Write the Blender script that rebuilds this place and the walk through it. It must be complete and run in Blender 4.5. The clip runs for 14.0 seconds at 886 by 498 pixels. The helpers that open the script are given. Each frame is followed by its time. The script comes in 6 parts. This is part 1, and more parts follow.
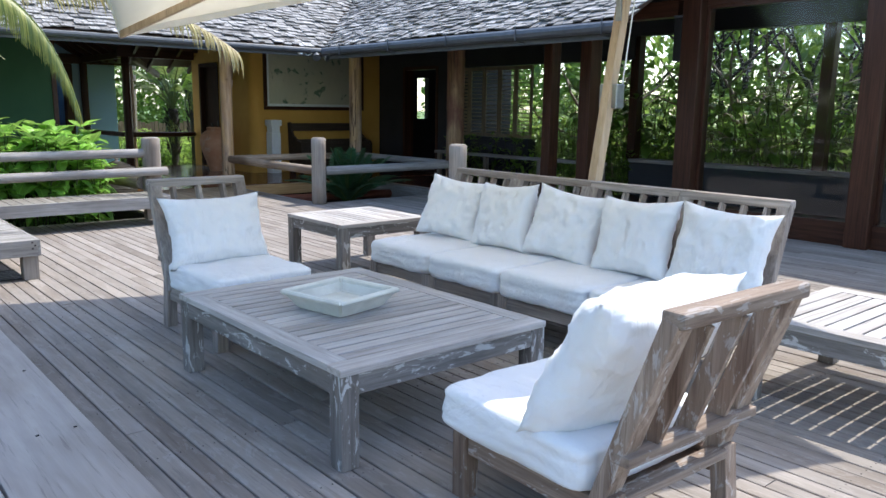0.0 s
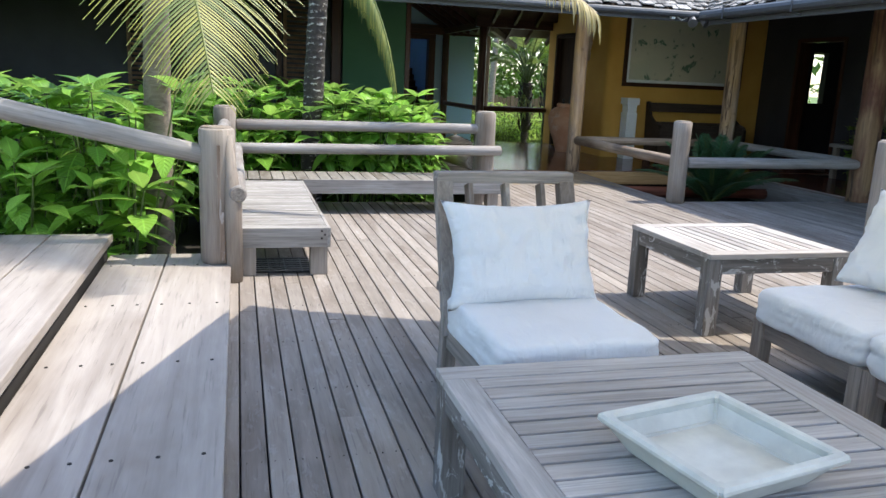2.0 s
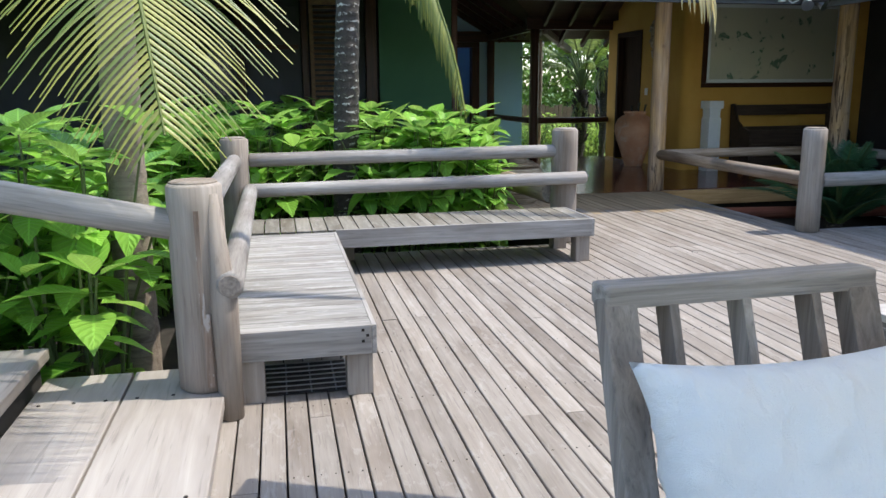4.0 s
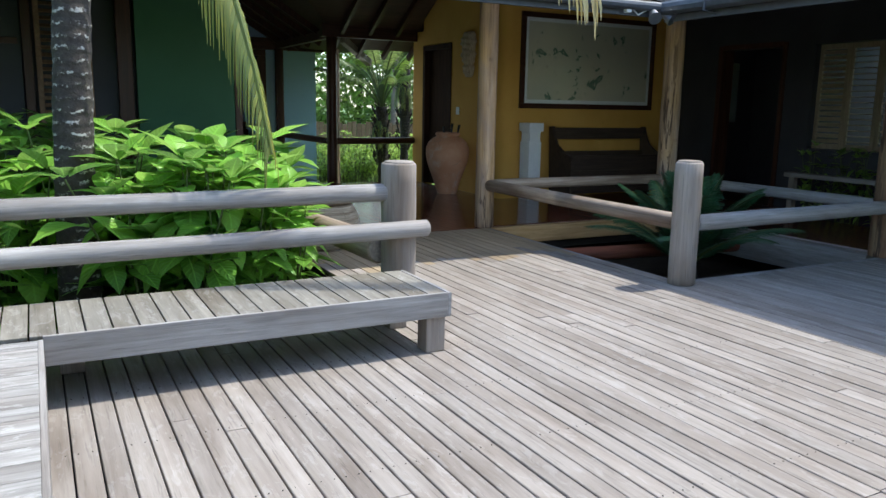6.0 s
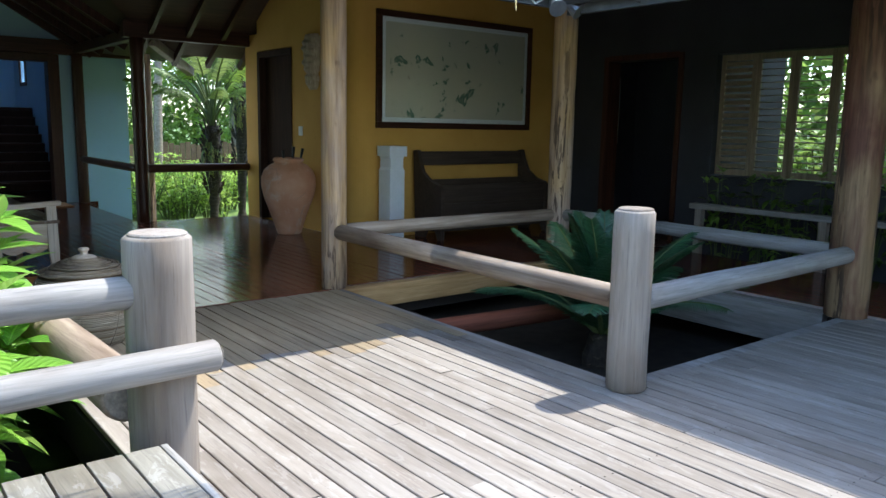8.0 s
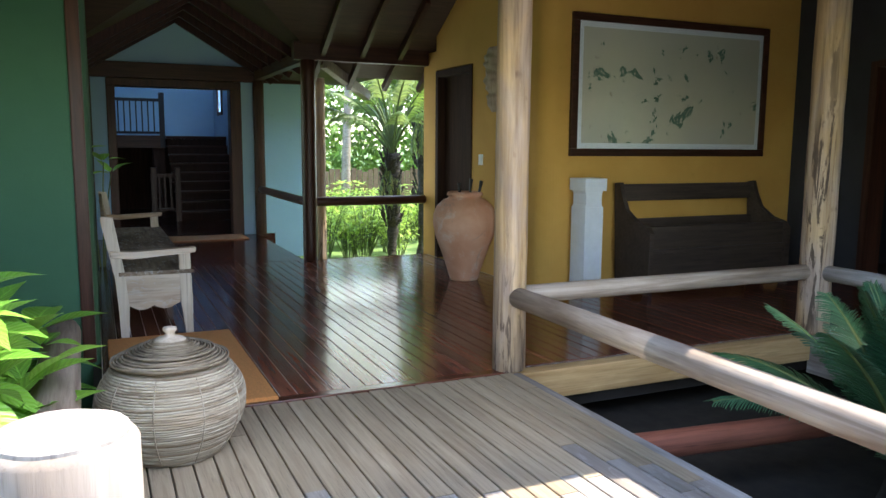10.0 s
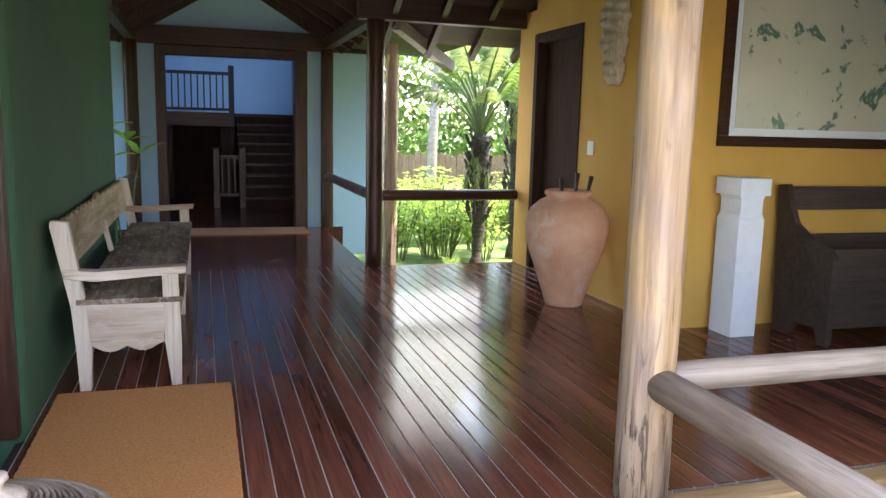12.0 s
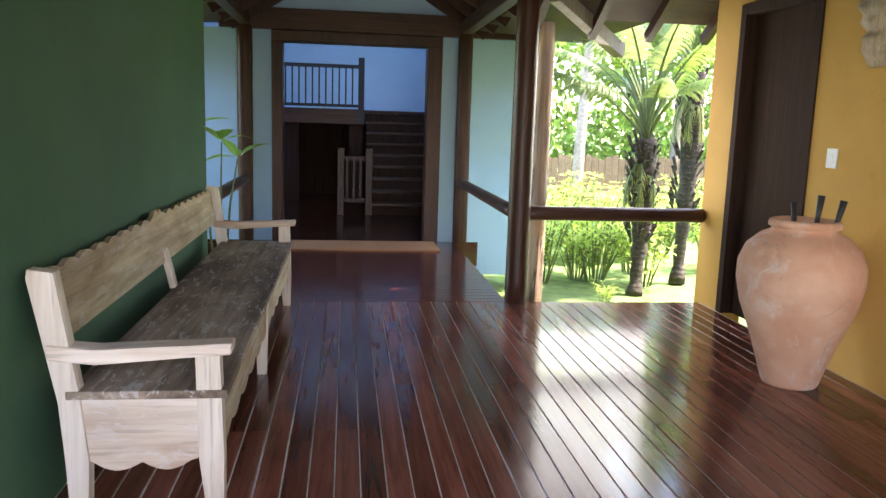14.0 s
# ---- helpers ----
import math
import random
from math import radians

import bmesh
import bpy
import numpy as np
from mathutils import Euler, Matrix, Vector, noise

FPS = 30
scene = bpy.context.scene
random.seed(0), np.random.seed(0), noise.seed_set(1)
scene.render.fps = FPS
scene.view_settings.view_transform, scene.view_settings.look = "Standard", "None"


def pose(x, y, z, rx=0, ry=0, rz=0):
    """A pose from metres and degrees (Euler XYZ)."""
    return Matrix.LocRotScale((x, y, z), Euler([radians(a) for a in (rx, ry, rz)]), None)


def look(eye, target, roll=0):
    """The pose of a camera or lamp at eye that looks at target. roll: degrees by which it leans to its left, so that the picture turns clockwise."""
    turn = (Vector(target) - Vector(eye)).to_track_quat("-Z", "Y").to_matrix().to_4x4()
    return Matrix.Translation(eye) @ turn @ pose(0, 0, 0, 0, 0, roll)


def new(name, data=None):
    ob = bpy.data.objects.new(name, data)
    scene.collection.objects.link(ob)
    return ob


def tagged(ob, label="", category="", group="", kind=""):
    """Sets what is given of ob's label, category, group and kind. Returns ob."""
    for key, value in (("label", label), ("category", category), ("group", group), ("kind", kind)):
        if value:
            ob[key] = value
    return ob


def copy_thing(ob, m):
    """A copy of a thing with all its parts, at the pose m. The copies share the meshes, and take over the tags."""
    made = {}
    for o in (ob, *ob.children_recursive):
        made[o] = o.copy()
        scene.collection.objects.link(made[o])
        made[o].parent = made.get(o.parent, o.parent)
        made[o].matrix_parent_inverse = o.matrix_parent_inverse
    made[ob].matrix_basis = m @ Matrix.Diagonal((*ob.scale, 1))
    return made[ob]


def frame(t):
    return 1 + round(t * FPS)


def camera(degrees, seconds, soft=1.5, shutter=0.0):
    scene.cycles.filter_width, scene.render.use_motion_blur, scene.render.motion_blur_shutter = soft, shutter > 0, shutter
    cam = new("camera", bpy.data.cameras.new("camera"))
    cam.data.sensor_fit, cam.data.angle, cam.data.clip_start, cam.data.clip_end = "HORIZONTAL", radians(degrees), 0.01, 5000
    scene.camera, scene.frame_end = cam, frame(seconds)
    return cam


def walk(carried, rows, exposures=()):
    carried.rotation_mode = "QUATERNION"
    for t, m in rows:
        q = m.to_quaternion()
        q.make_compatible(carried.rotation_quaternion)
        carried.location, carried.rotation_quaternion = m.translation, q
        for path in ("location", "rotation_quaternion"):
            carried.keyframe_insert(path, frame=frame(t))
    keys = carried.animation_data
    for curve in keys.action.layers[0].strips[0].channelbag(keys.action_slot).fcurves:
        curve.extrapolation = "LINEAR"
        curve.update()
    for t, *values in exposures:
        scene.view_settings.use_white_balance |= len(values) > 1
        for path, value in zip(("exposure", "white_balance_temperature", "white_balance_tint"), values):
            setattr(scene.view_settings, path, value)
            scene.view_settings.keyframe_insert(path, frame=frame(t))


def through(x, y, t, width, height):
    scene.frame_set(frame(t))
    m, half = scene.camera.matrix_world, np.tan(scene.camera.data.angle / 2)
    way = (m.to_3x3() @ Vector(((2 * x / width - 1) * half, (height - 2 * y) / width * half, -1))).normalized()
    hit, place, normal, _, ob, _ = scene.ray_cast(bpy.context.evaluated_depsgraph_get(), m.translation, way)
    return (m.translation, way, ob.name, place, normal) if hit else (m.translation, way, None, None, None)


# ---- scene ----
cam = camera(59.8, 14.0)
PATH = [
    (0, (0.053, -0.079, 1.4), (1.332, 1.416, 1.042), 0.8),
    (0.5, (0.291, 0.305, 1.38), (1.415, 1.919, 1.017), 1.6),
    (1, (0.526, 0.748, 1.355), (1.477, 2.467, 0.981), 2.2),
    (1.5, (0.737, 1.164, 1.342), (1.545, 2.948, 0.94), 2.7),
    (2, (0.964, 1.572, 1.334), (1.473, 3.457, 0.901), 2.5),
    (2.2, (1.025, 1.719, 1.335), (1.413, 3.637, 0.918), -0.8),
    (4.3, (1.211, 3.718, 1.326), (1.629, 5.632, 0.925), -0.2),
    (4.5, (1.248, 3.909, 1.343), (1.696, 5.818, 0.947), 0.3),
    (5, (1.275, 4.409, 1.36), (1.837, 6.284, 0.951), 0.2),
    (5.5, (1.411, 4.867, 1.332), (2.14, 6.685, 0.927), 0.6),
    (6, (1.577, 5.341, 1.342), (2.497, 7.079, 0.977), 1.0),
    (6.5, (1.795, 5.782, 1.363), (2.938, 7.388, 1.021), 0.9),
    (7, (2.092, 6.22, 1.366), (3.338, 7.75, 1.04), 1.1),
    (9.3, (3.464, 8.087, 1.346), (4.509, 9.773, 1.09), 1.7),
    (9.5, (3.52, 8.137, 1.4), (4.497, 9.864, 1.15), 1.8),
    (10, (3.677, 8.571, 1.412), (4.489, 10.379, 1.149), 0.4),
    (10.5, (3.893, 8.973, 1.398), (4.515, 10.851, 1.099), 1.4),
    (11, (4.105, 9.413, 1.391), (4.618, 11.32, 1.078), 1.1),
    (11.5, (4.263, 9.811, 1.422), (4.844, 11.699, 1.11), 0.9),
    (12, (4.436, 10.314, 1.406), (5.024, 12.201, 1.097), 1.4),
    (12.5, (4.522, 10.782, 1.405), (5.069, 12.68, 1.092), 0.6),
    (13, (4.659, 11.191, 1.389), (5.136, 13.107, 1.073), 1.3),
    (13.5, (4.729, 11.579, 1.396), (5.114, 13.516, 1.08), 2.4),
    (14, (4.706, 11.984, 1.405), (4.958, 13.942, 1.084), 1.8),
]
EXPOSURES = [(0.0, 1.68, 6350, 9), (2.0, 1.75, 6650, 9), (5.0, 1.55, 6350, 7), (7.2, 1.92, 6150, 5), (9.5, 2.75, 6250, 6), (10.0, 3.08, 6500, 9), (10.5, 3.42, 6600, 13), (11.0, 3.6, 6800, 17), (12.5, 3.85, 6900, 21), (14.0, 4.25, 7050, 23)]
walk(cam, [(t, look(eye, target, roll)) for t, eye, target, roll in PATH], EXPOSURES)

# ---- world and sun ----
SUN = Vector((0.53, -0.03, 1.0)).normalized()
world = bpy.data.worlds.new("sky_world")
world.use_nodes = True
scene.world = world
wn = world.node_tree.nodes
sky = wn.new("ShaderNodeTexSky")
sky.sky_type = "NISHITA"
sky.sun_disc = False
sky.sun_elevation = math.asin(SUN.z)
sky.sun_rotation = math.atan2(SUN.x, SUN.y)
world.node_tree.links.new(sky.outputs[0], wn["Background"].inputs[0])
wn["Background"].inputs[1].default_value = 0.15
sun = new("sun", bpy.data.lights.new("sun", "SUN"))
sun.data.energy, sun.data.angle, sun.data.color = 1.85, radians(0.55), (1.0, 0.95, 0.86)
sun.matrix_world = look(SUN * 40, (0, 0, 0))


def skylight(name, eye, target, w, h, power, tint):
    """The sky's light in an opening."""
    lamp = new(name, bpy.data.lights.new(name, "AREA"))
    lamp.data.shape, lamp.data.size, lamp.data.size_y, lamp.data.energy, lamp.data.color = "RECTANGLE", w, h, power, tint
    lamp.matrix_world = look(eye, target)


skylight("skylight_front", (5.6, 11.35, 1.25), (5.6, 15.0, 1.4), 4.0, 1.9, 3.6, (1.0, 0.97, 0.92))
skylight("skylight_bay", (6.9, 18.75, 1.35), (6.7, 14.0, 0.8), 1.3, 1.7, 1.9, (0.92, 0.98, 1.0))


# ---- materials ----
def material(name):
    m = bpy.data.materials.new(name)
    m.use_nodes = True
    nt = m.node_tree
    return m, nt, nt.nodes["Principled BSDF"]


def node(nt, kind, **inputs):
    n = nt.nodes.new("ShaderNode" + kind)
    for k, v in inputs.items():
        n.inputs[k.replace("_", " ")].default_value = v
    return n


def coords(nt, scale, shift=True):
    """Object coordinates, shifted by a number of the object's own, and scaled."""
    tc = nt.nodes.new("ShaderNodeTexCoord")
    out = tc.outputs["Object"]
    if shift:
        info = nt.nodes.new("ShaderNodeObjectInfo")
        mul = nt.nodes.new("ShaderNodeMath")
        mul.operation = "MULTIPLY"
        mul.inputs[1].default_value = 41.7
        nt.links.new(info.outputs["Random"], mul.inputs[0])
        add = nt.nodes.new("ShaderNodeVectorMath")
        add.operation = "ADD"
        nt.links.new(out, add.inputs[0])
        nt.links.new(mul.outputs[0], add.inputs[1])
        out = add.outputs[0]
    mp = nt.nodes.new("ShaderNodeMapping")
    mp.inputs["Scale"].default_value = scale
    nt.links.new(out, mp.inputs[0])
    return mp.outputs[0]


def noise_tex(nt, vec, scale, detail=5.0, rough=0.6, distort=0.0):
    n = nt.nodes.new("ShaderNodeTexNoise")
    n.inputs["Scale"].default_value, n.inputs["Detail"].default_value = scale, detail
    n.inputs["Roughness"].default_value, n.inputs["Distortion"].default_value = rough, distort
    nt.links.new(vec, n.inputs["Vector"])
    return n.outputs["Fac"]


def ramp(nt, fac, stops):
    r = nt.nodes.new("ShaderNodeValToRGB")
    els = r.color_ramp.elements
    while len(els) < len(stops):
        els.new(0.5)
    for e, (p, c) in zip(els, stops):
        e.position, e.color = p, (*c, 1.0) if len(c) == 3 else c
    nt.links.new(fac, r.inputs[0])
    return r.outputs[0]


def mix(nt, a, b, fac, mode="MIX"):
    m = nt.nodes.new("ShaderNodeMix")
    m.data_type, m.blend_type = "RGBA", mode
    for sock, v in ((m.inputs[0], fac), (m.inputs[6], a), (m.inputs[7], b)):
        if isinstance(v, bpy.types.NodeSocket):
            nt.links.new(v, sock)
        else:
            sock.default_value = v if isinstance(v, (int, float)) else (*v, 1.0)
    return m.outputs[2]


def vary(nt, col, spread, island=False):
    """Brightness that differs from piece to piece."""
    if island:
        src = nt.nodes.new("ShaderNodeNewGeometry").outputs["Random Per Island"]
    else:
        src = nt.nodes.new("ShaderNodeObjectInfo").outputs["Random"]
    mr = nt.nodes.new("ShaderNodeMapRange")
    mr.inputs[3].default_value, mr.inputs[4].default_value = 1 - spread, 1 + spread
    nt.links.new(src, mr.inputs[0])
    hsv = nt.nodes.new("ShaderNodeHueSaturation")
    nt.links.new(mr.outputs[0], hsv.inputs["Value"])
    nt.links.new(col, hsv.inputs["Color"])
    return hsv.outputs[0]


def bump(nt, bsdf, fac, strength, distance=0.01):
    b = nt.nodes.new("ShaderNodeBump")
    b.inputs["Strength"].default_value, b.inputs["Distance"].default_value = strength, distance
    nt.links.new(fac, b.inputs["Height"])
    nt.links.new(b.outputs[0], bsdf.inputs["Normal"])


def wood(name, dark, light, axis="Y", rough=(0.7, 0.9), spread=0.12, stain=(0.6, 0.6, 0.6), stain_amount=0.5, grain=1.0, relief=0.4, spec=0.3, island=False, coat=0.0, flake=0.0):
    m, nt, b = material(name)
    s = {"X": (1.6, 34, 34), "Y": (34, 1.6, 34), "Z": (34, 34, 1.6)}[axis]
    v = coords(nt, tuple(c * grain for c in s))
    g = noise_tex(nt, v, 1.0, 6, 0.65, 0.6)
    fine = noise_tex(nt, v, 3.2, 3, 0.6)
    col = ramp(nt, g, [(0.28, dark), (0.72, light)])
    v2 = coords(nt, {"X": (0.8, 3, 3), "Y": (3, 0.8, 3), "Z": (3, 3, 0.8)}[axis])
    blot = noise_tex(nt, v2, 1.1, 4, 0.6, 0.4)
    sf = ramp(nt, blot, [(0.42, (0, 0, 0)), (0.68, (stain_amount,) * 3)])
    col = mix(nt, col, stain, sf, "MULTIPLY")
    crack = ramp(nt, fine, [(0.3, (0.55, 0.55, 0.55)), (0.42, (1, 1, 1))])
    col = mix(nt, col, crack, 0.6, "MULTIPLY")
    if flake:
        v3 = coords(nt, {"X": (7, 22, 22), "Y": (22, 7, 22), "Z": (22, 22, 7)}[axis])
        fl_ = ramp(nt, noise_tex(nt, v3, 1.0, 5, 0.7, 0.8), [(0.56, (0, 0, 0)), (0.60, (flake,) * 3)])
        col = mix(nt, col, (0.58, 0.57, 0.56), fl_)
    col = vary(nt, col, spread, island)
    nt.links.new(col, b.inputs["Base Color"])
    rr = ramp(nt, g, [(0.2, (rough[0],) * 3), (0.8, (rough[1],) * 3)])
    nt.links.new(rr, b.inputs["Roughness"])
    b.inputs["Specular IOR Level"].default_value = spec
    b.inputs["Coat Weight"].default_value = coat
    b.inputs["Coat Roughness"].default_value = 0.12
    bump(nt, b, g, relief, 0.004)
    return m


def peeled(name, ochre, grey, bark):
    """Peeled timber standing upright: ochre sapwood, grey weathering, strips of dark bark left."""
    m, nt, b = material(name)
    big = noise_tex(nt, coords(nt, (2.2, 2.2, 0.7)), 1.6, 4, 0.6, 0.4)
    v = coords(nt, (22, 22, 1.1))
    fine = noise_tex(nt, v, 1.0, 6, 0.65, 0.5)
    col = mix(nt, ochre, grey, ramp(nt, big, [(0.40, (0, 0, 0)), (0.60, (1, 1, 1))]))
    col = mix(nt, col, (0.55, 0.5, 0.46), ramp(nt, fine, [(0.35, (0.9, 0.9, 0.9)), (0.6, (0, 0, 0))]), "MULTIPLY")
    strips = noise_tex(nt, coords(nt, (17, 17, 1.7)), 1.0, 5, 0.7, 0.9)
    zone = ramp(nt, noise_tex(nt, coords(nt, (5, 5, 0.45)), 1.3, 3, 0.5), [(0.47, (0, 0, 0)), (0.60, (1, 1, 1))])
    torn = mix(nt, ramp(nt, strips, [(0.49, (0, 0, 0)), (0.54, (0.9, 0.9, 0.9))]), zone, 1.0, "MULTIPLY")
    col = mix(nt, col, bark, torn)
    knots = ramp(nt, noise_tex(nt, coords(nt, (9, 9, 5)), 1.0, 2, 0.4), [(0.69, (0, 0, 0)), (0.74, (0.7, 0.7, 0.7))])
    col = mix(nt, col, (0.12, 0.07, 0.045), knots)
    nt.links.new(col, b.inputs["Base Color"])
    b.inputs["Roughness"].default_value = 0.68
    b.inputs["Specular IOR Level"].default_value = 0.3
    bump(nt, b, mix(nt, fine, torn, 0.4), 0.5, 0.006)
    return m


def clay(name, c1, c2, bloom):
    """Unglazed pottery with chalky and sooty patches."""
    m, nt, b = material(name)
    v = coords(nt, (1, 1, 1), False)
    col = ramp(nt, noise_tex(nt, v, 3.2, 5, 0.6, 0.4), [(0.35, c1), (0.65, c2)])
    chalk = ramp(nt, noise_tex(nt, v, 5.5, 6, 0.7, 0.6), [(0.54, (0, 0, 0)), (0.68, (0.6, 0.6, 0.6))])
    col = mix(nt, col, bloom, chalk)
    soot = ramp(nt, noise_tex(nt, coords(nt, (1.3, 1.3, 0.8), False), 4.1, 6, 0.7, 0.8), [(0.60, (0, 0, 0)), (0.70, (0.55, 0.55, 0.55))])
    col = mix(nt, col, (0.22, 0.19, 0.17), soot)
    nt.links.new(col, b.inputs["Base Color"])
    b.inputs["Roughness"].default_value = 0.85
    bump(nt, b, noise_tex(nt, v, 45, 4, 0.65), 0.3, 0.004)
    return m


def plaster(name, c1, c2, scale=1.2, rough=0.85, relief=0.25, dirt=(0.75, 0.72, 0.66)):
    m, nt, b = material(name)
    v = coords(nt, (1, 1, 1), False)
    a = noise_tex(nt, v, scale, 5, 0.6, 0.3)
    fine = noise_tex(nt, v, 60, 3, 0.6)
    col = ramp(nt, a, [(0.3, c1), (0.7, c2)])
    sp = ramp(nt, noise_tex(nt, v, 7, 6, 0.7), [(0.62, (0, 0, 0)), (0.72, (0.35, 0.35, 0.35))])
    col = mix(nt, col, dirt, sp, "MULTIPLY")
    nt.links.new(col, b.inputs["Base Color"])
    b.inputs["Roughness"].default_value = rough
    bump(nt, b, fine, relief, 0.003)
    return m


def plain(name, c, rough=0.6, metal=0.0, spread=0.0, tex=0.15, scale=14):
    m, nt, b = material(name)
    v = coords(nt, (1, 1, 1))
    a = noise_tex(nt, v, scale, 5, 0.6)
    col = ramp(nt, a, [(0.3, tuple(x * (1 - tex) for x in c)), (0.7, tuple(min(1, x * (1 + tex)) for x in c))])
    if spread:
        col = vary(nt, col, spread)
    nt.links.new(col, b.inputs["Base Color"])
    b.inputs["Roughness"].default_value, b.inputs["Metallic"].default_value = rough, metal
    bump(nt, b, a, 0.12, 0.003)
    return m


def fabric(name, c, through=0.0):
    m, nt, b = material(name)
    v = coords(nt, (1, 1, 1))
    w = noise_tex(nt, v, 7, 3, 0.5, 1.2)
    weave = noise_tex(nt, v, 420, 2, 0.5)
    col = ramp(nt, noise_tex(nt, v, 3, 4, 0.6), [(0.3, tuple(x * 0.94 for x in c)), (0.7, c)])
    nt.links.new(col, b.inputs["Base Color"])
    b.inputs["Roughness"].default_value = 0.95
    b.inputs["Specular IOR Level"].default_value = 0.1
    fold = noise_tex(nt, coords(nt, (16, 3.5, 5)), 1.0, 3, 0.55, 1.6)
    h = mix(nt, mix(nt, w, fold, 0.45), weave, 0.10)
    bump(nt, b, h, 0.6, 0.045)
    if through:
        t = nt.nodes.new("ShaderNodeBsdfTranslucent")
        t.inputs[0].default_value = (*c, 1)
        ms = nt.nodes.new("ShaderNodeMixShader")
        ms.inputs[0].default_value = through
        nt.links.new(b.outputs[0], ms.inputs[1])
        nt.links.new(t.outputs[0], ms.inputs[2])
        nt.links.new(ms.outputs[0], nt.nodes["Material Output"].inputs[0])
    return m


def leaf_mat(name, c1, c2, through=0.4, rough=0.42, veins=False):
    m, nt, b = material(name)
    geo = nt.nodes.new("ShaderNodeNewGeometry")
    col = ramp(nt, geo.outputs["Random Per Island"], [(0.0, c1), (0.75, c2), (1.0, tuple(min(1, x * 1.25) for x in c2))])
    v = coords(nt, (1, 1, 1))
    col = mix(nt, col, (0.72, 0.8, 0.6), ramp(nt, noise_tex(nt, v, 2.5, 3), [(0.4, (0, 0, 0)), (0.7, (0.6, 0.6, 0.6))]), "MULTIPLY")
    if veins:
        at = nt.nodes.new("ShaderNodeAttribute")
        at.attribute_name = "leaf"
        sep = nt.nodes.new("ShaderNodeSeparateXYZ")
        nt.links.new(at.outputs["Vector"], sep.inputs[0])

        def calc(op, a, c):
            n = nt.nodes.new("ShaderNodeMath")
            n.operation = op
            for sock, v_ in ((n.inputs[0], a), (n.inputs[1], c)):
                if isinstance(v_, (int, float)):
                    sock.default_value = v_
                else:
                    nt.links.new(v_, sock)
            return n.outputs[0]

        phase = calc("SUBTRACT", calc("MULTIPLY", sep.outputs[1], 62.0), calc("MULTIPLY", sep.outputs[0], 13.0))
        rib = calc("SINE", phase, 0.0)
        mid = calc("LESS_THAN", sep.outputs[0], 0.07)
        line = calc("MAXIMUM", calc("MULTIPLY", calc("GREATER_THAN", rib, 0.86), 0.45), mid)
        col = mix(nt, col, tuple(min(1, x * 1.5 + 0.03) for x in c2), calc("MULTIPLY", line, 0.5))
        bump(nt, b, rib, 0.35, 0.006)
    nt.links.new(col, b.inputs["Base Color"])
    b.inputs["Roughness"].default_value = rough
    t = nt.nodes.new("ShaderNodeBsdfTranslucent")
    br = mix(nt, col, (1.0, 1.0, 0.45), 0.35, "MIX")
    nt.links.new(mix(nt, col, br, 0.4), t.inputs[0])
    ms = nt.nodes.new("ShaderNodeMixShader")
    ms.inputs[0].default_value = through
    nt.links.new(b.outputs[0], ms.inputs[1])
    nt.links.new(t.outputs[0], ms.inputs[2])
    nt.links.new(ms.outputs[0], nt.nodes["Material Output"].inputs[0])
    return m


def glass_mat(name, tint=(0.75, 0.8, 0.8), ior=1.5):
    m, nt, b = material(name)
    gl = nt.nodes.new("ShaderNodeBsdfGlossy")
    gl.inputs["Roughness"].default_value = 0.01
    tr = nt.nodes.new("ShaderNodeBsdfTransparent")
    tr.inputs[0].default_value = (*tint, 1)
    fr = nt.nodes.new("ShaderNodeFresnel")
    fr.inputs[0].default_value = ior
    ms = nt.nodes.new("ShaderNodeMixShader")
    nt.links.new(fr.outputs[0], ms.inputs[0])
    nt.links.new(tr.outputs[0], ms.inputs[1])
    nt.links.new(gl.outputs[0], ms.inputs[2])
    nt.links.new(ms.outputs[0], nt.nodes["Material Output"].inputs[0])
    return m


DECK = wood("weathered_deck_wood", (0.228, 0.196, 0.171), (0.332, 0.294, 0.263), "Y", (0.7, 0.9), 0.13, (0.60, 0.55, 0.51), 0.85, flake=0.11, grain=0.8)
DECK_REST = wood("weathered_deck_wood_rest", (0.228, 0.196, 0.171), (0.332, 0.294, 0.263), "Y", (0.7, 0.9), 0.13, (0.60, 0.55, 0.51), 0.85, island=True, flake=0.11, grain=0.8)
BENCH_TOP = wood("lichen_grey_bench_wood", (0.15, 0.135, 0.112), (0.27, 0.248, 0.212), "Y", (0.75, 0.92), 0.12, (0.55, 0.5, 0.44), 0.9, grain=0.7, flake=0.13)
BENCH_PALE = wood("streaked_pale_bench_wood", (0.17, 0.158, 0.147), (0.47, 0.45, 0.435), "X", spread=0.12, stain=(0.5, 0.45, 0.41), stain_amount=0.9, grain=0.7, flake=0.25)
STEP_WOOD = wood("pale_step_boards", (0.29, 0.255, 0.23), (0.395, 0.354, 0.322), "Y", (0.7, 0.9), 0.05, (0.66, 0.62, 0.59), 0.8, grain=0.5)
GREY_X = wood("silvered_wood_x", (0.205, 0.19, 0.178), (0.42, 0.395, 0.378), "X", spread=0.10, stain=(0.55, 0.49, 0.45), stain_amount=0.85)
GREY_Y = wood("silvered_wood_y", (0.205, 0.19, 0.178), (0.42, 0.395, 0.378), "Y", spread=0.10, stain=(0.55, 0.49, 0.45), stain_amount=0.85)
GREY_Z = wood("silvered_wood_z", (0.225, 0.192, 0.166), (0.375, 0.330, 0.292), "Z", spread=0.10, stain=(0.6, 0.5, 0.42), stain_amount=0.85, grain=0.8)
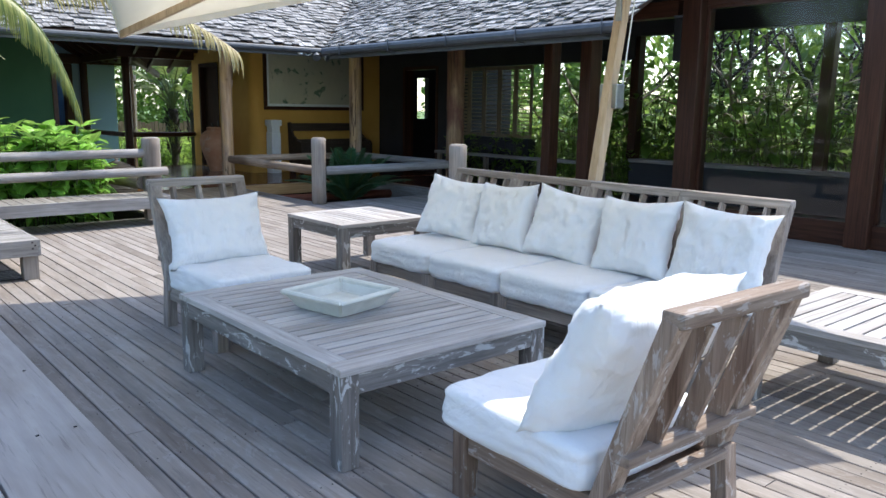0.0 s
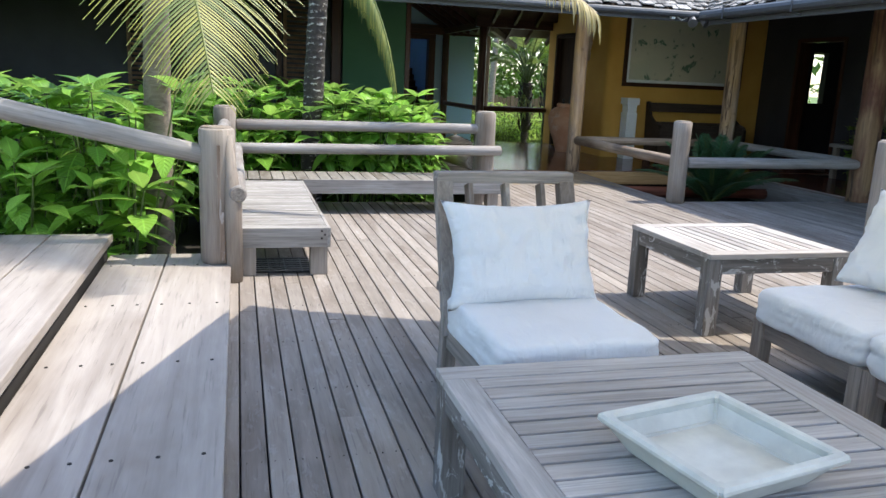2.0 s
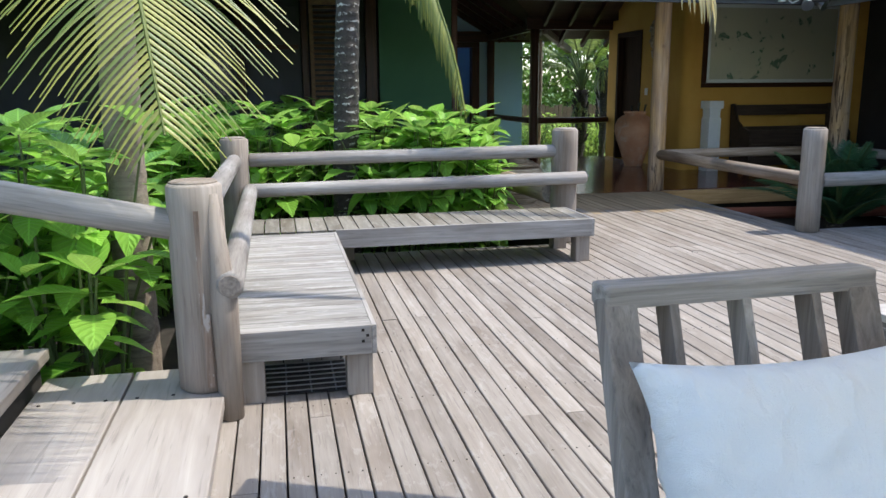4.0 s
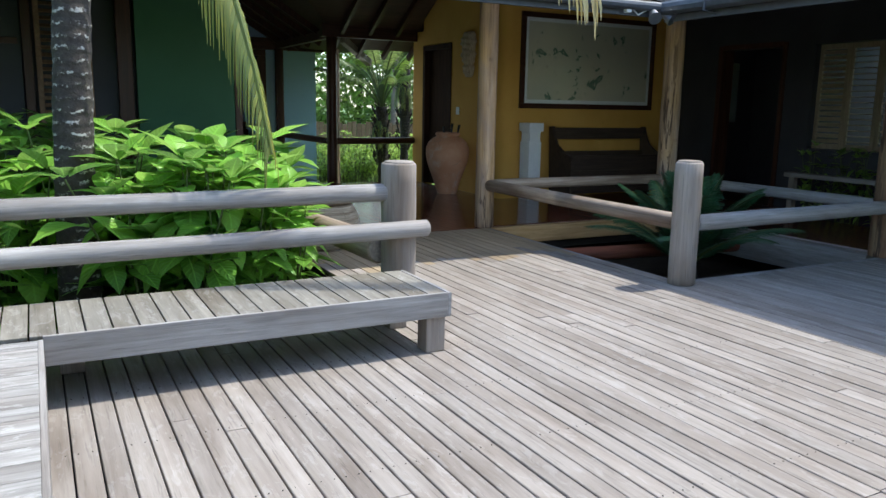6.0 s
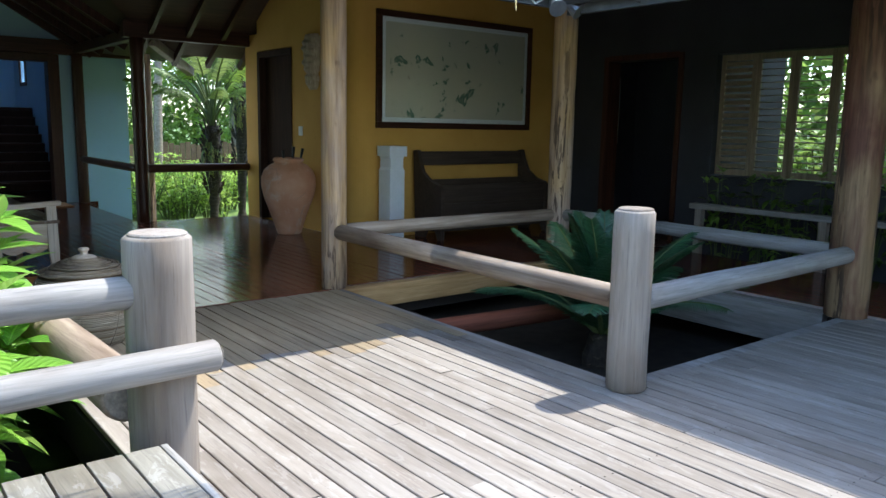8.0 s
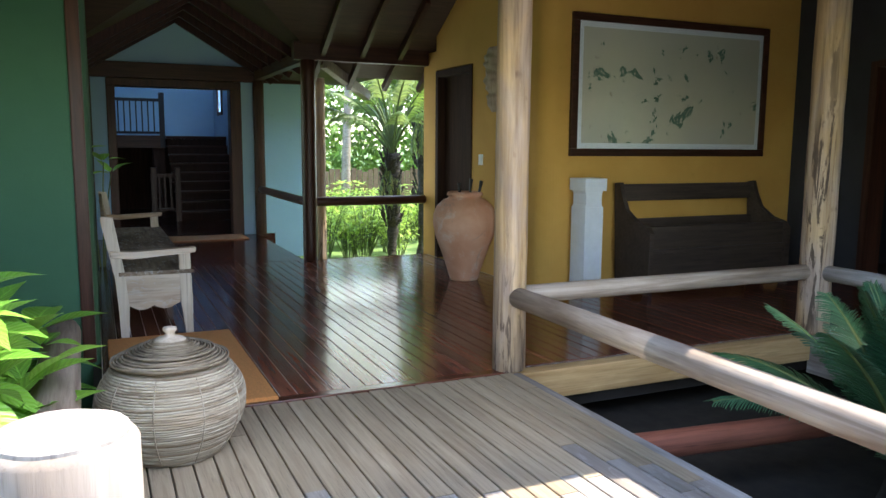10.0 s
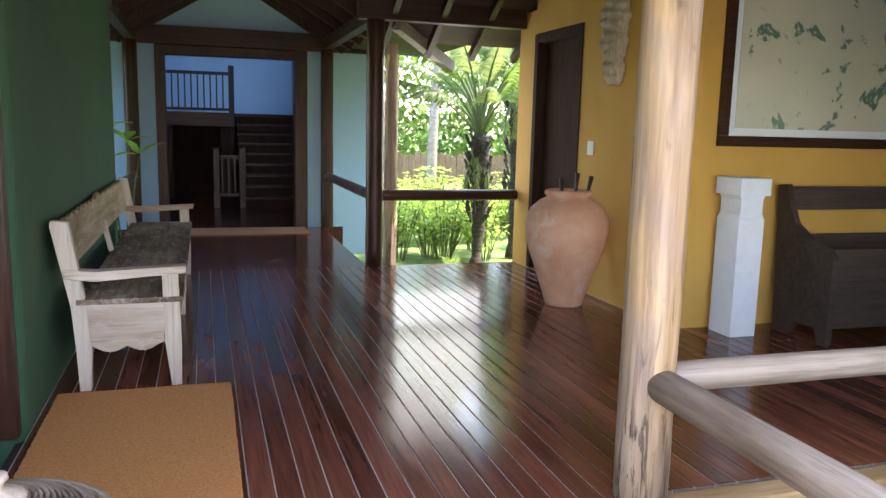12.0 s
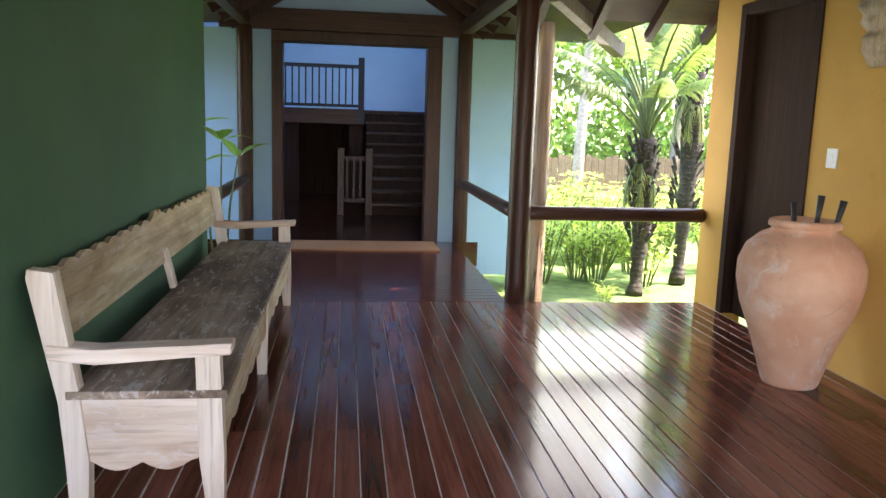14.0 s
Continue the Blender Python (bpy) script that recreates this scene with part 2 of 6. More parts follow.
TEAK_X = wood("worn_teak_x", (0.27, 0.248, 0.232), (0.58, 0.55, 0.53), "X", (0.55, 0.75), spread=0.14, spec=0.5, stain=(0.6, 0.53, 0.48), stain_amount=0.7)
TEAK_Y = wood("worn_teak_y", (0.27, 0.248, 0.232), (0.58, 0.55, 0.53), "Y", (0.55, 0.75), spread=0.14, spec=0.5, stain=(0.6, 0.53, 0.48), stain_amount=0.7)
TEAK_Z = wood("worn_teak_z", (0.27, 0.248, 0.232), (0.58, 0.55, 0.53), "Z", (0.55, 0.75), spread=0.14, spec=0.5, stain=(0.6, 0.53, 0.48), stain_amount=0.7)
SEAT_X = wood("seat_frame_teak_x", (0.16, 0.138, 0.122), (0.41, 0.362, 0.328), "X", spread=0.14, stain=(0.6, 0.5, 0.43), stain_amount=0.75)
SEAT_Y = wood("seat_frame_teak_y", (0.16, 0.138, 0.122), (0.41, 0.362, 0.328), "Y", spread=0.14, stain=(0.6, 0.5, 0.43), stain_amount=0.75)
SEAT_Z = wood("seat_frame_teak_z", (0.16, 0.138, 0.122), (0.41, 0.362, 0.328), "Z", spread=0.14, stain=(0.6, 0.5, 0.43), stain_amount=0.75)
BROWN_X = wood("brown_worn_teak_x", (0.13, 0.085, 0.06), (0.42, 0.33, 0.265), "X", spread=0.16, stain=(0.5, 0.4, 0.34), stain_amount=0.8, flake=0.35)
BROWN_Y = wood("brown_worn_teak_y", (0.13, 0.085, 0.06), (0.42, 0.33, 0.265), "Y", spread=0.16, stain=(0.5, 0.4, 0.34), stain_amount=0.8, flake=0.35)
BROWN_Z = wood("brown_worn_teak_z", (0.13, 0.085, 0.06), (0.42, 0.33, 0.265), "Z", spread=0.16, stain=(0.5, 0.4, 0.34), stain_amount=0.8, flake=0.35)
FLAKE_X = wood("flaking_teak_x", (0.10, 0.090, 0.083), (0.30, 0.278, 0.262), "X", spread=0.1, stain=(0.6, 0.53, 0.48), stain_amount=0.7, flake=0.7)
FLAKE_Y = wood("flaking_teak_y", (0.10, 0.090, 0.083), (0.30, 0.278, 0.262), "Y", spread=0.1, stain=(0.6, 0.53, 0.48), stain_amount=0.7, flake=0.7)
FLAKE_Z = wood("flaking_teak_z", (0.10, 0.090, 0.083), (0.30, 0.278, 0.262), "Z", spread=0.1, stain=(0.6, 0.53, 0.48), stain_amount=0.7, flake=0.7)
POLE = peeled("peeled_pole", (0.53, 0.365, 0.20), (0.42, 0.32, 0.255), (0.055, 0.036, 0.026))
POLE_RED = peeled("red_stained_pole", (0.33, 0.215, 0.12), (0.17, 0.075, 0.05), (0.05, 0.03, 0.022))
SHUTTER = wood("faded_shutter_wood", (0.20, 0.15, 0.10), (0.36, 0.29, 0.20), "Z", (0.6, 0.8), 0.1)
PALE_LOG = wood("pale_log", (0.20, 0.145, 0.105), (0.50, 0.415, 0.34), "Y", (0.6, 0.85), 0.05, (0.42, 0.33, 0.27), 0.9, grain=0.55)
LYING_LOG = wood("sheltered_log", (0.17, 0.12, 0.09), (0.42, 0.335, 0.27), "Y", (0.7, 0.9), 0.05, (0.5, 0.42, 0.36), 0.8, grain=0.6)
EDGE_BEAM = wood("ochre_edge_beam", (0.34, 0.19, 0.075), (0.62, 0.43, 0.22), "X", (0.6, 0.85), 0.03, (0.55, 0.5, 0.45), 0.7, grain=0.6)
# deck wood tinted tan, painting the warm bounced light under the eave
DECK_WARM_SHADE = wood("warm_shade_deck_wood", (0.24, 0.178, 0.115), (0.42, 0.332, 0.228), "Y", (0.7, 0.9), 0.13, (0.70, 0.64, 0.6), 0.65)
MAST = wood("pale_mast_wood", (0.42, 0.31, 0.20), (0.60, 0.48, 0.34), "Z", (0.5, 0.7), 0.03, (0.75, 0.68, 0.6), 0.5, grain=0.7)
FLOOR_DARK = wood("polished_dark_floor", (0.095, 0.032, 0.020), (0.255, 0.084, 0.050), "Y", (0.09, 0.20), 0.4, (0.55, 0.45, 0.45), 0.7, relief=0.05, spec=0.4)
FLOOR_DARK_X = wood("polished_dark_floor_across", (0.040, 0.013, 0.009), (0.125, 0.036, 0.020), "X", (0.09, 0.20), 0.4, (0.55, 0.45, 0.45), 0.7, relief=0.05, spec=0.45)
DARK_WOOD = wood("dark_stained_wood_z", (0.026, 0.010, 0.006), (0.085, 0.034, 0.020), "Z", (0.3, 0.5), 0.15, relief=0.15, spec=0.25)
DARK_WOOD_X = wood("dark_stained_wood_x", (0.026, 0.010, 0.006), (0.085, 0.034, 0.020), "X", (0.3, 0.5), 0.15, relief=0.15, spec=0.25)
DARK_WOOD_Y = wood("dark_stained_wood_y", (0.026, 0.010, 0.006), (0.085, 0.034, 0.020), "Y", (0.3, 0.5), 0.15, relief=0.15, spec=0.25)
DOOR_DARK = wood("matt_dark_door", (0.022, 0.012, 0.009), (0.06, 0.032, 0.022), "Z", (0.75, 0.9), 0.1, relief=0.2, spec=0.12)
CEIL_WOOD = wood("dark_ceiling_boards", (0.05, 0.03, 0.022), (0.10, 0.06, 0.043), "X", (0.6, 0.8), 0.1, relief=0.2)
WHITEWASH_Z = wood("whitewashed_wood_z", (0.50, 0.41, 0.31), (0.78, 0.71, 0.60), "Z", spread=0.05, stain=(0.52, 0.40, 0.31), stain_amount=0.85, grain=0.6)
WHITEWASH_X = wood("whitewashed_wood_x", (0.48, 0.38, 0.29), (0.74, 0.64, 0.52), "X", spread=0.05, stain=(0.6, 0.44, 0.32), stain_amount=0.85, grain=0.6, flake=0.3)
WHITEWASH_Y = wood("whitewashed_wood_y", (0.30, 0.225, 0.135), (0.58, 0.48, 0.325), "Y", spread=0.06, stain=(0.5, 0.40, 0.31), stain_amount=0.9, grain=0.6, flake=0.25)
SEAT_WORN = wood("worn_seat_wood", (0.15, 0.105, 0.075), (0.43, 0.34, 0.25), "Y", spread=0.05, stain=(0.22, 0.17, 0.14), stain_amount=0.95, grain=0.7, flake=0.4)
SHINGLE = wood("grey_roof_shingle", (0.10, 0.092, 0.086), (0.46, 0.44, 0.425), "Y", (0.7, 0.9), 0.4, (0.45, 0.45, 0.45), 0.6, island=True)
LOUVRE = wood("brown_louvre_wood", (0.13, 0.075, 0.045), (0.26, 0.165, 0.10), "Y", (0.5, 0.7), 0.1)
SAWN = plain("sawn_end_grain", (0.24, 0.20, 0.17), 0.9, tex=0.35, scale=60)
GREEN = plaster("dark_green_plaster", (0.026, 0.088, 0.043), (0.040, 0.116, 0.059), 0.9, 0.8)
OCHRE = plaster("ochre_plaster", (0.50, 0.275, 0.055), (0.62, 0.36, 0.085), 0.8, 0.85, 0.3)
BLUE = plaster("pale_blue_plaster", (0.34, 0.535, 0.72), (0.41, 0.60, 0.77), 0.6, 0.85, 0.15)
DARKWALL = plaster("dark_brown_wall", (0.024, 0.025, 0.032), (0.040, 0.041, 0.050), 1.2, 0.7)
TERRACOTTA = clay("worn_terracotta", (0.52, 0.255, 0.145), (0.62, 0.36, 0.235), (0.62, 0.52, 0.44))
CERAMIC = plain("pale_glazed_ceramic", (0.60, 0.60, 0.55), 0.4, tex=0.13, scale=9)
CUSHION = fabric("white_cushion_cotton", (0.82, 0.82, 0.83))
CANVAS = fabric("cream_umbrella_canvas", (0.84, 0.79, 0.68), 0.62)
WHITE = plain("white_paint", (0.76, 0.80, 0.84), 0.55, tex=0.04)
METAL = plain("dull_metal", (0.35, 0.36, 0.38), 0.4, 0.9)
GUTTER = plain("grey_gutter", (0.085, 0.09, 0.10), 0.5, 0.2)
BLACK = plain("black_paint", (0.012, 0.012, 0.013), 0.5)
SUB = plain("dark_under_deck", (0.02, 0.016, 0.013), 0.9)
CAULK = plain("pale_joint_filler", (0.46, 0.40, 0.36), 0.55)
COIR = plain("coir_mat", (0.52, 0.22, 0.066), 0.98, tex=0.25, scale=90)
SOIL = plain("dark_soil", (0.024, 0.019, 0.015), 0.95, tex=0.4, scale=8)
WELL_LOG = wood("red_brown_log", (0.13, 0.042, 0.026), (0.30, 0.10, 0.06), "Y", (0.6, 0.8), 0.05, (0.5, 0.4, 0.35), 0.7, grain=0.6)
GRASS_G = plain("grass_ground", (0.10, 0.16, 0.035), 0.95, tex=0.5, scale=5)


def banded_bark(name, dark, pale, rings):
    m, nt, b = material(name)
    v = coords(nt, (1, 1, 1))
    w = nt.nodes.new("ShaderNodeTexWave")
    w.wave_type, w.bands_direction = "BANDS", "Z"
    for k_, v_ in (("Scale", rings), ("Distortion", 5.0), ("Detail", 5.0), ("Detail Scale", 3.0), ("Detail Roughness", 0.7)):
        w.inputs[k_].default_value = v_
    nt.links.new(v, w.inputs["Vector"])
    patch = noise_tex(nt, v, 16, 5, 0.7)
    ringf = ramp(nt, w.outputs["Fac"], [(0.84, (0, 0, 0)), (0.95, (1, 1, 1))])
    pf_ = ramp(nt, patch, [(0.49, (0, 0, 0)), (0.58, (1, 1, 1))])
    base_ = ramp(nt, noise_tex(nt, v, 30, 5, 0.7), [(0.3, tuple(c * 0.6 for c in dark)), (0.7, tuple(c * 1.6 for c in dark))])
    both = mix(nt, ringf, pf_, 1.0, "MULTIPLY")
    nt.links.new(mix(nt, base_, pale, both), b.inputs["Base Color"])
    b.inputs["Roughness"].default_value = 0.9
    bump(nt, b, w.outputs["Fac"], 0.5, 0.01)
    return m


PALM_BARK = banded_bark("banded_palm_bark", (0.042, 0.033, 0.027), (0.46, 0.43, 0.39), 4.4)
DARK_BARK = banded_bark("dark_palm_bark", (0.035, 0.026, 0.019), (0.11, 0.085, 0.06), 4.5)
PALM_BARK_PALE = wood("pale_palm_bark", (0.15, 0.115, 0.088), (0.37, 0.305, 0.245), "X", spread=0.05, stain=(0.6, 0.55, 0.5), stain_amount=0.6)
LEAF = leaf_mat("broad_green_leaf", (0.10, 0.27, 0.03), (0.28, 0.53, 0.075), 0.42, 0.34, True)
LEAF_FAR = leaf_mat("far_green_leaf", (0.06, 0.14, 0.02), (0.19, 0.34, 0.05), 0.45, 0.5)
LEAF_LIME = leaf_mat("lime_green_leaf", (0.14, 0.26, 0.025), (0.32, 0.47, 0.06), 0.5, 0.5)
LEAF_FRESH = leaf_mat("fresh_green_leaf", (0.12, 0.30, 0.03), (0.28, 0.53, 0.07), 0.4, 0.36, True)
FROND = leaf_mat("yellow_green_frond", (0.085, 0.14, 0.022), (0.27, 0.275, 0.055), 0.35, 0.42)
FROND_DRY = leaf_mat("dry_frond", (0.26, 0.19, 0.07), (0.50, 0.40, 0.20), 0.3, 0.6)
PALM_GREEN = leaf_mat("dark_palm_green", (0.045, 0.095, 0.02), (0.15, 0.24, 0.05), 0.4, 0.4)
CYCAD = leaf_mat("dark_cycad_leaf", (0.018, 0.068, 0.028), (0.045, 0.125, 0.058), 0.15, 0.35)
STEM = plain("green_stem", (0.10, 0.13, 0.04), 0.7)
GLASS = glass_mat("window_glass", (0.86, 0.90, 0.90), 1.5)
PIC_GLASS = glass_mat("picture_glass", (0.95, 0.97, 0.96), 1.5)
WICKER = wood("grey_wicker", (0.26, 0.215, 0.155), (0.53, 0.46, 0.36), "X", (0.7, 0.9), 0.13, (0.45, 0.35, 0.27), 0.9, grain=0.6)
WICKER_LID = wood("brown_wicker", (0.12, 0.092, 0.065), (0.37, 0.30, 0.215), "X", (0.7, 0.9), 0.16, (0.5, 0.4, 0.32), 0.8, grain=0.6)
SETTLE_WOOD = wood("dull_dark_brown_wood", (0.030, 0.021, 0.016), (0.085, 0.060, 0.046), "X", (0.45, 0.65), 0.1, relief=0.2, spec=0.3)
# same coir as the large mat, with the passage's dimness put into the colour
DIM_COIR = plain("dimmed_coir_mat", (0.30, 0.14, 0.055), 0.98, tex=0.25, scale=90)
MASK_WOOD = wood("pale_carved_wood", (0.34, 0.26, 0.19), (0.60, 0.50, 0.40), "Z", (0.7, 0.9), 0.03)


# ---- mesh helpers ----
def part(name, bm, mat, parent=None, label="", at=None, smooth=False):
    me = bpy.data.meshes.new(name)
    bmesh.ops.recalc_face_normals(bm, faces=bm.faces[:])
    bm.to_mesh(me)
    bm.free()
    me.materials.append(mat)
    if smooth:
        for p in me.polygons:
            p.use_smooth = True
    ob = new(name, me)
    if parent is not None:
        ob.parent = parent
    if at is not None:
        ob.matrix_basis = at
    if label:
        ob["label"] = label
    return ob


def thing(name, label, category, at=None, group="", kind=""):
    ob = new(name)
    ob.empty_display_size = 0.1
    if at is not None:
        ob.matrix_basis = at
    return tagged(ob, label, category, group, kind)


def box(bm, x0, x1, y0, y1, z0, z1, bevel=0.0):
    g = bmesh.ops.create_cube(bm, size=1.0, matrix=Matrix.LocRotScale(((x0 + x1) / 2, (y0 + y1) / 2, (z0 + z1) / 2), None, (abs(x1 - x0), abs(y1 - y0), abs(z1 - z0))))
    if bevel:
        es = {e for v in g["verts"] for e in v.link_edges}
        bmesh.ops.bevel(bm, geom=list(es), offset=bevel, segments=2, affect="EDGES", profile=0.6)
    return bm


def pane(name, corners, mat, parent):
    """A single sheet of glass; its corners run anticlockwise as seen from the outer side."""
    me = bpy.data.meshes.new(name)
    me.from_pydata(corners, [], [(0, 1, 2, 3)])
    me.materials.append(mat)
    ob = new(name, me)
    ob.parent, ob.visible_shadow = parent, False
    return ob


def boxes(*rows, bevel=0.0):
    bm = bmesh.new()
    for r in rows:
        box(bm, *r, bevel=bevel)
    return bm


def bar(bm, a, b, w, h, bevel=0.0):
    """A straight bar of section w x h from a to b."""
    a, b = Vector(a), Vector(b)
    d = b - a
    q = d.to_track_quat("Z", "X" if abs(d.normalized().z) > 0.9 else "Y")
    m = Matrix.LocRotScale((a + b) / 2, q, (w, h, d.length))
    g = bmesh.ops.create_cube(bm, size=1.0, matrix=m)
    if bevel:
        bmesh.ops.bevel(bm, geom=list({e for v in g["verts"] for e in v.link_edges}), offset=bevel, segments=2, affect="EDGES", profile=0.6)
    return bm


def tube(bm, pts, radii, seg=12, caps=True, rough=0.0, seed=0):
    """A round bar along points with a radius at each."""
    rings = []
    pts = [Vector(p) for p in pts]
    for i, p in enumerate(pts):
        d = (pts[min(i + 1, len(pts) - 1)] - pts[max(i - 1, 0)]).normalized()
        q = d.to_track_quat("Z", "Y")
        ring = []
        for k in range(seg):
            a = 2 * math.pi * k / seg
            r = radii[i] if not isinstance(radii, (int, float)) else radii
            if rough:
                r *= 1 + rough * noise.noise(Vector((math.cos(a) * 1.5 + seed, math.sin(a) * 1.5, i * 0.45)))
            ring.append(bm.verts.new(p + q @ Vector((math.cos(a) * r, math.sin(a) * r, 0))))
        rings.append(ring)
    for r0, r1 in zip(rings, rings[1:]):
        for k in range(seg):
            bm.faces.new((r0[k], r0[(k + 1) % seg], r1[(k + 1) % seg], r1[k]))
    if caps:
        bm.faces.new(rings[0][::-1])
        bm.faces.new(rings[-1])
    return bm


def log(bm, a, b, r, n=10, rough=0.07, seed=0, round_end=0.012, seg=18):
    """A peeled log with eased ends, slightly uneven."""
    a, b = Vector(a), Vector(b)
    d = (b - a).normalized()
    pts = [a] + [a + d * round_end + (b - a - d * 2 * round_end) * i / n for i in range(n + 1)] + [b]
    rad = [r - round_end] + [r] * (n + 1) + [r - round_end]
    return tube(bm, pts, rad, seg, True, rough, seed)


def lathe(bm, profile, seg=32, close=True):
    rings = [[bm.verts.new((r * math.cos(2 * math.pi * k / seg), r * math.sin(2 * math.pi * k / seg), z)) for k in range(seg)] for r, z in profile]
    for r0, r1 in zip(rings, rings[1:]):
        for k in range(seg):
            bm.faces.new((r0[k], r0[(k + 1) % seg], r1[(k + 1) % seg], r1[k]))
    if close:
        bm.faces.new(rings[0][::-1])
        bm.faces.new(rings[-1])
    return bm


def extrude_outline(bm, outline, axis, t0, t1):
    """A flat board with the given 2D outline; axis is the thickness direction."""
    def at(p, t):
        return {"X": (t, p[0], p[1]), "Y": (p[0], t, p[1]), "Z": (p[0], p[1], t)}[axis]
    a = [bm.verts.new(at(p, t0)) for p in outline]
    b = [bm.verts.new(at(p, t1)) for p in outline]
    bm.faces.new(a)
    bm.faces.new(b[::-1])
    n = len(a)
    for i in range(n):
        bm.faces.new((a[i], b[i], b[(i + 1) % n], a[(i + 1) % n]))
    return bm


def structure(name, bm, mat, label="", at=None, category="", smooth=False):
    return tagged(part(name, bm, mat, None, label, at, smooth), category=category, kind="structure")


# ---- ground, steps, deck base ----
GROUND_Z = -0.6
bm = bmesh.new()
N = 60
grid = [[None] * (N + 1) for _ in range(N + 1)]
for i in range(N + 1):
    for j in range(N + 1):
        u, v = (i / N * 2 - 1), (j / N * 2 - 1)
        x, y = 4 + math.copysign(abs(u) ** 3, u) * 400 + u * 20, 10 + math.copysign(abs(v) ** 3, v) * 400 + v * 20
        grid[i][j] = bm.verts.new((x, y, GROUND_Z + 0.05 * noise.noise(Vector((x * 0.4, y * 0.4, 0)))))
for i in range(N):
    for j in range(N):
        bm.faces.new((grid[i][j], grid[i + 1][j], grid[i + 1][j + 1], grid[i][j + 1]))
structure("ground", bm, GRASS_G, "grassy garden ground with bare patches", category="ground", smooth=True)

LEFT, WELL = 0.91, (6.06, 8.66, 9.80, 12.70)
# solid near-black slab stands in for the shade seen through the gaps
structure("floor_underside", boxes((0.9, 9.9, -5, 9.7, -0.3, -0.045), (3.62, 6.02, 9.7, 12.74, -0.3, -0.045), (8.7, 9.9, 9.7, 12.74, -0.3, -0.045), (3.6, 7.7, 12.76, 18.04, -0.3, -0.035), (3.6, 6.03, 18.04, 21.2, -0.3, -0.035), (7.7, 11.0, 12.76, 15.1, -0.3, -0.035)), SUB, "near-black slab under the floors, painting the shade below the board gaps", category="floor")

steps = thing("steps", "broad weathered wooden steps beside the deck", "steps", kind="structure")
for k, (xa, xb, zt) in enumerate([(0.505, 0.905, 0.11), (0.14, 0.495, 0.11), (-0.20, 0.16, 0.25), (-0.56, -0.21, 0.25), (-0.92, -0.55, 0.39), (-1.9, -0.93, 0.39)]):
    part("step_board", box(bmesh.new(), xa, xb, -5.0, 6.88, zt - 0.05, zt, 0.006), STEP_WOOD, steps)
# risers below the step boards take the same near-black colour
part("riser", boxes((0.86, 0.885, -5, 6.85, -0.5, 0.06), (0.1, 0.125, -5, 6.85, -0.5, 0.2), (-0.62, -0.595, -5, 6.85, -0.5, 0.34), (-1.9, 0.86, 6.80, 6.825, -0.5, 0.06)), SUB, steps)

# ---- building: walls ----
YW, GX, GY = 15.05, 3.65, 13.97   # picture wall, green side wall, green facade
YX = 7.65                          # ochre side wall

# ochre block: picture wall and the side wall with the dark door, plaster corner rounded
r = 0.16
corner = [(YX + r - r * math.sin(a), YW + r - r * math.cos(a)) for a in [math.pi / 2 * k / 8 for k in range(9)]]
structure("wall_ochre_front", extrude_outline(bmesh.new(), [(11.0, YW)] + corner + [(YX, 16.62), (YX + 0.2, 16.62), (YX + 0.2, YW + 0.2), (11.0, YW + 0.2)], "Z", -0.4, 4.1), OCHRE, "ochre plaster wall with a rounded corner", category="wall", smooth=False)
structure("wall_ochre_side", boxes((YX, YX + 0.2, 17.66, 18.06, -0.6, 2.6), (YX, YX + 0.2, 16.62, 17.66, 2.36, 3.2)), OCHRE, "ochre plaster wall beside the open bay", category="wall")

# green wall
rg = 0.12
cg = [(GX - rg + rg * math.sin(a), GY + rg - rg * math.cos(a)) for a in [math.pi / 2 * k / 8 for k in range(9)]]
structure("wall_green", extrude_outline(bmesh.new(), [(2.56, GY)] + cg + [(GX, 18.05), (GX - 0.22, 18.05), (GX - 0.22, GY + 0.22), (2.56, GY + 0.22)], "Z", -0.6, 4.0), GREEN, "dark green plaster wall with a rounded corner", category="wall")
structure("trim_corner", box(bmesh.new(), 3.545, 3.625, GY - 0.02, GY + 0.06, 0.0, 3.2, 0.01), DARK_WOOD, "dark red-brown timber strip on the green wall", category="trim")

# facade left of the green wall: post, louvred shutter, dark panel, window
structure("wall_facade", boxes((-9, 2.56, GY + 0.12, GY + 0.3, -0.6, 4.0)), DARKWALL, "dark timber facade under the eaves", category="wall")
structure("post_facade", boxes((2.38, 2.52, GY - 0.02, GY + 0.12, -0.6, 3.6), (1.54, 1.62, GY, GY + 0.12, -0.6, 3.6), (0.74, 0.80, GY, GY + 0.12, -0.6, 3.6), (0.12, 0.2, GY, GY + 0.12, -0.6, 3.6), bevel=0.006), DARK_WOOD, "dark timber uprights of the facade", category="post")


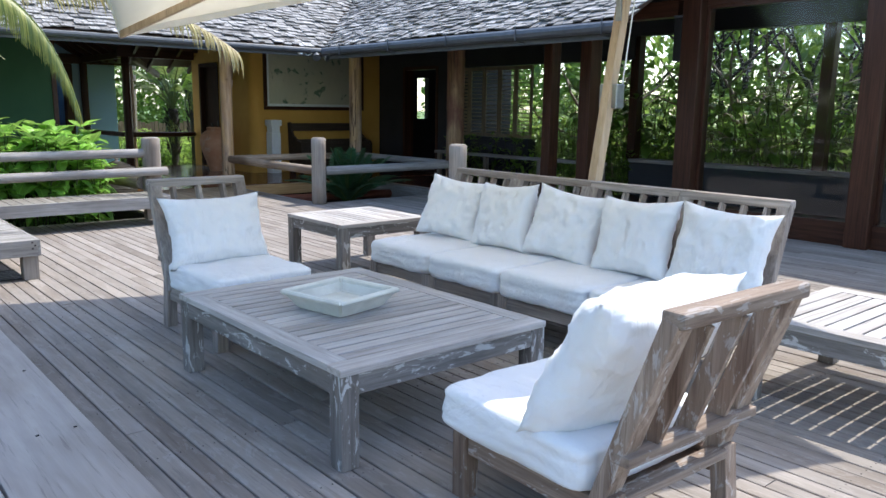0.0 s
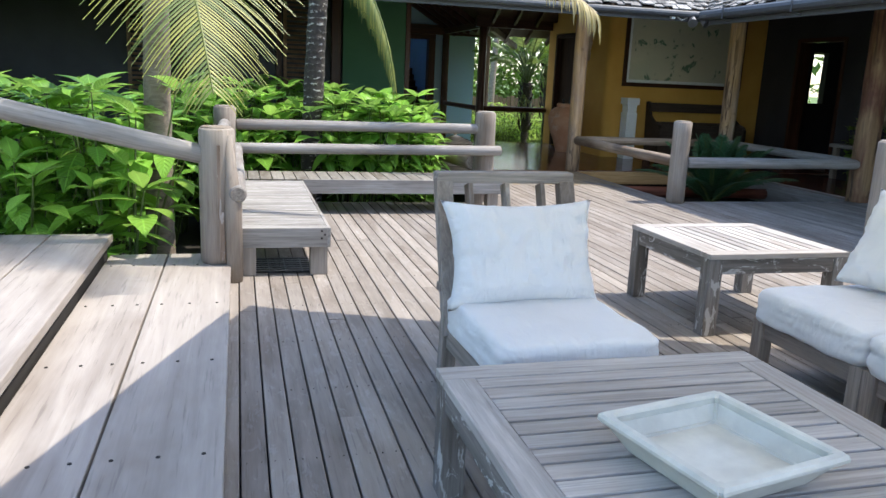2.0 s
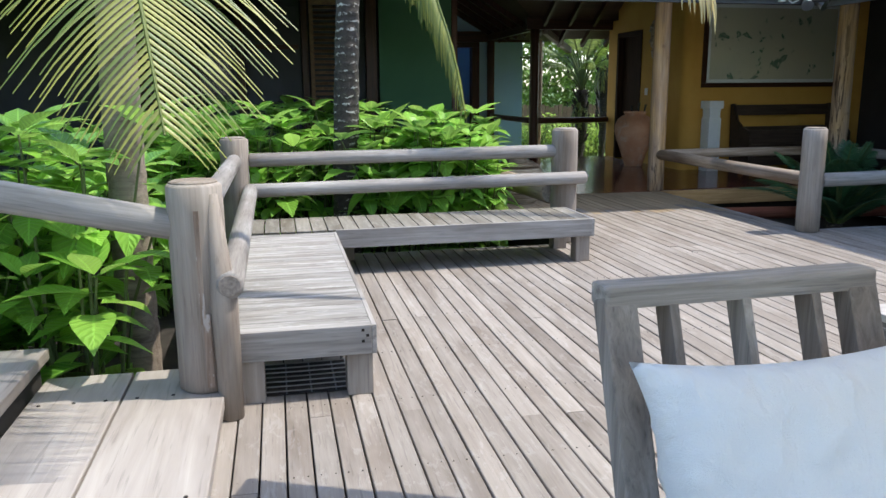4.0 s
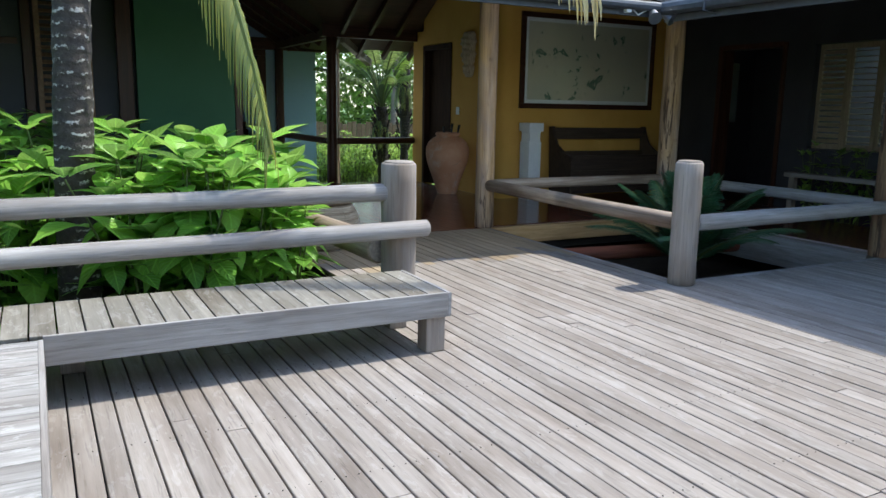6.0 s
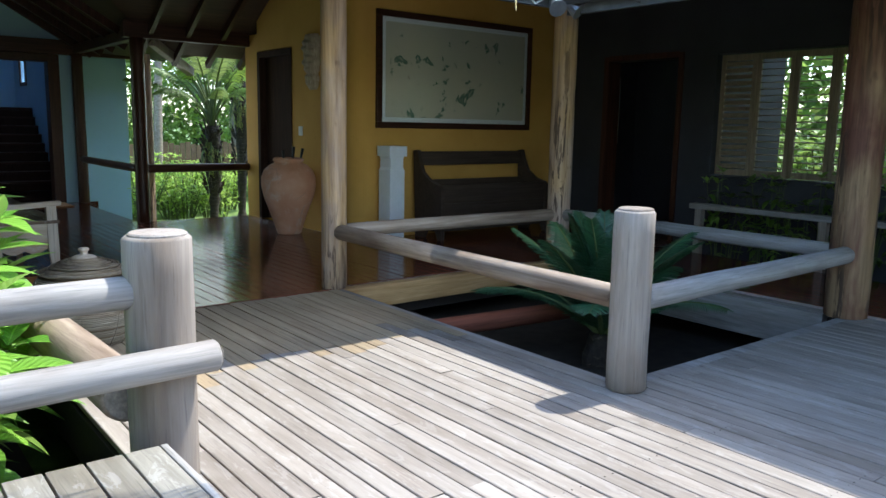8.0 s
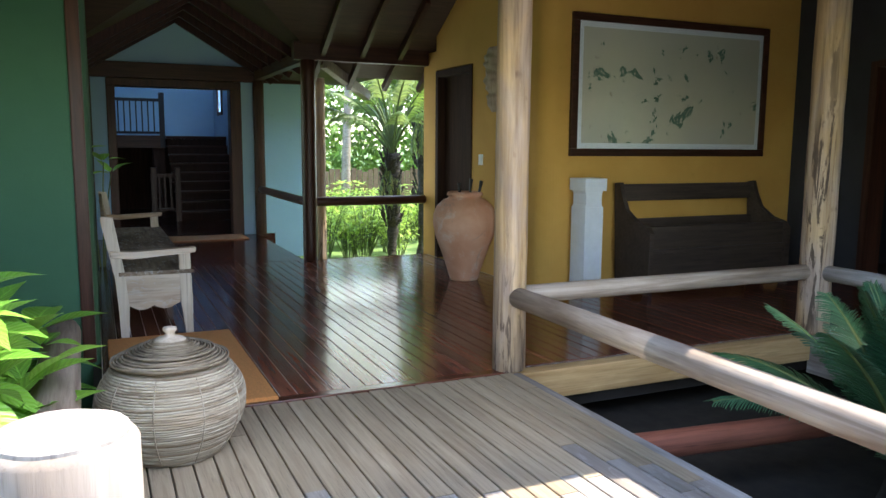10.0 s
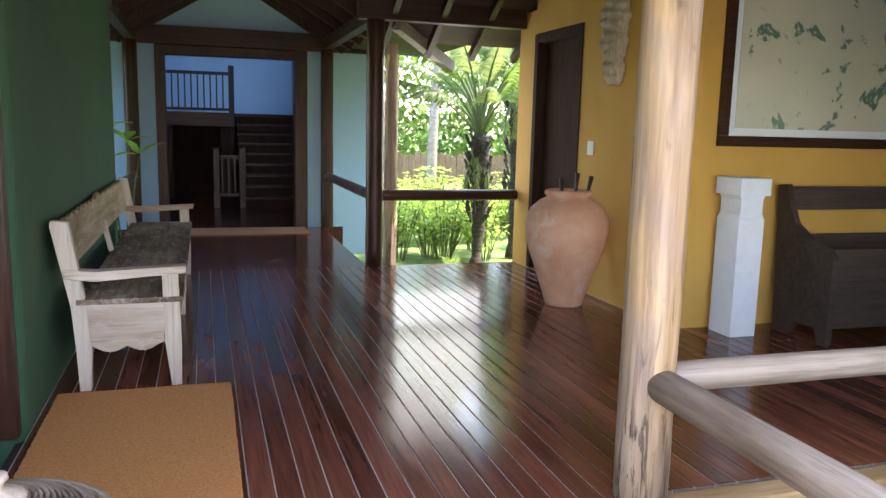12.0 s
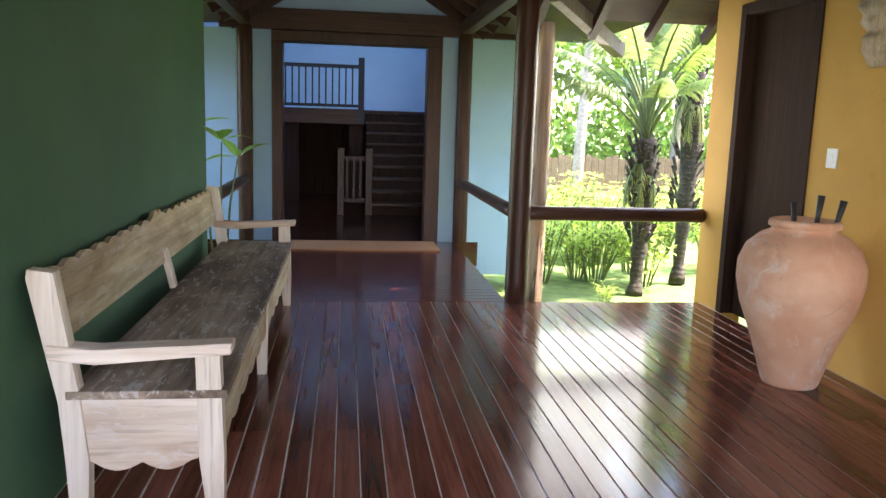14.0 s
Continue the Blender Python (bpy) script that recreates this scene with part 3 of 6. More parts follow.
def louvre_panel(name, at, w, h, label, mat, n, tilt=35, depth=0.035):
    t = thing(name, label, "shutter", at, kind="")
    for x0, x1 in ((0, 0.05), (w - 0.05, w)):
        part("stile", box(bmesh.new(), x0, x1, 0, depth, 0, h, 0.003), mat, t)
    for z0, z1 in ((0, 0.07), (h - 0.07, h)):
        part("rail", box(bmesh.new(), 0.05, w - 0.05, 0.002, depth - 0.002, z0, z1, 0.003), mat, t)
    first = None
    pitch = (h - 0.14) / n
    for k in range(n):
        z = 0.07 + (k + 0.5) * pitch
        m = pose(w / 2, depth / 2, z, tilt, 0, 0)
        if first is None:
            first = part("slat", box(bmesh.new(), -(w - 0.1) / 2, (w - 0.1) / 2, -0.028, 0.028, -0.004, 0.004), mat, t, at=m)
        else:
            o = new("slat", first.data)
            o.parent, o.matrix_basis = t, m
    return t


louvre_panel("louvre_shutter", pose(1.65, GY + 0.06, 0.0), 0.5, 2.5, "brown timber louvre shutter on the facade", LOUVRE, 34)
louvre_panel("louvre_shutter", pose(-0.6, GY + 0.06, 0.0), 0.6, 2.5, "brown timber louvre shutter on the facade", LOUVRE, 34)
dp = thing("panel_door", "closed dark panel door in the facade", "door")
part("leaf", box(bmesh.new(), 0.81, 1.53, GY + 0.05, GY + 0.1, -0.1, 2.4, 0.006), DARKWALL, dp)
part("top_rail", box(bmesh.new(), 0.84, 1.5, GY + 0.035, GY + 0.055, 1.86, 1.92, 0.004), DARK_WOOD_X, dp)
w1 = thing("window_1", "dark facade window with a reflecting pane", "window", kind="structure")
part("window_frame", boxes((0.20, 0.24, GY + 0.03, GY + 0.1, 0.5, 2.4), (0.70, 0.74, GY + 0.03, GY + 0.1, 0.5, 2.4), (0.24, 0.70, GY + 0.03, GY + 0.1, 2.36, 2.4), (0.24, 0.70, GY + 0.03, GY + 0.1, 0.5, 0.54)), DARK_WOOD, w1)
pane("pane", [(0.24, GY + 0.06, 0.54), (0.70, GY + 0.06, 0.54), (0.70, GY + 0.06, 2.36), (0.24, GY + 0.06, 2.36)], GLASS, w1)

# east side: dark wall with a doorway, louvred windows, glazed front of the other wing
EX = 10.95
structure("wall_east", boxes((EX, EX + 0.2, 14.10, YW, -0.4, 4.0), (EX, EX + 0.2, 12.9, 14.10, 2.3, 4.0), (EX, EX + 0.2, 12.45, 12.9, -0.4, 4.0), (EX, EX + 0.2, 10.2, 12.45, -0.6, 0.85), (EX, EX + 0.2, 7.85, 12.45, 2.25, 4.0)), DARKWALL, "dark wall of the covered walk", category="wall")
rl = thing("ledge_rail", "pale weathered ledge board on short posts along the covered walk", "railing")
part("ledge", box(bmesh.new(), 10.36, 10.50, 7.95, 12.3, 0.50, 0.56, 0.008), GREY_Y, rl)
for y in (8.0, 9.4, 10.8, 12.2):
    part("post", box(bmesh.new(), 10.39, 10.47, y - 0.04, y + 0.04, -0.1, 0.50, 0.005), GREY_Z, rl)
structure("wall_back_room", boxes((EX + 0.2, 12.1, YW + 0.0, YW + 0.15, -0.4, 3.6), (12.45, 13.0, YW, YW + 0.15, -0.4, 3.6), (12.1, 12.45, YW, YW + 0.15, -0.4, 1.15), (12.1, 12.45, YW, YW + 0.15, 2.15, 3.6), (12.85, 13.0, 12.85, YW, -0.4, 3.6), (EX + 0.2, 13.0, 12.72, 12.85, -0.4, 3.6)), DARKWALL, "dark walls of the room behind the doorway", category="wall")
structure("floor_back_room", box(bmesh.new(), EX, 12.85, 12.85, YW, -0.2, -0.01), DARK_WOOD_Y, "dark floor of the room behind the doorway", category="floor")
dd = thing("door_1", "dark timber frame of an open doorway", "door", kind="structure")
part("frame", boxes((EX - 0.02, EX + 0.22, 14.03, 14.11, 0, 2.3), (EX - 0.02, EX + 0.22, 12.89, 12.96, 0, 2.3), (EX - 0.02, EX + 0.22, 12.96, 14.03, 2.24, 2.31)), DARK_WOOD, dd)
for k in range(5):
    ya = 10.23 + k * 0.444
    louvre_panel("louvre_window", pose(EX + 0.10, ya + 0.44, 0.86, 0, 0, -90), 0.44, 1.38, "faded louvred shutter window with open slats and daylight behind", SHUTTER, 17, tilt=8 if k < 4 else 55)
# glazed wing: panes between the square posts
GLX = 8.72
POSTS = [(7.66, 0.10), (6.95, 0.12), (5.32, 0.16), (3.2, 0.15), (0.9, 0.15), (-2.0, 0.15), (-5.0, 0.15)]
glz = thing("window_2", "tall glazed front reflecting the garden", "window", kind="structure")
for (ya, ra), (yb, rb) in zip(POSTS[2:], POSTS[3:]):
    lo, hi = yb + rb * 0.8, ya - ra * 0.8
    pane("pane", [(GLX, hi - 0.04, 0.26), (GLX, lo + 0.04, 0.26), (GLX, lo + 0.04, 2.62), (GLX, hi - 0.04, 2.62)], GLASS, glz)
    part("window_frame", boxes((GLX - 0.03, GLX + 0.04, lo + 0.002, lo + 0.04, 0.26, 2.66), (GLX - 0.03, GLX + 0.04, hi - 0.04, hi - 0.002, 0.26, 2.66), (GLX - 0.03, GLX + 0.04, lo + 0.04, hi - 0.04, 2.62, 2.66)), DARK_WOOD, glz)
    part("sill", box(bmesh.new(), GLX - 0.06, GLX + 0.08, lo + 0.002, hi - 0.002, 0.0, 0.26, 0.006), DARK_WOOD_Y, glz)
    part("head", box(bmesh.new(), GLX - 0.05, GLX + 0.05, lo + 0.002, hi - 0.002, 2.66, 2.78, 0.006), DARK_WOOD_Y, glz)
structure("wall_wing", boxes((EX, EX + 0.2, -5.1, 7.85, -0.4, 0.56), (EX, EX + 0.2, -5.1, 7.85, 2.62, 4.0), (GLX, EX + 0.2, -5.3, -5.1, -0.4, 4.0)), DARKWALL, "dark low wall and header of the open wing", category="wall")
for k, y in enumerate((7.85, 4.72, 2.4, -0.4, -3.2)):
    tagged(part("timber_post", box(bmesh.new(), -0.08, 0.08, -0.08, 0.08, 0.56, 2.62, 0.01), DARK_WOOD, None, "dark square timber post of the wing", pose(EX + 0.1, y, 0)), category="post", group="wing posts")
structure("sill_wing", box(bmesh.new(), EX - 0.03, EX + 0.24, -5.0, 7.855, 0.56, 0.62, 0.008), GREY_Y, "pale weathered ledge of the open wing", category="sill")
structure("floor_wing", box(bmesh.new(), GLX + 0.09, EX, -5.1, 7.845, -0.06, 0.012), DARK_WOOD_Y, "dark floor of the glazed wing", category="floor")
structure("floor_walk", box(bmesh.new(), 8.87, 10.40, 7.87, 12.75, -0.2, -0.0045), CAULK, "pale joints of the covered walk floor", category="floor")

# stair hall behind the passage
HY = 21.1
for x0, x1, z0, z1 in ((2.4, 3.87, -0.4, 2.39), (5.80, 6.85, -0.4, 2.39), (2.4, 6.85, 2.62, 4.2)):
    structure("wall_blue", box(bmesh.new(), x0, x1, HY, HY + 0.2, z0, z1), BLUE, "pale blue plaster wall at the end of the passage", category="wall")
structure("wall_hall", boxes((2.4, 2.6, HY + 0.2, 28.0, -0.4, 5.2), (6.3, 6.5, HY + 0.2, 26.46, -0.4, 5.2), (6.3, 6.5, 26.96, 28.0, -0.4, 5.2), (6.3, 6.5, 26.46, 26.96, -0.4, 2.16), (6.3, 6.5, 26.46, 26.96, 3.2, 5.2), (2.6, 6.3, 27.8, 28.0, -0.4, 5.2)), BLUE, "pale blue walls of the stair hall", category="wall")
structure("ceiling_hall", box(bmesh.new(), 2.4, 6.5, HY + 0.2, 28.0, 5.2, 5.3), WHITE, "plain white hall ceiling", category="ceiling")
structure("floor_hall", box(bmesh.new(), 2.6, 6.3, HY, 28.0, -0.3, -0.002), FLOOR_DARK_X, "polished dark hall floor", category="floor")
structure("door_frame_hall", boxes((3.86, 3.98, HY - 0.05, HY + 0.22, 0, 2.27), (5.63, 5.80, HY - 0.05, HY + 0.22, 0, 2.27), (3.86, 5.80, HY - 0.05, HY + 0.22, 2.27, 2.386), bevel=0.008), DARK_WOOD, "dark timber frame of the hall doorway", category="door frame")
structure("beam_hall", box(bmesh.new(), 3.3, 7.0, HY - 0.1, HY + 0.2, 2.39, 2.62, 0.01), DARK_WOOD_X, "dark tie beam over the hall doorway", category="beam")

# ---- roofs ----
PITCH = 0.6
EAVE_Y, EAVE_X, EAVE_Z = 11.25, 7.10, 2.36


def slab(bm, pts, t):
    """A sloping slab under the given top outline."""
    a = [bm.verts.new(p) for p in pts]
    b = [bm.verts.new((p[0], p[1], p[2] - t)) for p in pts]
    n = len(a)
    bm.faces.new(a)
    bm.faces.new(b[::-1])
    for i in range(n):
        bm.faces.new((a[i], b[i], b[(i + 1) % n], a[(i + 1) % n]))
    return bm


WING_Y, BACK = 5.25, 1.15      # where the wing's eave steps back over the glazed front
RY = 14.85                     # ridge of the front wing
RZ = EAVE_Z + PITCH * (RY - EAVE_Y)
RX = EAVE_X + (RY - EAVE_Y)    # ridge of the glazed wing
bm = bmesh.new()
slab(bm, [(-12, EAVE_Y, EAVE_Z), (EAVE_X, EAVE_Y, EAVE_Z), (RX, RY, RZ), (-12, RY, RZ)], 0.06)
slab(bm, [(-12, RY, RZ), (16, RY, RZ), (16, 18.45, EAVE_Z - 0.16 + 0.16), (6.55, 18.45, EAVE_Z), (4.85, 16.75, EAVE_Z + 1.02), (3.15, 18.45, EAVE_Z), (-12, 18.45, EAVE_Z)], 0.06)
structure("ceiling_front", bm, CEIL_WOOD, "dark board underside of the front roof", category="ceiling")
bm = bmesh.new()
slab(bm, [(EAVE_X, EAVE_Y, EAVE_Z), (EAVE_X, WING_Y, EAVE_Z), (EAVE_X + BACK, WING_Y, EAVE_Z + PITCH * BACK), (EAVE_X + BACK, -7, EAVE_Z + PITCH * BACK), (RX, -7, RZ), (RX, RY, RZ)], 0.06)
slab(bm, [(RX, -7, RZ), (13.0, -7, 3.1), (13.0, RY, 3.1), (RX, RY, RZ)], 0.06)
structure("ceiling_wing", bm, CEIL_WOOD, "dark board underside of the wing roof", category="ceiling")
# passage roof: ridge along y
bm = bmesh.new()
slab(bm, [(4.85, 16.75, 3.38), (4.85, HY + 0.1, 3.38), (3.4, HY + 0.1, 2.51), (3.4, 18.2, 2.51)], 0.05)
slab(bm, [(4.85, 16.75, 3.38), (6.3, 18.2, 2.51), (6.3, HY + 0.1, 2.51), (4.85, HY + 0.1, 3.38)], 0.05)
slab(bm, [(6.2, 18.38, 2.505), (7.5, 18.38, 2.44), (7.5, HY + 0.1, 2.44), (6.2, HY + 0.1, 2.505)], 0.04)
# unseen left eave, added to keep sky light off the blue wall
slab(bm, [(3.5, 18.38, 2.505), (2.2, 18.38, 2.44), (2.2, HY + 0.1, 2.44), (3.5, HY + 0.1, 2.505)], 0.04)
structure("ceiling_passage", bm, CEIL_WOOD, "dark board underside of the passage roof, with an added left eave", category="ceiling")

# shingles: courses of thin split pieces on the two slopes towards the deck
def shingles(name, origin, along, up, courses, length, valley, low=0.0, full=14.0):
    """Rows of uneven shingles; valley(course) gives where a row starts; rows below low end at length, the rest at full."""
    along, up = Vector(along), Vector(up).normalized()
    nrm = along.cross(up).normalized()
    if nrm.z < 0:
        nrm = -nrm
    verts, faces = [], []
    rnd = random.Random(7)
    for c in range(courses):
        d = c * 0.115
        x = valley(d)
        while x < (length if d < low else full):
            w = rnd.uniform(0.09, 0.2)
            lift = rnd.uniform(0.028, 0.065)
            drop = rnd.uniform(-0.035, 0.025)
            base = len(verts)
            for a in (x + 0.004, x + w - 0.004):
                for s, hgt in ((d + drop, lift), (d + drop, lift - 0.016), (d + 0.26, 0.006), (d + 0.26, -0.002)):
                    verts.append(Vector(origin) + along * a + up * s + nrm * (hgt + rnd.uniform(-0.003, 0.003)))
            b = base
            faces += [(b, b + 4, b + 6, b + 2), (b, b + 1, b + 5, b + 4), (b, b + 2, b + 3, b + 1), (b + 4, b + 5, b + 7, b + 6), (b + 1, b + 3, b + 7, b + 5)]
            x += w
    me = bpy.data.meshes.new(name)
    me.from_pydata([tuple(v) for v in verts], [], faces)
    me.materials.append(SHINGLE)
    ob = new(name, me)
    return tagged(ob, "weathered grey split shingles laid in uneven courses", "roof", kind="stuff")


SL = math.sqrt(1 + PITCH * PITCH)
up_y = Vector((0, 1, PITCH))
up_x = Vector((1, 0, PITCH))
shingles("roof_shingles_front", (EAVE_X, EAVE_Y - 0.02, EAVE_Z), (-1, 0, 0), up_y, 34, 13.0, lambda d: -d / SL)
shingles("roof_shingles_wing", (EAVE_X - 0.02, EAVE_Y, EAVE_Z), (0, -1, 0), up_x, 34, EAVE_Y - WING_Y, lambda d: -d / SL, BACK * SL)

bm = bmesh.new()
tube(bm, [(-10, EAVE_Y - 0.05, EAVE_Z - 0.05), (EAVE_X - 0.02, EAVE_Y - 0.05, EAVE_Z - 0.05)], 0.045, 10)
box(bm, -10, EAVE_X, EAVE_Y + 0.0, EAVE_Y + 0.04, EAVE_Z - 0.14, EAVE_Z - 0.02)
structure("gutter_front", bm, GUTTER, "grey gutter under the shingled eave", category="gutter")
bm = bmesh.new()
tube(bm, [(EAVE_X - 0.07, EAVE_Y + 0.02, EAVE_Z - 0.06), (EAVE_X - 0.07, WING_Y, EAVE_Z - 0.06)], 0.065, 10)
box(bm, EAVE_X, EAVE_X + 0.04, WING_Y, EAVE_Y, EAVE_Z - 0.18, EAVE_Z - 0.03)
for k in range(5):
    y = 10.6 - k * 1.3
    bar(bm, (EAVE_X - 0.145, y, EAVE_Z - 0.14), (EAVE_X - 0.145, y, EAVE_Z + 0.03), 0.02, 0.008)
    bar(bm, (EAVE_X - 0.145, y, EAVE_Z - 0.135), (EAVE_X + 0.02, y, EAVE_Z - 0.16), 0.02, 0.008)
structure("gutter_wing", bm, GUTTER, "dark half-round gutter on hooks along the wing eave", category="gutter")

# beams and rafters seen from below
structure("beam_wing", boxes((8.62, 8.80, 5.55, 12.6, 2.56, 2.76), (8.60, 8.82, -6, 5.53, 2.78, 3.0), bevel=0.01), DARK_WOOD_Y, "dark timber beam on the walkway poles", category="beam")
structure("beam_front", boxes((3.3, 8.6, 12.68, 12.86, 2.62, 2.84), bevel=0.01), DARK_WOOD_X, "dark timber beam on the walkway poles", category="beam")
structure("beam_bay", boxes((5.9, YX, 17.90, 18.05, 2.44, 2.66), bevel=0.01), DARK_WOOD_X, "dark red-brown beam over the open bay", category="beam")
structure("beam_passage", boxes((6.0, 6.12, 18.02, HY - 0.11, 2.42, 2.56), (3.52, 3.64, 18.1, HY - 0.11, 2.42, 2.56), bevel=0.01), DARK_WOOD_Y, "dark red-brown wall plates along the passage", category="beam")
raf = thing("rafters", "dark rafters of the passage and rear eave", "rafter", kind="structure")
for k in range(5):
    y = 18.5 + k * 0.62
    part("rafter", bar(bmesh.new(), (4.85, y, 3.27), (6.28, y, 2.41), 0.06, 0.1), DARK_WOOD, raf)
    part("rafter", bar(bmesh.new(), (4.85, y, 3.27), (3.42, y, 2.41), 0.06, 0.1), DARK_WOOD, raf)
for k in range(4):
    x = 6.25 + k * 0.5
    part("rafter", bar(bmesh.new(), (x, 17.0, 3.08), (x, 18.5, 2.18), 0.06, 0.09), DARK_WOOD, raf)
part("brace", bar(bmesh.new(), (6.3, 18.02, 2.42), (7.15, 18.9, 2.10), 0.10, 0.12, 0.008), GREY_Z, raf, "pale weathered brace end")

# ---- poles ----


def pole(x, y, r, h, mat, label, z0=0.0, seed=0, lean=(0, 0)):
    bm = bmesh.new()
    log(bm, (0, 0, z0), (lean[0], lean[1], h), r, 14, 0.05, seed, 0.004, 22)
    return tagged(part("timber_pole", bm, mat, None, label, pose(x, y, 0), True), category="pole", group="timber poles")


pole(6.04, 12.79, 0.105, 2.66, POLE, "tall peeled pole, pale ochre and grey, at the deck edge", seed=1)
pole(8.72, 9.78, 0.15, 2.58, POLE_RED, "thick red-stained pole carrying the walkway beam", seed=2)
pole(8.72, 12.76, 0.12, 2.58, POLE, "peeled pole at the far corner of the planted well", seed=3)
for k, (y, r) in enumerate(POSTS):
    bmq = box(bmesh.new(), -r, r, -r * 0.8, r * 0.8, 0.0, 2.775 if y < 6 else 2.555, 0.015)
    tagged(part("timber_post", bmq, DARK_WOOD, None, "dark square timber post of the glazed wing", pose(8.72, y, 0)), category="post", group="wing posts")
pole(6.07, 17.93, 0.088, 2.44, DARK_WOOD, "dark polished round post of the passage", seed=5)
pole(6.42, 18.72, 0.075, 2.3, POLE, "weathered pale pole outside the passage", z0=-0.5, seed=6)
pole(6.06, HY - 0.09, 0.085, 2.42, DARK_WOOD, "dark polished round post against the blue wall", seed=7)
pole(3.57, HY - 0.09, 0.085, 2.42, DARK_WOOD, "dark polished round post against the blue wall", seed=8)


def rail(name, a, b, r, mat, label, group="log rails", n=10, seed=0):
    """A log rail; its mesh runs along local y."""
    a, b = Vector(a), Vector(b)
    bm = bmesh.new()
    log(bm, (0, 0, 0), (0, (b - a).length, 0), r, n, 0.05, seed, 0.01)
    q = (b - a).to_track_quat("Y", "Z")
    t = thing(name, label, "railing", Matrix.LocRotScale(a, q, None), group)
    part("log", bm, mat, t, smooth=True)
    for y, s in ((-0.002, -1), ((b - a).length + 0.002, 1)):
        bm = bmesh.new()
        tube(bm, [(0, y, 0), (0, y + s * 0.003, 0)], [r - 0.011, r - 0.014], 18)
        part("sawn_end", bm, SAWN, t)
    return t


rail("handrail", (6.13, 18.0, 0.72), (YX - 0.01, 18.0, 0.72), 0.058, DARK_WOOD_Y, "dark polished log rail across the open bay", "dark rails")
rail("handrail", (6.05, 18.05, 0.72), (6.06, HY - 0.18, 0.72), 0.055, DARK_WOOD_Y, "dark polished log rail along the passage", "dark rails")
rail("handrail", (3.58, 18.06, 0.72), (3.57, HY - 0.18, 0.72), 0.055, DARK_WOOD_Y, "dark polished log rail along the passage", "dark rails")
# rails round the planted well
rail("log_rail", (6.02, 9.80, 0.478), (6.05, 12.72, 0.478), 0.065, PALE_LOG, "pale peeled log rail beside the planted well", seed=11)
rail("log_rail", (6.10, 9.69, 0.478), (8.60, 9.76, 0.478), 0.065, GREY_Y, "weathered log rail beside the planted well", seed=12)
rail("log_rail", (6.12, 12.79, 0.478), (8.62, 12.77, 0.478), 0.06, PALE_LOG, "pale peeled log rail beside the planted well", seed=13)
rail("log_rail", (8.72, 9.92, 0.478), (8.72, 12.66, 0.478), 0.06, GREY_Y, "weathered log rail beside the planted well", seed=14)
rail("log_rail", (3.52, 9.88, 0.42), (3.46, 13.3, 0.36), 0.095, LYING_LOG, "thick weathered log lying along the planting bed", seed=15)


def cap_post(x, y, h, r, label, seed, z0=0.0, crack=False):
    t = thing("rail_post", label, "post", pose(x, y, 0), "rail posts")
    bm = bmesh.new()
    log(bm, (0, 0, z0), (0, 0, h), r, 8, 0.045, seed, 0.012, 22)
    part("shaft", bm, GREY_Z, t, smooth=True)
    bm = bmesh.new()
    tube(bm, [(0, 0, h - 0.006), (0, 0, h + 0.006), (0, 0, h + 0.011), (0, 0, h + 0.013)], [r * 0.86, r * 0.85, r * 0.78, r * 0.4], 24, True, 0.08, seed)
    part("cap", bm, GREY_Z, t, "weathered sawn top")
    if crack:
        part("crack", boxes((r * 0.02, r * 0.20, -r * 1.015, -r * 0.85, z0 + 0.30, h - 0.10), (r * 0.10, r * 0.36, -r * 1.0, -r * 0.85, z0 + 0.03, z0 + 0.34)), BROWN_Z, t, "brown split wood in a weather crack")
    return t


cap_post(6.0, 9.69, 0.955, 0.105, "silver-grey round post at the corner of the well", 21)
cap_post(3.61, 9.80, 0.985, 0.112, "silver-grey round post beside the deck bench", 22)
cap_post(0.83, 9.72, 0.965, 0.11, "silver-grey round post at the bench corner", 23, z0=-0.5)
cap_post(6.08, 6.72, 0.985, 0.105, "silver-grey round post behind the sofa", 24)
pf = cap_post(0.83, 6.64, 0.97, 0.11, "cracked silver-grey round post at the head of the steps", 25, z0=0.11, crack=True)
bm = bmesh.new()
tube(bm, [(0.10, -0.10, 0.0), (0.095, -0.09, 0.5), (0.075, -0.07, 0.93)], [0.05, 0.055, 0.02], 12, True, 0.08, 3)
part("splint", bm, GREY_Z, pf, smooth=True)
rail("log_rail", (0.94, 9.74, 0.79), (3.52, 9.80, 0.80), 0.055, GREY_Y, "silver-grey log rail behind the bench", seed=31)
rail("log_rail", (0.95, 9.62, 0.56), (3.76, 9.68, 0.575), 0.055, GREY_Y, "silver-grey log rail behind the bench", seed=32)
rail("log_rail", (0.83, 6.74, 0.82), (0.83, 9.64, 0.79), 0.058, GREY_Y, "silver-grey log rail behind the bench", seed=33)
rail("log_rail", (0.955, 6.50, 0.57), (0.94, 9.66, 0.56), 0.056, GREY_Y, "silver-grey log rail with a sawn end", seed=34)
rail("log_rail", (0.76, 6.64, 0.80), (-2.6, 6.58, 1.55), 0.062, GREY_Y, "silver-grey log handrail rising along the steps", seed=35)

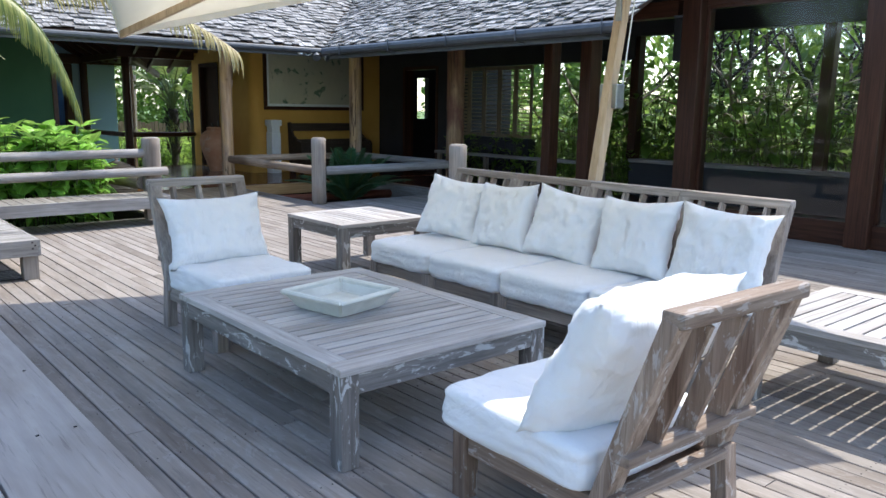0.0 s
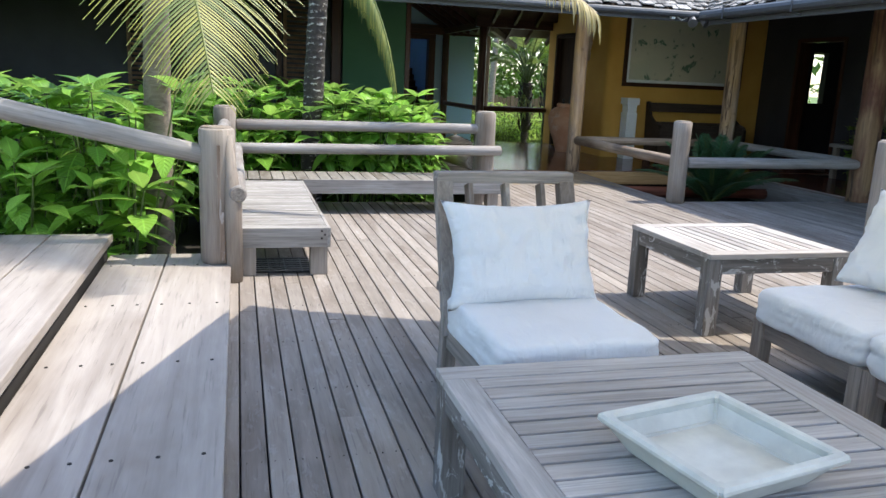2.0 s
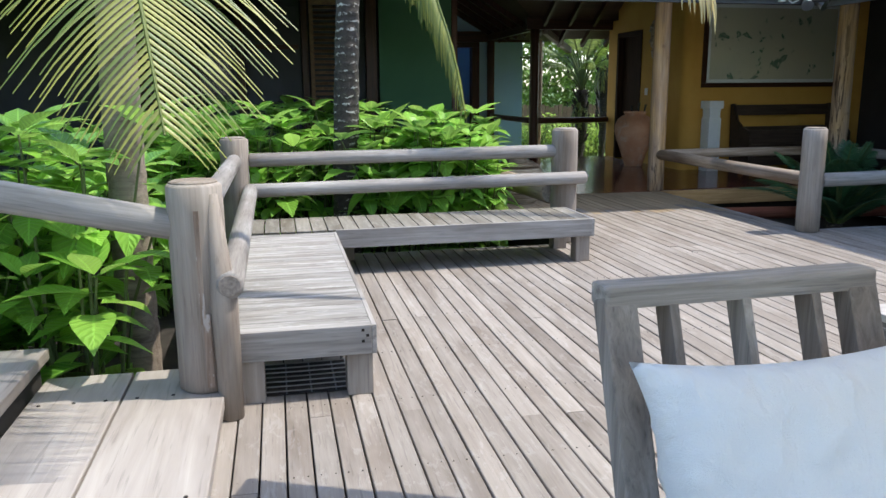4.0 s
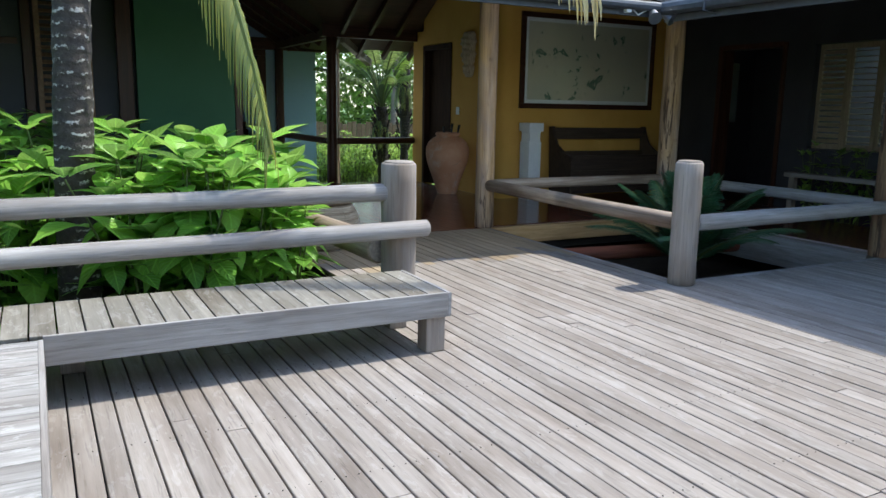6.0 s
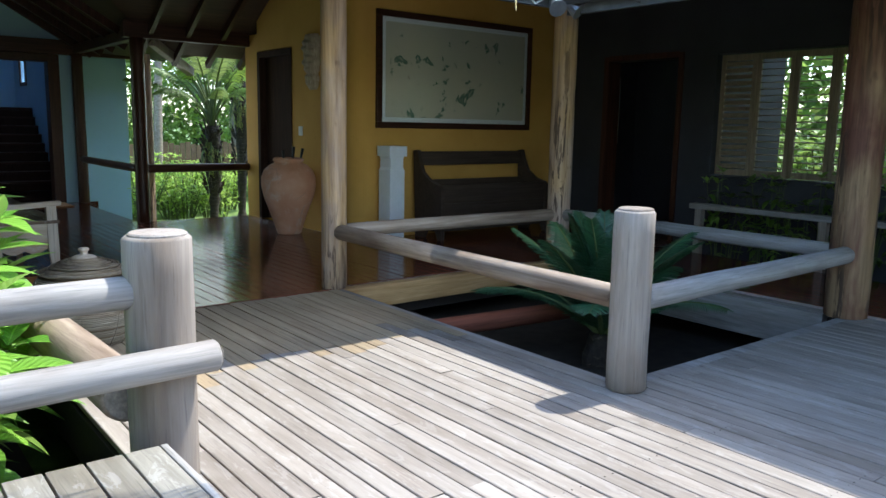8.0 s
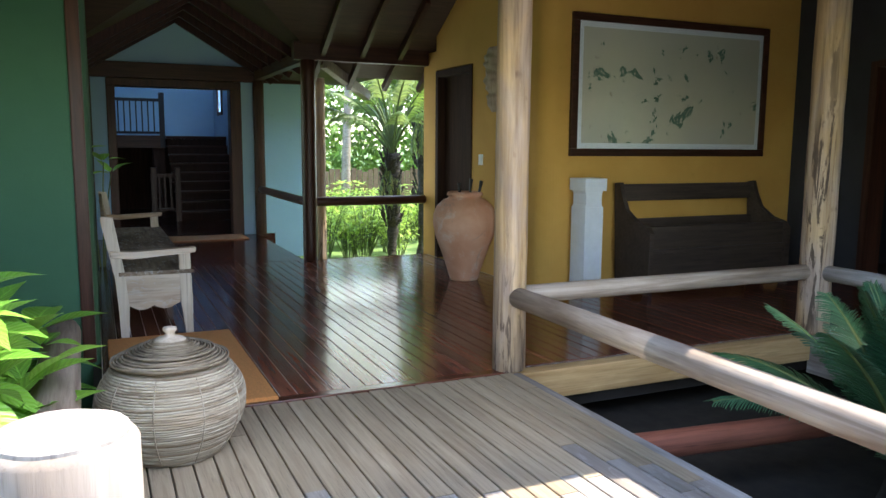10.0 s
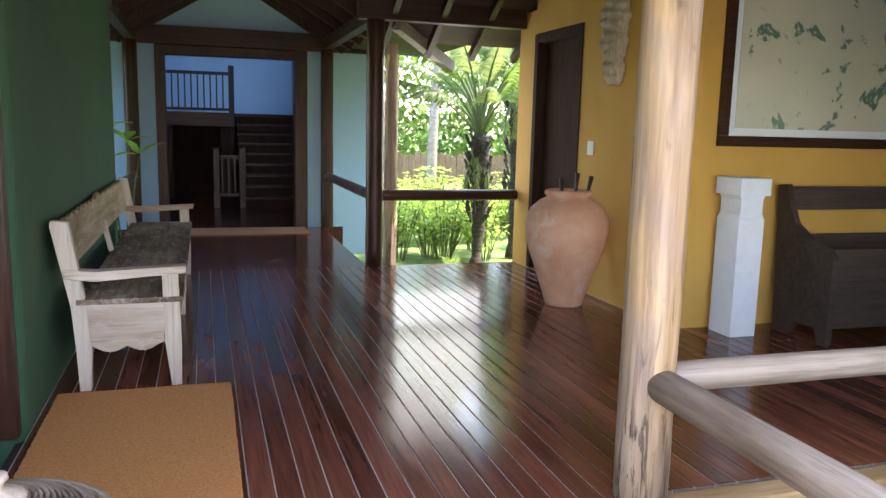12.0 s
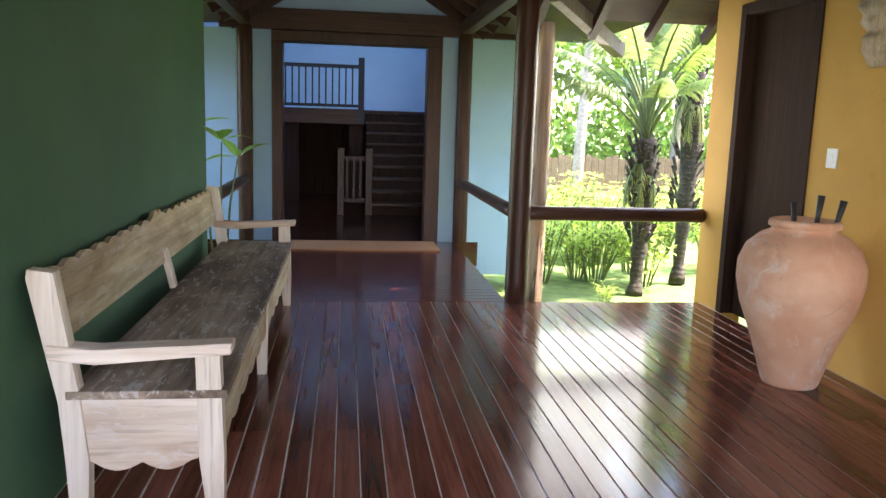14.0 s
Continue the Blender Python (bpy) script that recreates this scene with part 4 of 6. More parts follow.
# ---- deck benches ----


def slat_bench(name, label, x0, x1, y0, y1, z, across, fascias, legs):
    t = thing(name, label, "bench", pose(x0, y0, 0), "deck benches")
    w, d = x1 - x0, y1 - y0
    first = None
    pitch = 0.112
    n = int((w if across == "Y" else d) / pitch)
    pitch = (w if across == "Y" else d) / n
    for k in range(n):
        m = pose(k * pitch, 0, 0) if across == "Y" else pose(0, k * pitch, 0)
        if first is None:
            bmx = box(bmesh.new(), 0.004, pitch - 0.004, 0.0, d, z - 0.028, z, 0.003) if across == "Y" else box(bmesh.new(), 0.0, w, 0.0015, pitch - 0.0015, z - 0.028, z, 0.002)
            first = part("slat", bmx, BENCH_TOP if across == "Y" else BENCH_PALE, t, at=m)
        else:
            o = new("slat", first.data)
            o.parent, o.matrix_basis = t, m
    for f in fascias:
        part("fascia", box(bmesh.new(), *f, bevel=0.004), GREY_X if f[1] - f[0] > f[3] - f[2] else GREY_Y, t)
    for lx, ly in legs:
        part("leg", box(bmesh.new(), lx, lx + 0.115, ly, ly + 0.115, 0.0, z - 0.13, 0.006), GREY_Z, t)
    return t


slat_bench("deck_bench", "low weathered slatted deck bench below the log rails", 0.93, 3.53, 8.98, 9.60, 0.335, "Y",
           [(0.62, 2.6, -0.022, 0.0, 0.20, 0.337), (2.6, 2.622, -0.022, 0.62, 0.20, 0.337)], [(2.48, 0.0), (2.48, 0.5), (0.68, 0.45)])
bL = slat_bench("deck_bench", "low weathered deck bench with close boards", 0.93, 1.53, 6.66, 8.95, 0.325, "X",
                [(0, 0.6, -0.022, 0.0, 0.195, 0.327), (0.6, 0.622, -0.022, 2.29, 0.195, 0.327)], [(0.49, 0.0), (0.02, 0.0), (0.49, 2.1)])
part("bolt", boxes((0.555, 0.568, -0.026, -0.02, 0.30, 0.312), (0.575, 0.588, -0.026, -0.02, 0.275, 0.287), (0.555, 0.568, -0.026, -0.02, 0.25, 0.262)), SUB, bL, "dark bolt heads")
tr = thing("drain_grate", "near-black plate painted as a shaded recess, with thin pale wires, under the bench", "grate", pose(0.98, 6.72, 0.004))
# flat near-black plate paints the dark of a recess below the wires
part("tray", box(bmesh.new(), 0.0, 0.46, 0.0, 0.40, 0.0, 0.004), SUB, tr)
for k in range(7):
    bm = bmesh.new()
    tube(bm, [(0.0, 0.02 + k * 0.06, 0.012), (0.23, 0.024 + k * 0.06, 0.009), (0.46, 0.02 + k * 0.06, 0.012)], 0.0035, 6)
    part("wire", bm, GREY_X, tr)
for k in range(4):
    part("cross_bar", box(bmesh.new(), 0.06 + k * 0.11, 0.067 + k * 0.11, 0.0, 0.40, 0.0042, 0.0075), GUTTER, tr)

# ---- lounge furniture ----


def slat_table(name, label, x0, x1, y0, y1, z, across, n, leg=0.085, apron=0.085, mat_border=0.10):
    t = thing(name, label, "table", pose(x0, y0, 0))
    w, d = x1 - x0, y1 - y0
    b = mat_border
    for r_, m_ in (((0, w, 0, b), TEAK_X), ((0, w, d - b, d), TEAK_X), ((0, b, b + 0.002, d - b - 0.002), TEAK_Y), ((w - b, w, b + 0.002, d - b - 0.002), TEAK_Y)):
        part("border", box(bmesh.new(), *r_, z - 0.03, z, 0.004), m_, t)
    first = None
    span = (d if across == "X" else w) - 2 * b
    pitch = span / n
    for k in range(n):
        m = pose(0, b + k * pitch, 0) if across == "X" else pose(b + k * pitch, 0, 0)
        if first is None:
            bmx = box(bmesh.new(), b + 0.002, w - b - 0.002, 0.006, pitch - 0.006, z - 0.027, z - 0.002, 0.003) if across == "X" else box(bmesh.new(), 0.006, pitch - 0.006, b + 0.002, d - b - 0.002, z - 0.027, z - 0.002, 0.003)
            first = part("slat", bmx, TEAK_X if across == "X" else TEAK_Y, t, at=m)
        else:
            o = new("slat", first.data)
            o.parent, o.matrix_basis = t, m
    for r_, m_ in (((leg, w - leg, 0.012, 0.037), TEAK_X), ((leg, w - leg, d - 0.037, d - 0.012), TEAK_X), ((0.012, 0.037, leg, d - leg), TEAK_Y), ((w - 0.037, w - 0.012, leg, d - leg), TEAK_Y)):
        part("apron", box(bmesh.new(), *r_, z - 0.031 - apron, z - 0.031, 0.003), FLAKE_X if m_ is TEAK_X else FLAKE_Y, t)
    for lx in (0.004, w - leg - 0.004):
        for ly in (0.004, d - leg - 0.004):
            part("leg", box(bmesh.new(), lx, lx + leg, ly, ly + leg, 0.0, z - 0.031, 0.006), FLAKE_Z, t)
    return t


slat_table("coffee_table", "large low weathered teak table with a slatted top", 1.57, 2.72, 2.28, 3.84, 0.42, "X", 17)
slat_table("side_table", "square weathered teak side table with a slatted top", 3.42, 4.32, 5.12, 6.0, 0.465, "Y", 10)
slat_table("side_table", "square weathered teak side table with a slatted top", 3.56, 4.55, 0.80, 1.75, 0.43, "X", 9)

# ceramic tray
tray = thing("tray", "pale square ceramic dish with sloping sides on the coffee table", "tray", pose(2.09, 3.08, 0.42, 0, 0, 12))
bm = bmesh.new()


def ring4(s, z):
    return [bm.verts.new((sx * s, sy * s, z)) for sx, sy in ((-1, -1), (1, -1), (1, 1), (-1, 1))]


rs = [ring4(0.145, 0.0), ring4(0.198, 0.076), ring4(0.182, 0.076), ring4(0.155, 0.03)]
bm.faces.new(rs[0])
for a, b in zip(rs, rs[1:]):
    for k in range(4):
        bm.faces.new((a[k], a[(k + 1) % 4], b[(k + 1) % 4], b[k]))
bm.faces.new(rs[3])
bmesh.ops.bevel(bm, geom=bm.edges[:], offset=0.006, segments=2, affect="EDGES")
part("dish", bm, CERAMIC, tray)
bm = bmesh.new()
rs = [ring4(0.200, 0.070), ring4(0.211, 0.080), ring4(0.211, 0.090), ring4(0.204, 0.096), ring4(0.186, 0.096), ring4(0.179, 0.088), ring4(0.182, 0.070)]
for a, b in zip(rs, rs[1:] + rs[:1]):
    for k in range(4):
        bm.faces.new((a[k], a[(k + 1) % 4], b[(k + 1) % 4], b[k]))
bmesh.ops.bevel(bm, geom=[e for e in bm.edges if abs(e.verts[0].co.z - e.verts[1].co.z) > 0.002], offset=0.008, segments=3, affect="EDGES")
part("rim", bm, CERAMIC, tray, "thick rounded rim")


def seat_cushion(w, d, h, seed):
    """A soft box: rounded edges, puffed top, uneven seams."""
    bm = bmesh.new()
    bmesh.ops.create_cube(bm, size=2.0)
    bmesh.ops.subdivide_edges(bm, edges=bm.edges[:], cuts=17, use_grid_fill=True)
    for v in bm.verts:
        p = v.co.copy()
        q = Vector((abs(p.x), abs(p.y), abs(p.z)))
        n4 = (q.x ** 14 + q.y ** 14 + q.z ** 7) ** (1 / 11.0)
        p = p / max(n4, 1e-4) if n4 > 1 else p
        puff = 1 + 0.035 * (1 - p.x * p.x) * (1 - p.y * p.y)
        wob = 0.05 * noise.noise(Vector((p.x * 1.7 + seed * 3.1, p.y * 1.7, p.z)))
        v.co = Vector((p.x * w / 2 * (1 + wob * 0.3), p.y * d / 2 * (1 + wob * 0.4), p.z * h / 2 * (puff + wob)))
        wr = noise.noise(Vector((v.co.x * 9 + seed, v.co.y * 9, v.co.z * 14)))
        v.co += p.normalized() * wr * 0.008
        if abs(p.z) < 0.8:
            v.co += Vector((p.x, p.y, 0)) * 0.006 * noise.noise(Vector((v.co.x * 5 + v.co.y * 5, seed * 2.7, v.co.z * 38)))
    return bm


def pillow(w, h, d, seed, pinch=0.13):
    """A stuffed cushion standing in x-z, thick in y, with pointed corners and creases."""
    bm = bmesh.new()
    n = 30
    front, back = {}, {}
    for i in range(n + 1):
        for j in range(n + 1):
            u, v = i / n * 2 - 1, j / n * 2 - 1
            thick = (max(0, 1 - abs(u) ** 3.2) * max(0, 1 - abs(v) ** 3.2)) ** 0.55
            edge = 1 - pinch * (1 - u * u) * abs(v) ** 3
            edgx = 1 - pinch * (1 - v * v) * abs(u) ** 3
            x, z = u * w / 2 * edgx, v * h / 2 * edge
            cr = 0.02 * noise.noise(Vector((u * 2.4 + seed * 5.3, v * 2.4, 0.5))) + 0.014 * noise.noise(Vector((u * 6 + seed, v * 4, 2.0))) + 0.008 * (1 - abs(noise.noise(Vector((u * 5 + v * 3 + seed * 1.9, v * 2.2 - u * 2, 7.0)))) * 3)
            gather = 0.016 * noise.noise(Vector((u * 11 + seed, 3.0, v * 1.3))) * abs(v) ** 2.5 + 0.012 * noise.noise(Vector((u * 1.3, v * 11 + seed, 5.0))) * abs(u) ** 3
            f = bm.verts.new((x, -d / 2 * thick - (cr + gather) * (thick > 0.02), z))
            front[i, j] = f
            if i in (0, n) or j in (0, n):
                back[i, j] = f
            else:
                back[i, j] = bm.verts.new((x, d / 2 * thick + cr + gather, z))
    for i in range(n):
        for j in range(n):
            bm.faces.new((front[i, j], front[i + 1, j], front[i + 1, j + 1], front[i, j + 1]))
            bm.faces.new((back[i, j + 1], back[i + 1, j + 1], back[i + 1, j], back[i, j]))
    return bm


def lounge_seat(name, label, at, w=0.66, d=0.86, slats=3, slat_w=0.062, category="chair", group="", tones=None):
    """A low chair frame facing local -y, its back reclined towards +y."""
    t = thing(name, label, category, at, group)
    tx, ty, tz = tones or (SEAT_X, SEAT_Y, SEAT_Z)
    for sx in (-1, 1):
        x = sx * (w / 2 - 0.035)
        part("front_leg", box(bmesh.new(), x - 0.034, x + 0.034, -d / 2, -d / 2 + 0.068, 0, 0.27, 0.005), tz, t)
        part("back_post", bar(bmesh.new(), (x, d / 2 - 0.20, 0.24), (x, d / 2 + 0.03, 0.90), 0.055, 0.075, 0.006), tz, t)
        part("rear_leg", bar(bmesh.new(), (x, d / 2 - 0.13, 0.0), (x, d / 2 - 0.16, 0.30), 0.06, 0.068, 0.005), tz, t)
        part("side_rail", box(bmesh.new(), x - 0.02, x + 0.02, -d / 2 + 0.07, d / 2 - 0.19, 0.185, 0.268, 0.004), ty, t)
    part("front_rail", box(bmesh.new(), -w / 2 + 0.072, w / 2 - 0.072, -d / 2 + 0.012, -d / 2 + 0.05, 0.185, 0.268, 0.004), tx, t)
    part("seat_board", box(bmesh.new(), -w / 2 + 0.06, w / 2 - 0.06, -d / 2 + 0.06, d / 2 - 0.2, 0.225, 0.245), tx, t)
    part("top_rail", bar(bmesh.new(), (-w / 2, d / 2 + 0.035, 0.905), (w / 2, d / 2 + 0.035, 0.905), 0.075, 0.05, 0.01), tx, t)
    part("mid_rail", bar(bmesh.new(), (-w / 2 - 0.005, d / 2 - 0.105, 0.44), (w / 2 + 0.005, d / 2 - 0.105, 0.44), 0.07, 0.035, 0.006), tx, t)
    part("lower_rail", bar(bmesh.new(), (-w / 2 + 0.062, d / 2 - 0.15, 0.28), (w / 2 - 0.062, d / 2 - 0.15, 0.28), 0.06, 0.03, 0.005), tx, t)
    for k in range(slats):
        x = -w / 2 + 0.07 + (k + 0.5) * (w - 0.14) / slats
        part("back_slat", bar(bmesh.new(), (x, d / 2 - 0.14, 0.40), (x, d / 2 + 0.028, 0.875), slat_w, 0.022, 0.003), tz, t)
    return t


def lounge_cushions(at, w, seeds, pillows, d=0.86, tone=CUSHION, tall=0.48, thick=0.21, push=0.0):
    c = tagged(part("seat_cushion", seat_cushion(w - 0.005, d - 0.15, 0.17, seeds), tone, None, "white cotton seat cushion on the teak frame", at @ pose(0, -0.10 - push, 0.343), True), category="cushion", group="seat cushions")
    for k, (x, tilt, turn, s, z) in enumerate(pillows):
        tagged(part("pillow", pillow(0.62 * s, tall, thick, seeds * 7 + k), tone, None, "plump white cotton pillow leaning on the seat back", at @ pose(x, d / 2 - 0.245 - push * 1.4, z, -tilt, 0, turn), True), category="pillow", group="white pillows")
    return c


far = pose(2.15, 4.42, 0, 0, 0, 2)
lounge_seat("lounge_chair", "weathered teak lounge chair with a slatted back", far)
lounge_cushions(far, 0.66, 1, [(-0.01, 20, 0, 1.13, 0.612)], tall=0.47)
near = pose(2.12, 1.46, 0, 0, 0, 178) @ Matrix.Diagonal((1, 1, 0.955, 1))
lounge_seat("lounge_chair", "weathered teak lounge chair with a brown slatted back", near, tones=(BROWN_X, BROWN_Y, BROWN_Z))
lounge_cushions(near, 0.70, 2, [(0.02, 33, 0, 1.2, 0.665)], tall=0.60, thick=0.27, push=0.05)
sofa_at = [pose(3.79, 4.29 - k * 0.69, 0, 0, 0, -90) for k in range(4)]
for k, m in enumerate(sofa_at):
    lounge_seat("sofa_module", "weathered teak sofa section in a row of four", m, w=0.69, group="sofa sections", category="sofa", slats=4, slat_w=0.05)
    lounge_cushions(m, 0.69, 10 + k, [])
for k in range(5):
    m = pose(3.79, 4.36 - k * 0.56, 0, 0, 0, -90)
    tagged(part("pillow", pillow(0.58, 0.50, 0.19, 40 + k), CUSHION, None, "plump white cotton pillow leaning on the sofa back", m @ pose(0, 0.175 - 0.02 * (k % 2), 0.645, -17 - 6 * (k == 0), (5, -3, 6, -2, 3)[k], (14, -3, 6, -2, 5)[k]), True), category="pillow", group="white pillows")

# ---- umbrella ----
u, v = Vector((0.94, -0.34, 0)), Vector((-0.34, -0.94, 0))
C1 = Vector((2.03, 5.92, 1.93))
LU, LV = 4.2, 3.7
u = u + Vector((0, 0, 0.21))
cs = [C1, C1 + u * LU, C1 + u * LU + v * LV, C1 + v * LV]
cen = C1 + u * LU / 2 + v * LV / 2 + Vector((0, 0, 0.5))
umb = thing("cantilever_umbrella", "large cream canvas umbrella on a leaning pale wooden mast", "umbrella", pose(4.52, 3.58, 0))
off = Vector((4.52, 3.58, 0))
bm = bmesh.new()

n = 12
for k in range(4):
    a, b = cs[k], cs[(k + 1) % 4]
    prev = None
    for i in range(n + 1):
        p = a.lerp(b, i / n)
        sagz = -0.05 * math.sin(math.pi * i / n) * -1
        row = []
        for j in range(9):
            q = p.lerp(cen, j / 8) + Vector((0, 0, 0.05 * math.sin(math.pi * j / 8) * math.sin(math.pi * i / n) * -1 + sagz * (1 - j / 8)))
            row.append(bm.verts.new(q - off))
        if prev:
            for j in range(8):
                bm.faces.new((prev[j], row[j], row[j + 1], prev[j + 1]))
        prev = row
bmesh.ops.remove_doubles(bm, verts=bm.verts[:], dist=0.002)
bmesh.ops.solidify(bm, geom=bm.faces[:], thickness=0.004)
can = part("canopy", bm, CANVAS, umb, smooth=True)
bm = bmesh.new()
for k in range(4):
    a, b = cs[k], cs[(k + 1) % 4]
    for i in range(n):
        p, q = a.lerp(b, i / n), a.lerp(b, (i + 1) / n)
        z0, z1 = 0.05 * math.sin(math.pi * i / n), 0.05 * math.sin(math.pi * (i + 1) / n)
        f = [bm.verts.new(x - off) for x in (p + Vector((0, 0, z0)), q + Vector((0, 0, z1)), q + Vector((0, 0, z1 - 0.05)), p + Vector((0, 0, z0 - 0.05)))]
        bm.faces.new(f)
bmesh.ops.solidify(bm, geom=bm.faces[:], thickness=0.004)
part("valance", bm, CANVAS, can)
for k in range(4):
    part("rib", bar(bmesh.new(), cs[k] + Vector((0, 0, -0.03)) - off, cen + Vector((0, 0, -0.07)) - off, 0.03, 0.05, 0.004), MAST, umb)
    mid = cs[k].lerp(cs[(k + 1) % 4], 0.5) + Vector((0, 0, 0.02))
    part("rib", bar(bmesh.new(), mid - off, cen + Vector((0, 0, -0.07)) - off, 0.03, 0.05, 0.004), MAST, umb)
    part("strut", bar(bmesh.new(), cs[k].lerp(cen, 0.45) + Vector((0, 0, -0.06)) - off, cen + Vector((0, 0, -0.62)) - off, 0.025, 0.035, 0.003), MAST, umb)
bm = bmesh.new()
lathe(bm, [(0.03, -0.72), (0.075, -0.70), (0.09, -0.55), (0.07, -0.5), (0.03, -0.48), (0.03, 0.0), (0.05, 0.02)], 16)
part("hub", bm, MAST, umb, at=Matrix.Translation(cen - off))
bm = bmesh.new()
bar(bm, (0.02, 0.02, 0.0), (0.62, 0.02, 3.35), 0.085, 0.075, 0.012)
part("mast", bm, MAST, umb)
part("arm", bar(bmesh.new(), (0.60, 0.02, 3.25), cen + Vector((0, 0, 0.12)) - off, 0.09, 0.1, 0.01), MAST, umb)
part("base_plate", boxes((-0.3, 0.34, -0.3, 0.34, 0.0, 0.03), (-0.09, 0.14, -0.09, 0.13, 0.03, 0.14), bevel=0.008), METAL, umb)
part("winch", boxes((0.28, 0.38, -0.06, 0.10, 1.42, 1.60), bevel=0.01), METAL, umb, "small grey winch box")
part("rope", bar(bmesh.new(), (0.36, -0.05, 1.6), (0.60, -0.04, 3.1), 0.008, 0.008), WHITE, umb)
part("bracket", bar(bmesh.new(), (0.30, -0.03, 2.05), (0.27, -0.04, 2.6), 0.03, 0.04, 0.004), METAL, umb)
copy_thing(umb, pose(15.6, 3.4, -0.1, 0, 0, 25))

# ---- foyer: things against the walls ----
dy = thing("door_2", "dark timber door set deep in the ochre wall", "door", kind="structure")
part("frame", boxes((YX - 0.012, YX + 0.17, 16.622, 16.70, 0, 2.35), (YX - 0.012, YX + 0.17, 17.58, 17.658, 0, 2.35), (YX - 0.012, YX + 0.17, 16.70, 17.58, 2.27, 2.35), bevel=0.004), DOOR_DARK, dy)
part("leaf", box(bmesh.new(), YX + 0.09, YX + 0.13, 16.70, 17.58, 0.0, 2.27, 0.004), DOOR_DARK, dy)

jar = thing("terracotta_jar", "tall worn terracotta jar holding walking sticks", "jar", pose(7.24, 15.95, 0))
bm = bmesh.new()
prof = [(0.165, 0.0), (0.175, 0.015), (0.21, 0.12), (0.28, 0.30), (0.35, 0.46), (0.383, 0.60), (0.38, 0.70), (0.34, 0.79), (0.26, 0.855), (0.20, 0.88), (0.19, 0.90), (0.21, 0.915), (0.212, 0.93), (0.195, 0.94), (0.175, 0.93), (0.17, 0.88), (0.25, 0.80), (0.3, 0.6), (0.1, 0.1)]
prof = [(r_ * 0.88, z_) for r_, z_ in prof]
lathe(bm, prof, 40)
for vv in bm.verts:
    k = noise.noise(vv.co * 3.0) * 0.008
    vv.co.x *= 1 + k
    vv.co.y *= 1 + k
part("body", bm, TERRACOTTA, jar, smooth=True)
bm = bmesh.new()
lathe(bm, [(0.170, 0.898), (0.189, 0.903), (0.1905, 0.925), (0.182, 0.938), (0.166, 0.944), (0.154, 0.935), (0.152, 0.9)], 40)
part("rim", bm, TERRACOTTA, jar, smooth=True)
for k, (x, y, h) in enumerate([(-0.03, 0.06, 1.03), (0.05, -0.03, 1.08), (0.12, -0.10, 1.06)]):
    st = bmesh.new()
    tube(st, [(x * 0.4, y * 0.4, 0.3), (x, y, h - 0.12), (x * 1.15, y * 1.15, h)], [0.012, 0.013, 0.02], 8)
    tagged(part("walking_stick", st, BLACK, None, "dark stick standing in the terracotta jar", pose(7.24, 15.95, 0), True), category="stick", group="sticks in the jar")

mk = bmesh.new()
sec = [(0.0, 0.05, 0.03), (0.06, 0.085, 0.06), (0.16, 0.09, 0.075), (0.2, 0.075, 0.06), (0.26, 0.10, 0.085), (0.36, 0.115, 0.10), (0.42, 0.095, 0.08), (0.5, 0.12, 0.10), (0.6, 0.11, 0.09), (0.68, 0.08, 0.06)]
rings = []
for i in range(46):
    z = 0.68 * i / 45
    j = max(k for k in range(len(sec) - 1) if sec[k][0] <= z)
    q = (z - sec[j][0]) / (sec[j + 1][0] - sec[j][0])
    w = (sec[j][1] + (sec[j + 1][1] - sec[j][1]) * q) * 1.7 * (1 + 0.06 * math.sin(z * 62))
    d = (sec[j][2] + (sec[j + 1][2] - sec[j][2]) * q) * 1.15
    row = []
    for k in range(17):
        a = math.pi * k / 16
        cut = 1 + 0.16 * math.sin(a * 6 + 1.2) * math.sin(z * 46) + 0.12 * math.sin(z * 75 + a * 2) + 0.10 * noise.noise(Vector((a * 3, z * 22, 1.0)))
        row.append(mk.verts.new((-d * math.sin(a) * cut, w * math.cos(a), z)))
    rings.append(row)
for r0, r1 in zip(rings, rings[1:]):
    for k in range(16):
        mk.faces.new((r0[k], r0[k + 1], r1[k + 1], r1[k]))
    mk.faces.new((r0[16], r0[0], r1[0], r1[16]))
mk.faces.new(rings[0])
mk.faces.new(rings[-1])
tagged(part("wall_carving", mk, MASK_WOOD, None, "pale carved wooden ornament hung on the ochre wall", pose(YX - 0.004, 16.03, 1.79), True), category="carving")
sw = thing("light_switch", "small white switch plate on the ochre wall", "switch", pose(YX, 16.38, 1.21))
part("plate", box(bmesh.new(), -0.012, -0.002, -0.05, 0.05, 0, 0.12, 0.003), WHITE, sw)
part("rocker", box(bmesh.new(), -0.017, -0.012, -0.018, 0.018, 0.03, 0.09, 0.002), WHITE, sw)

# white pedestal with a moulded neck
ped = thing("pedestal", "white painted wooden pedestal with a moulded neck", "pedestal", pose(7.94, 14.72, 0))
part("shaft", box(bmesh.new(), 0.0, 0.21, 0.02, 0.26, 0.0, 0.84, 0.004), WHITE, ped)
bm = bmesh.new()
outl = [(0.0, 0.84), (0.21, 0.84), (0.195, 0.87), (0.195, 0.97), (0.21, 1.0), (0.0, 1.0), (0.015, 0.97), (0.015, 0.87)]
extrude_outline(bm, outl, "Y", 0.03, 0.25)
part("neck", bm, WHITE, ped)
part("top", box(bmesh.new(), -0.02, 0.23, 0.0, 0.27, 1.0, 1.12, 0.004), WHITE, ped)

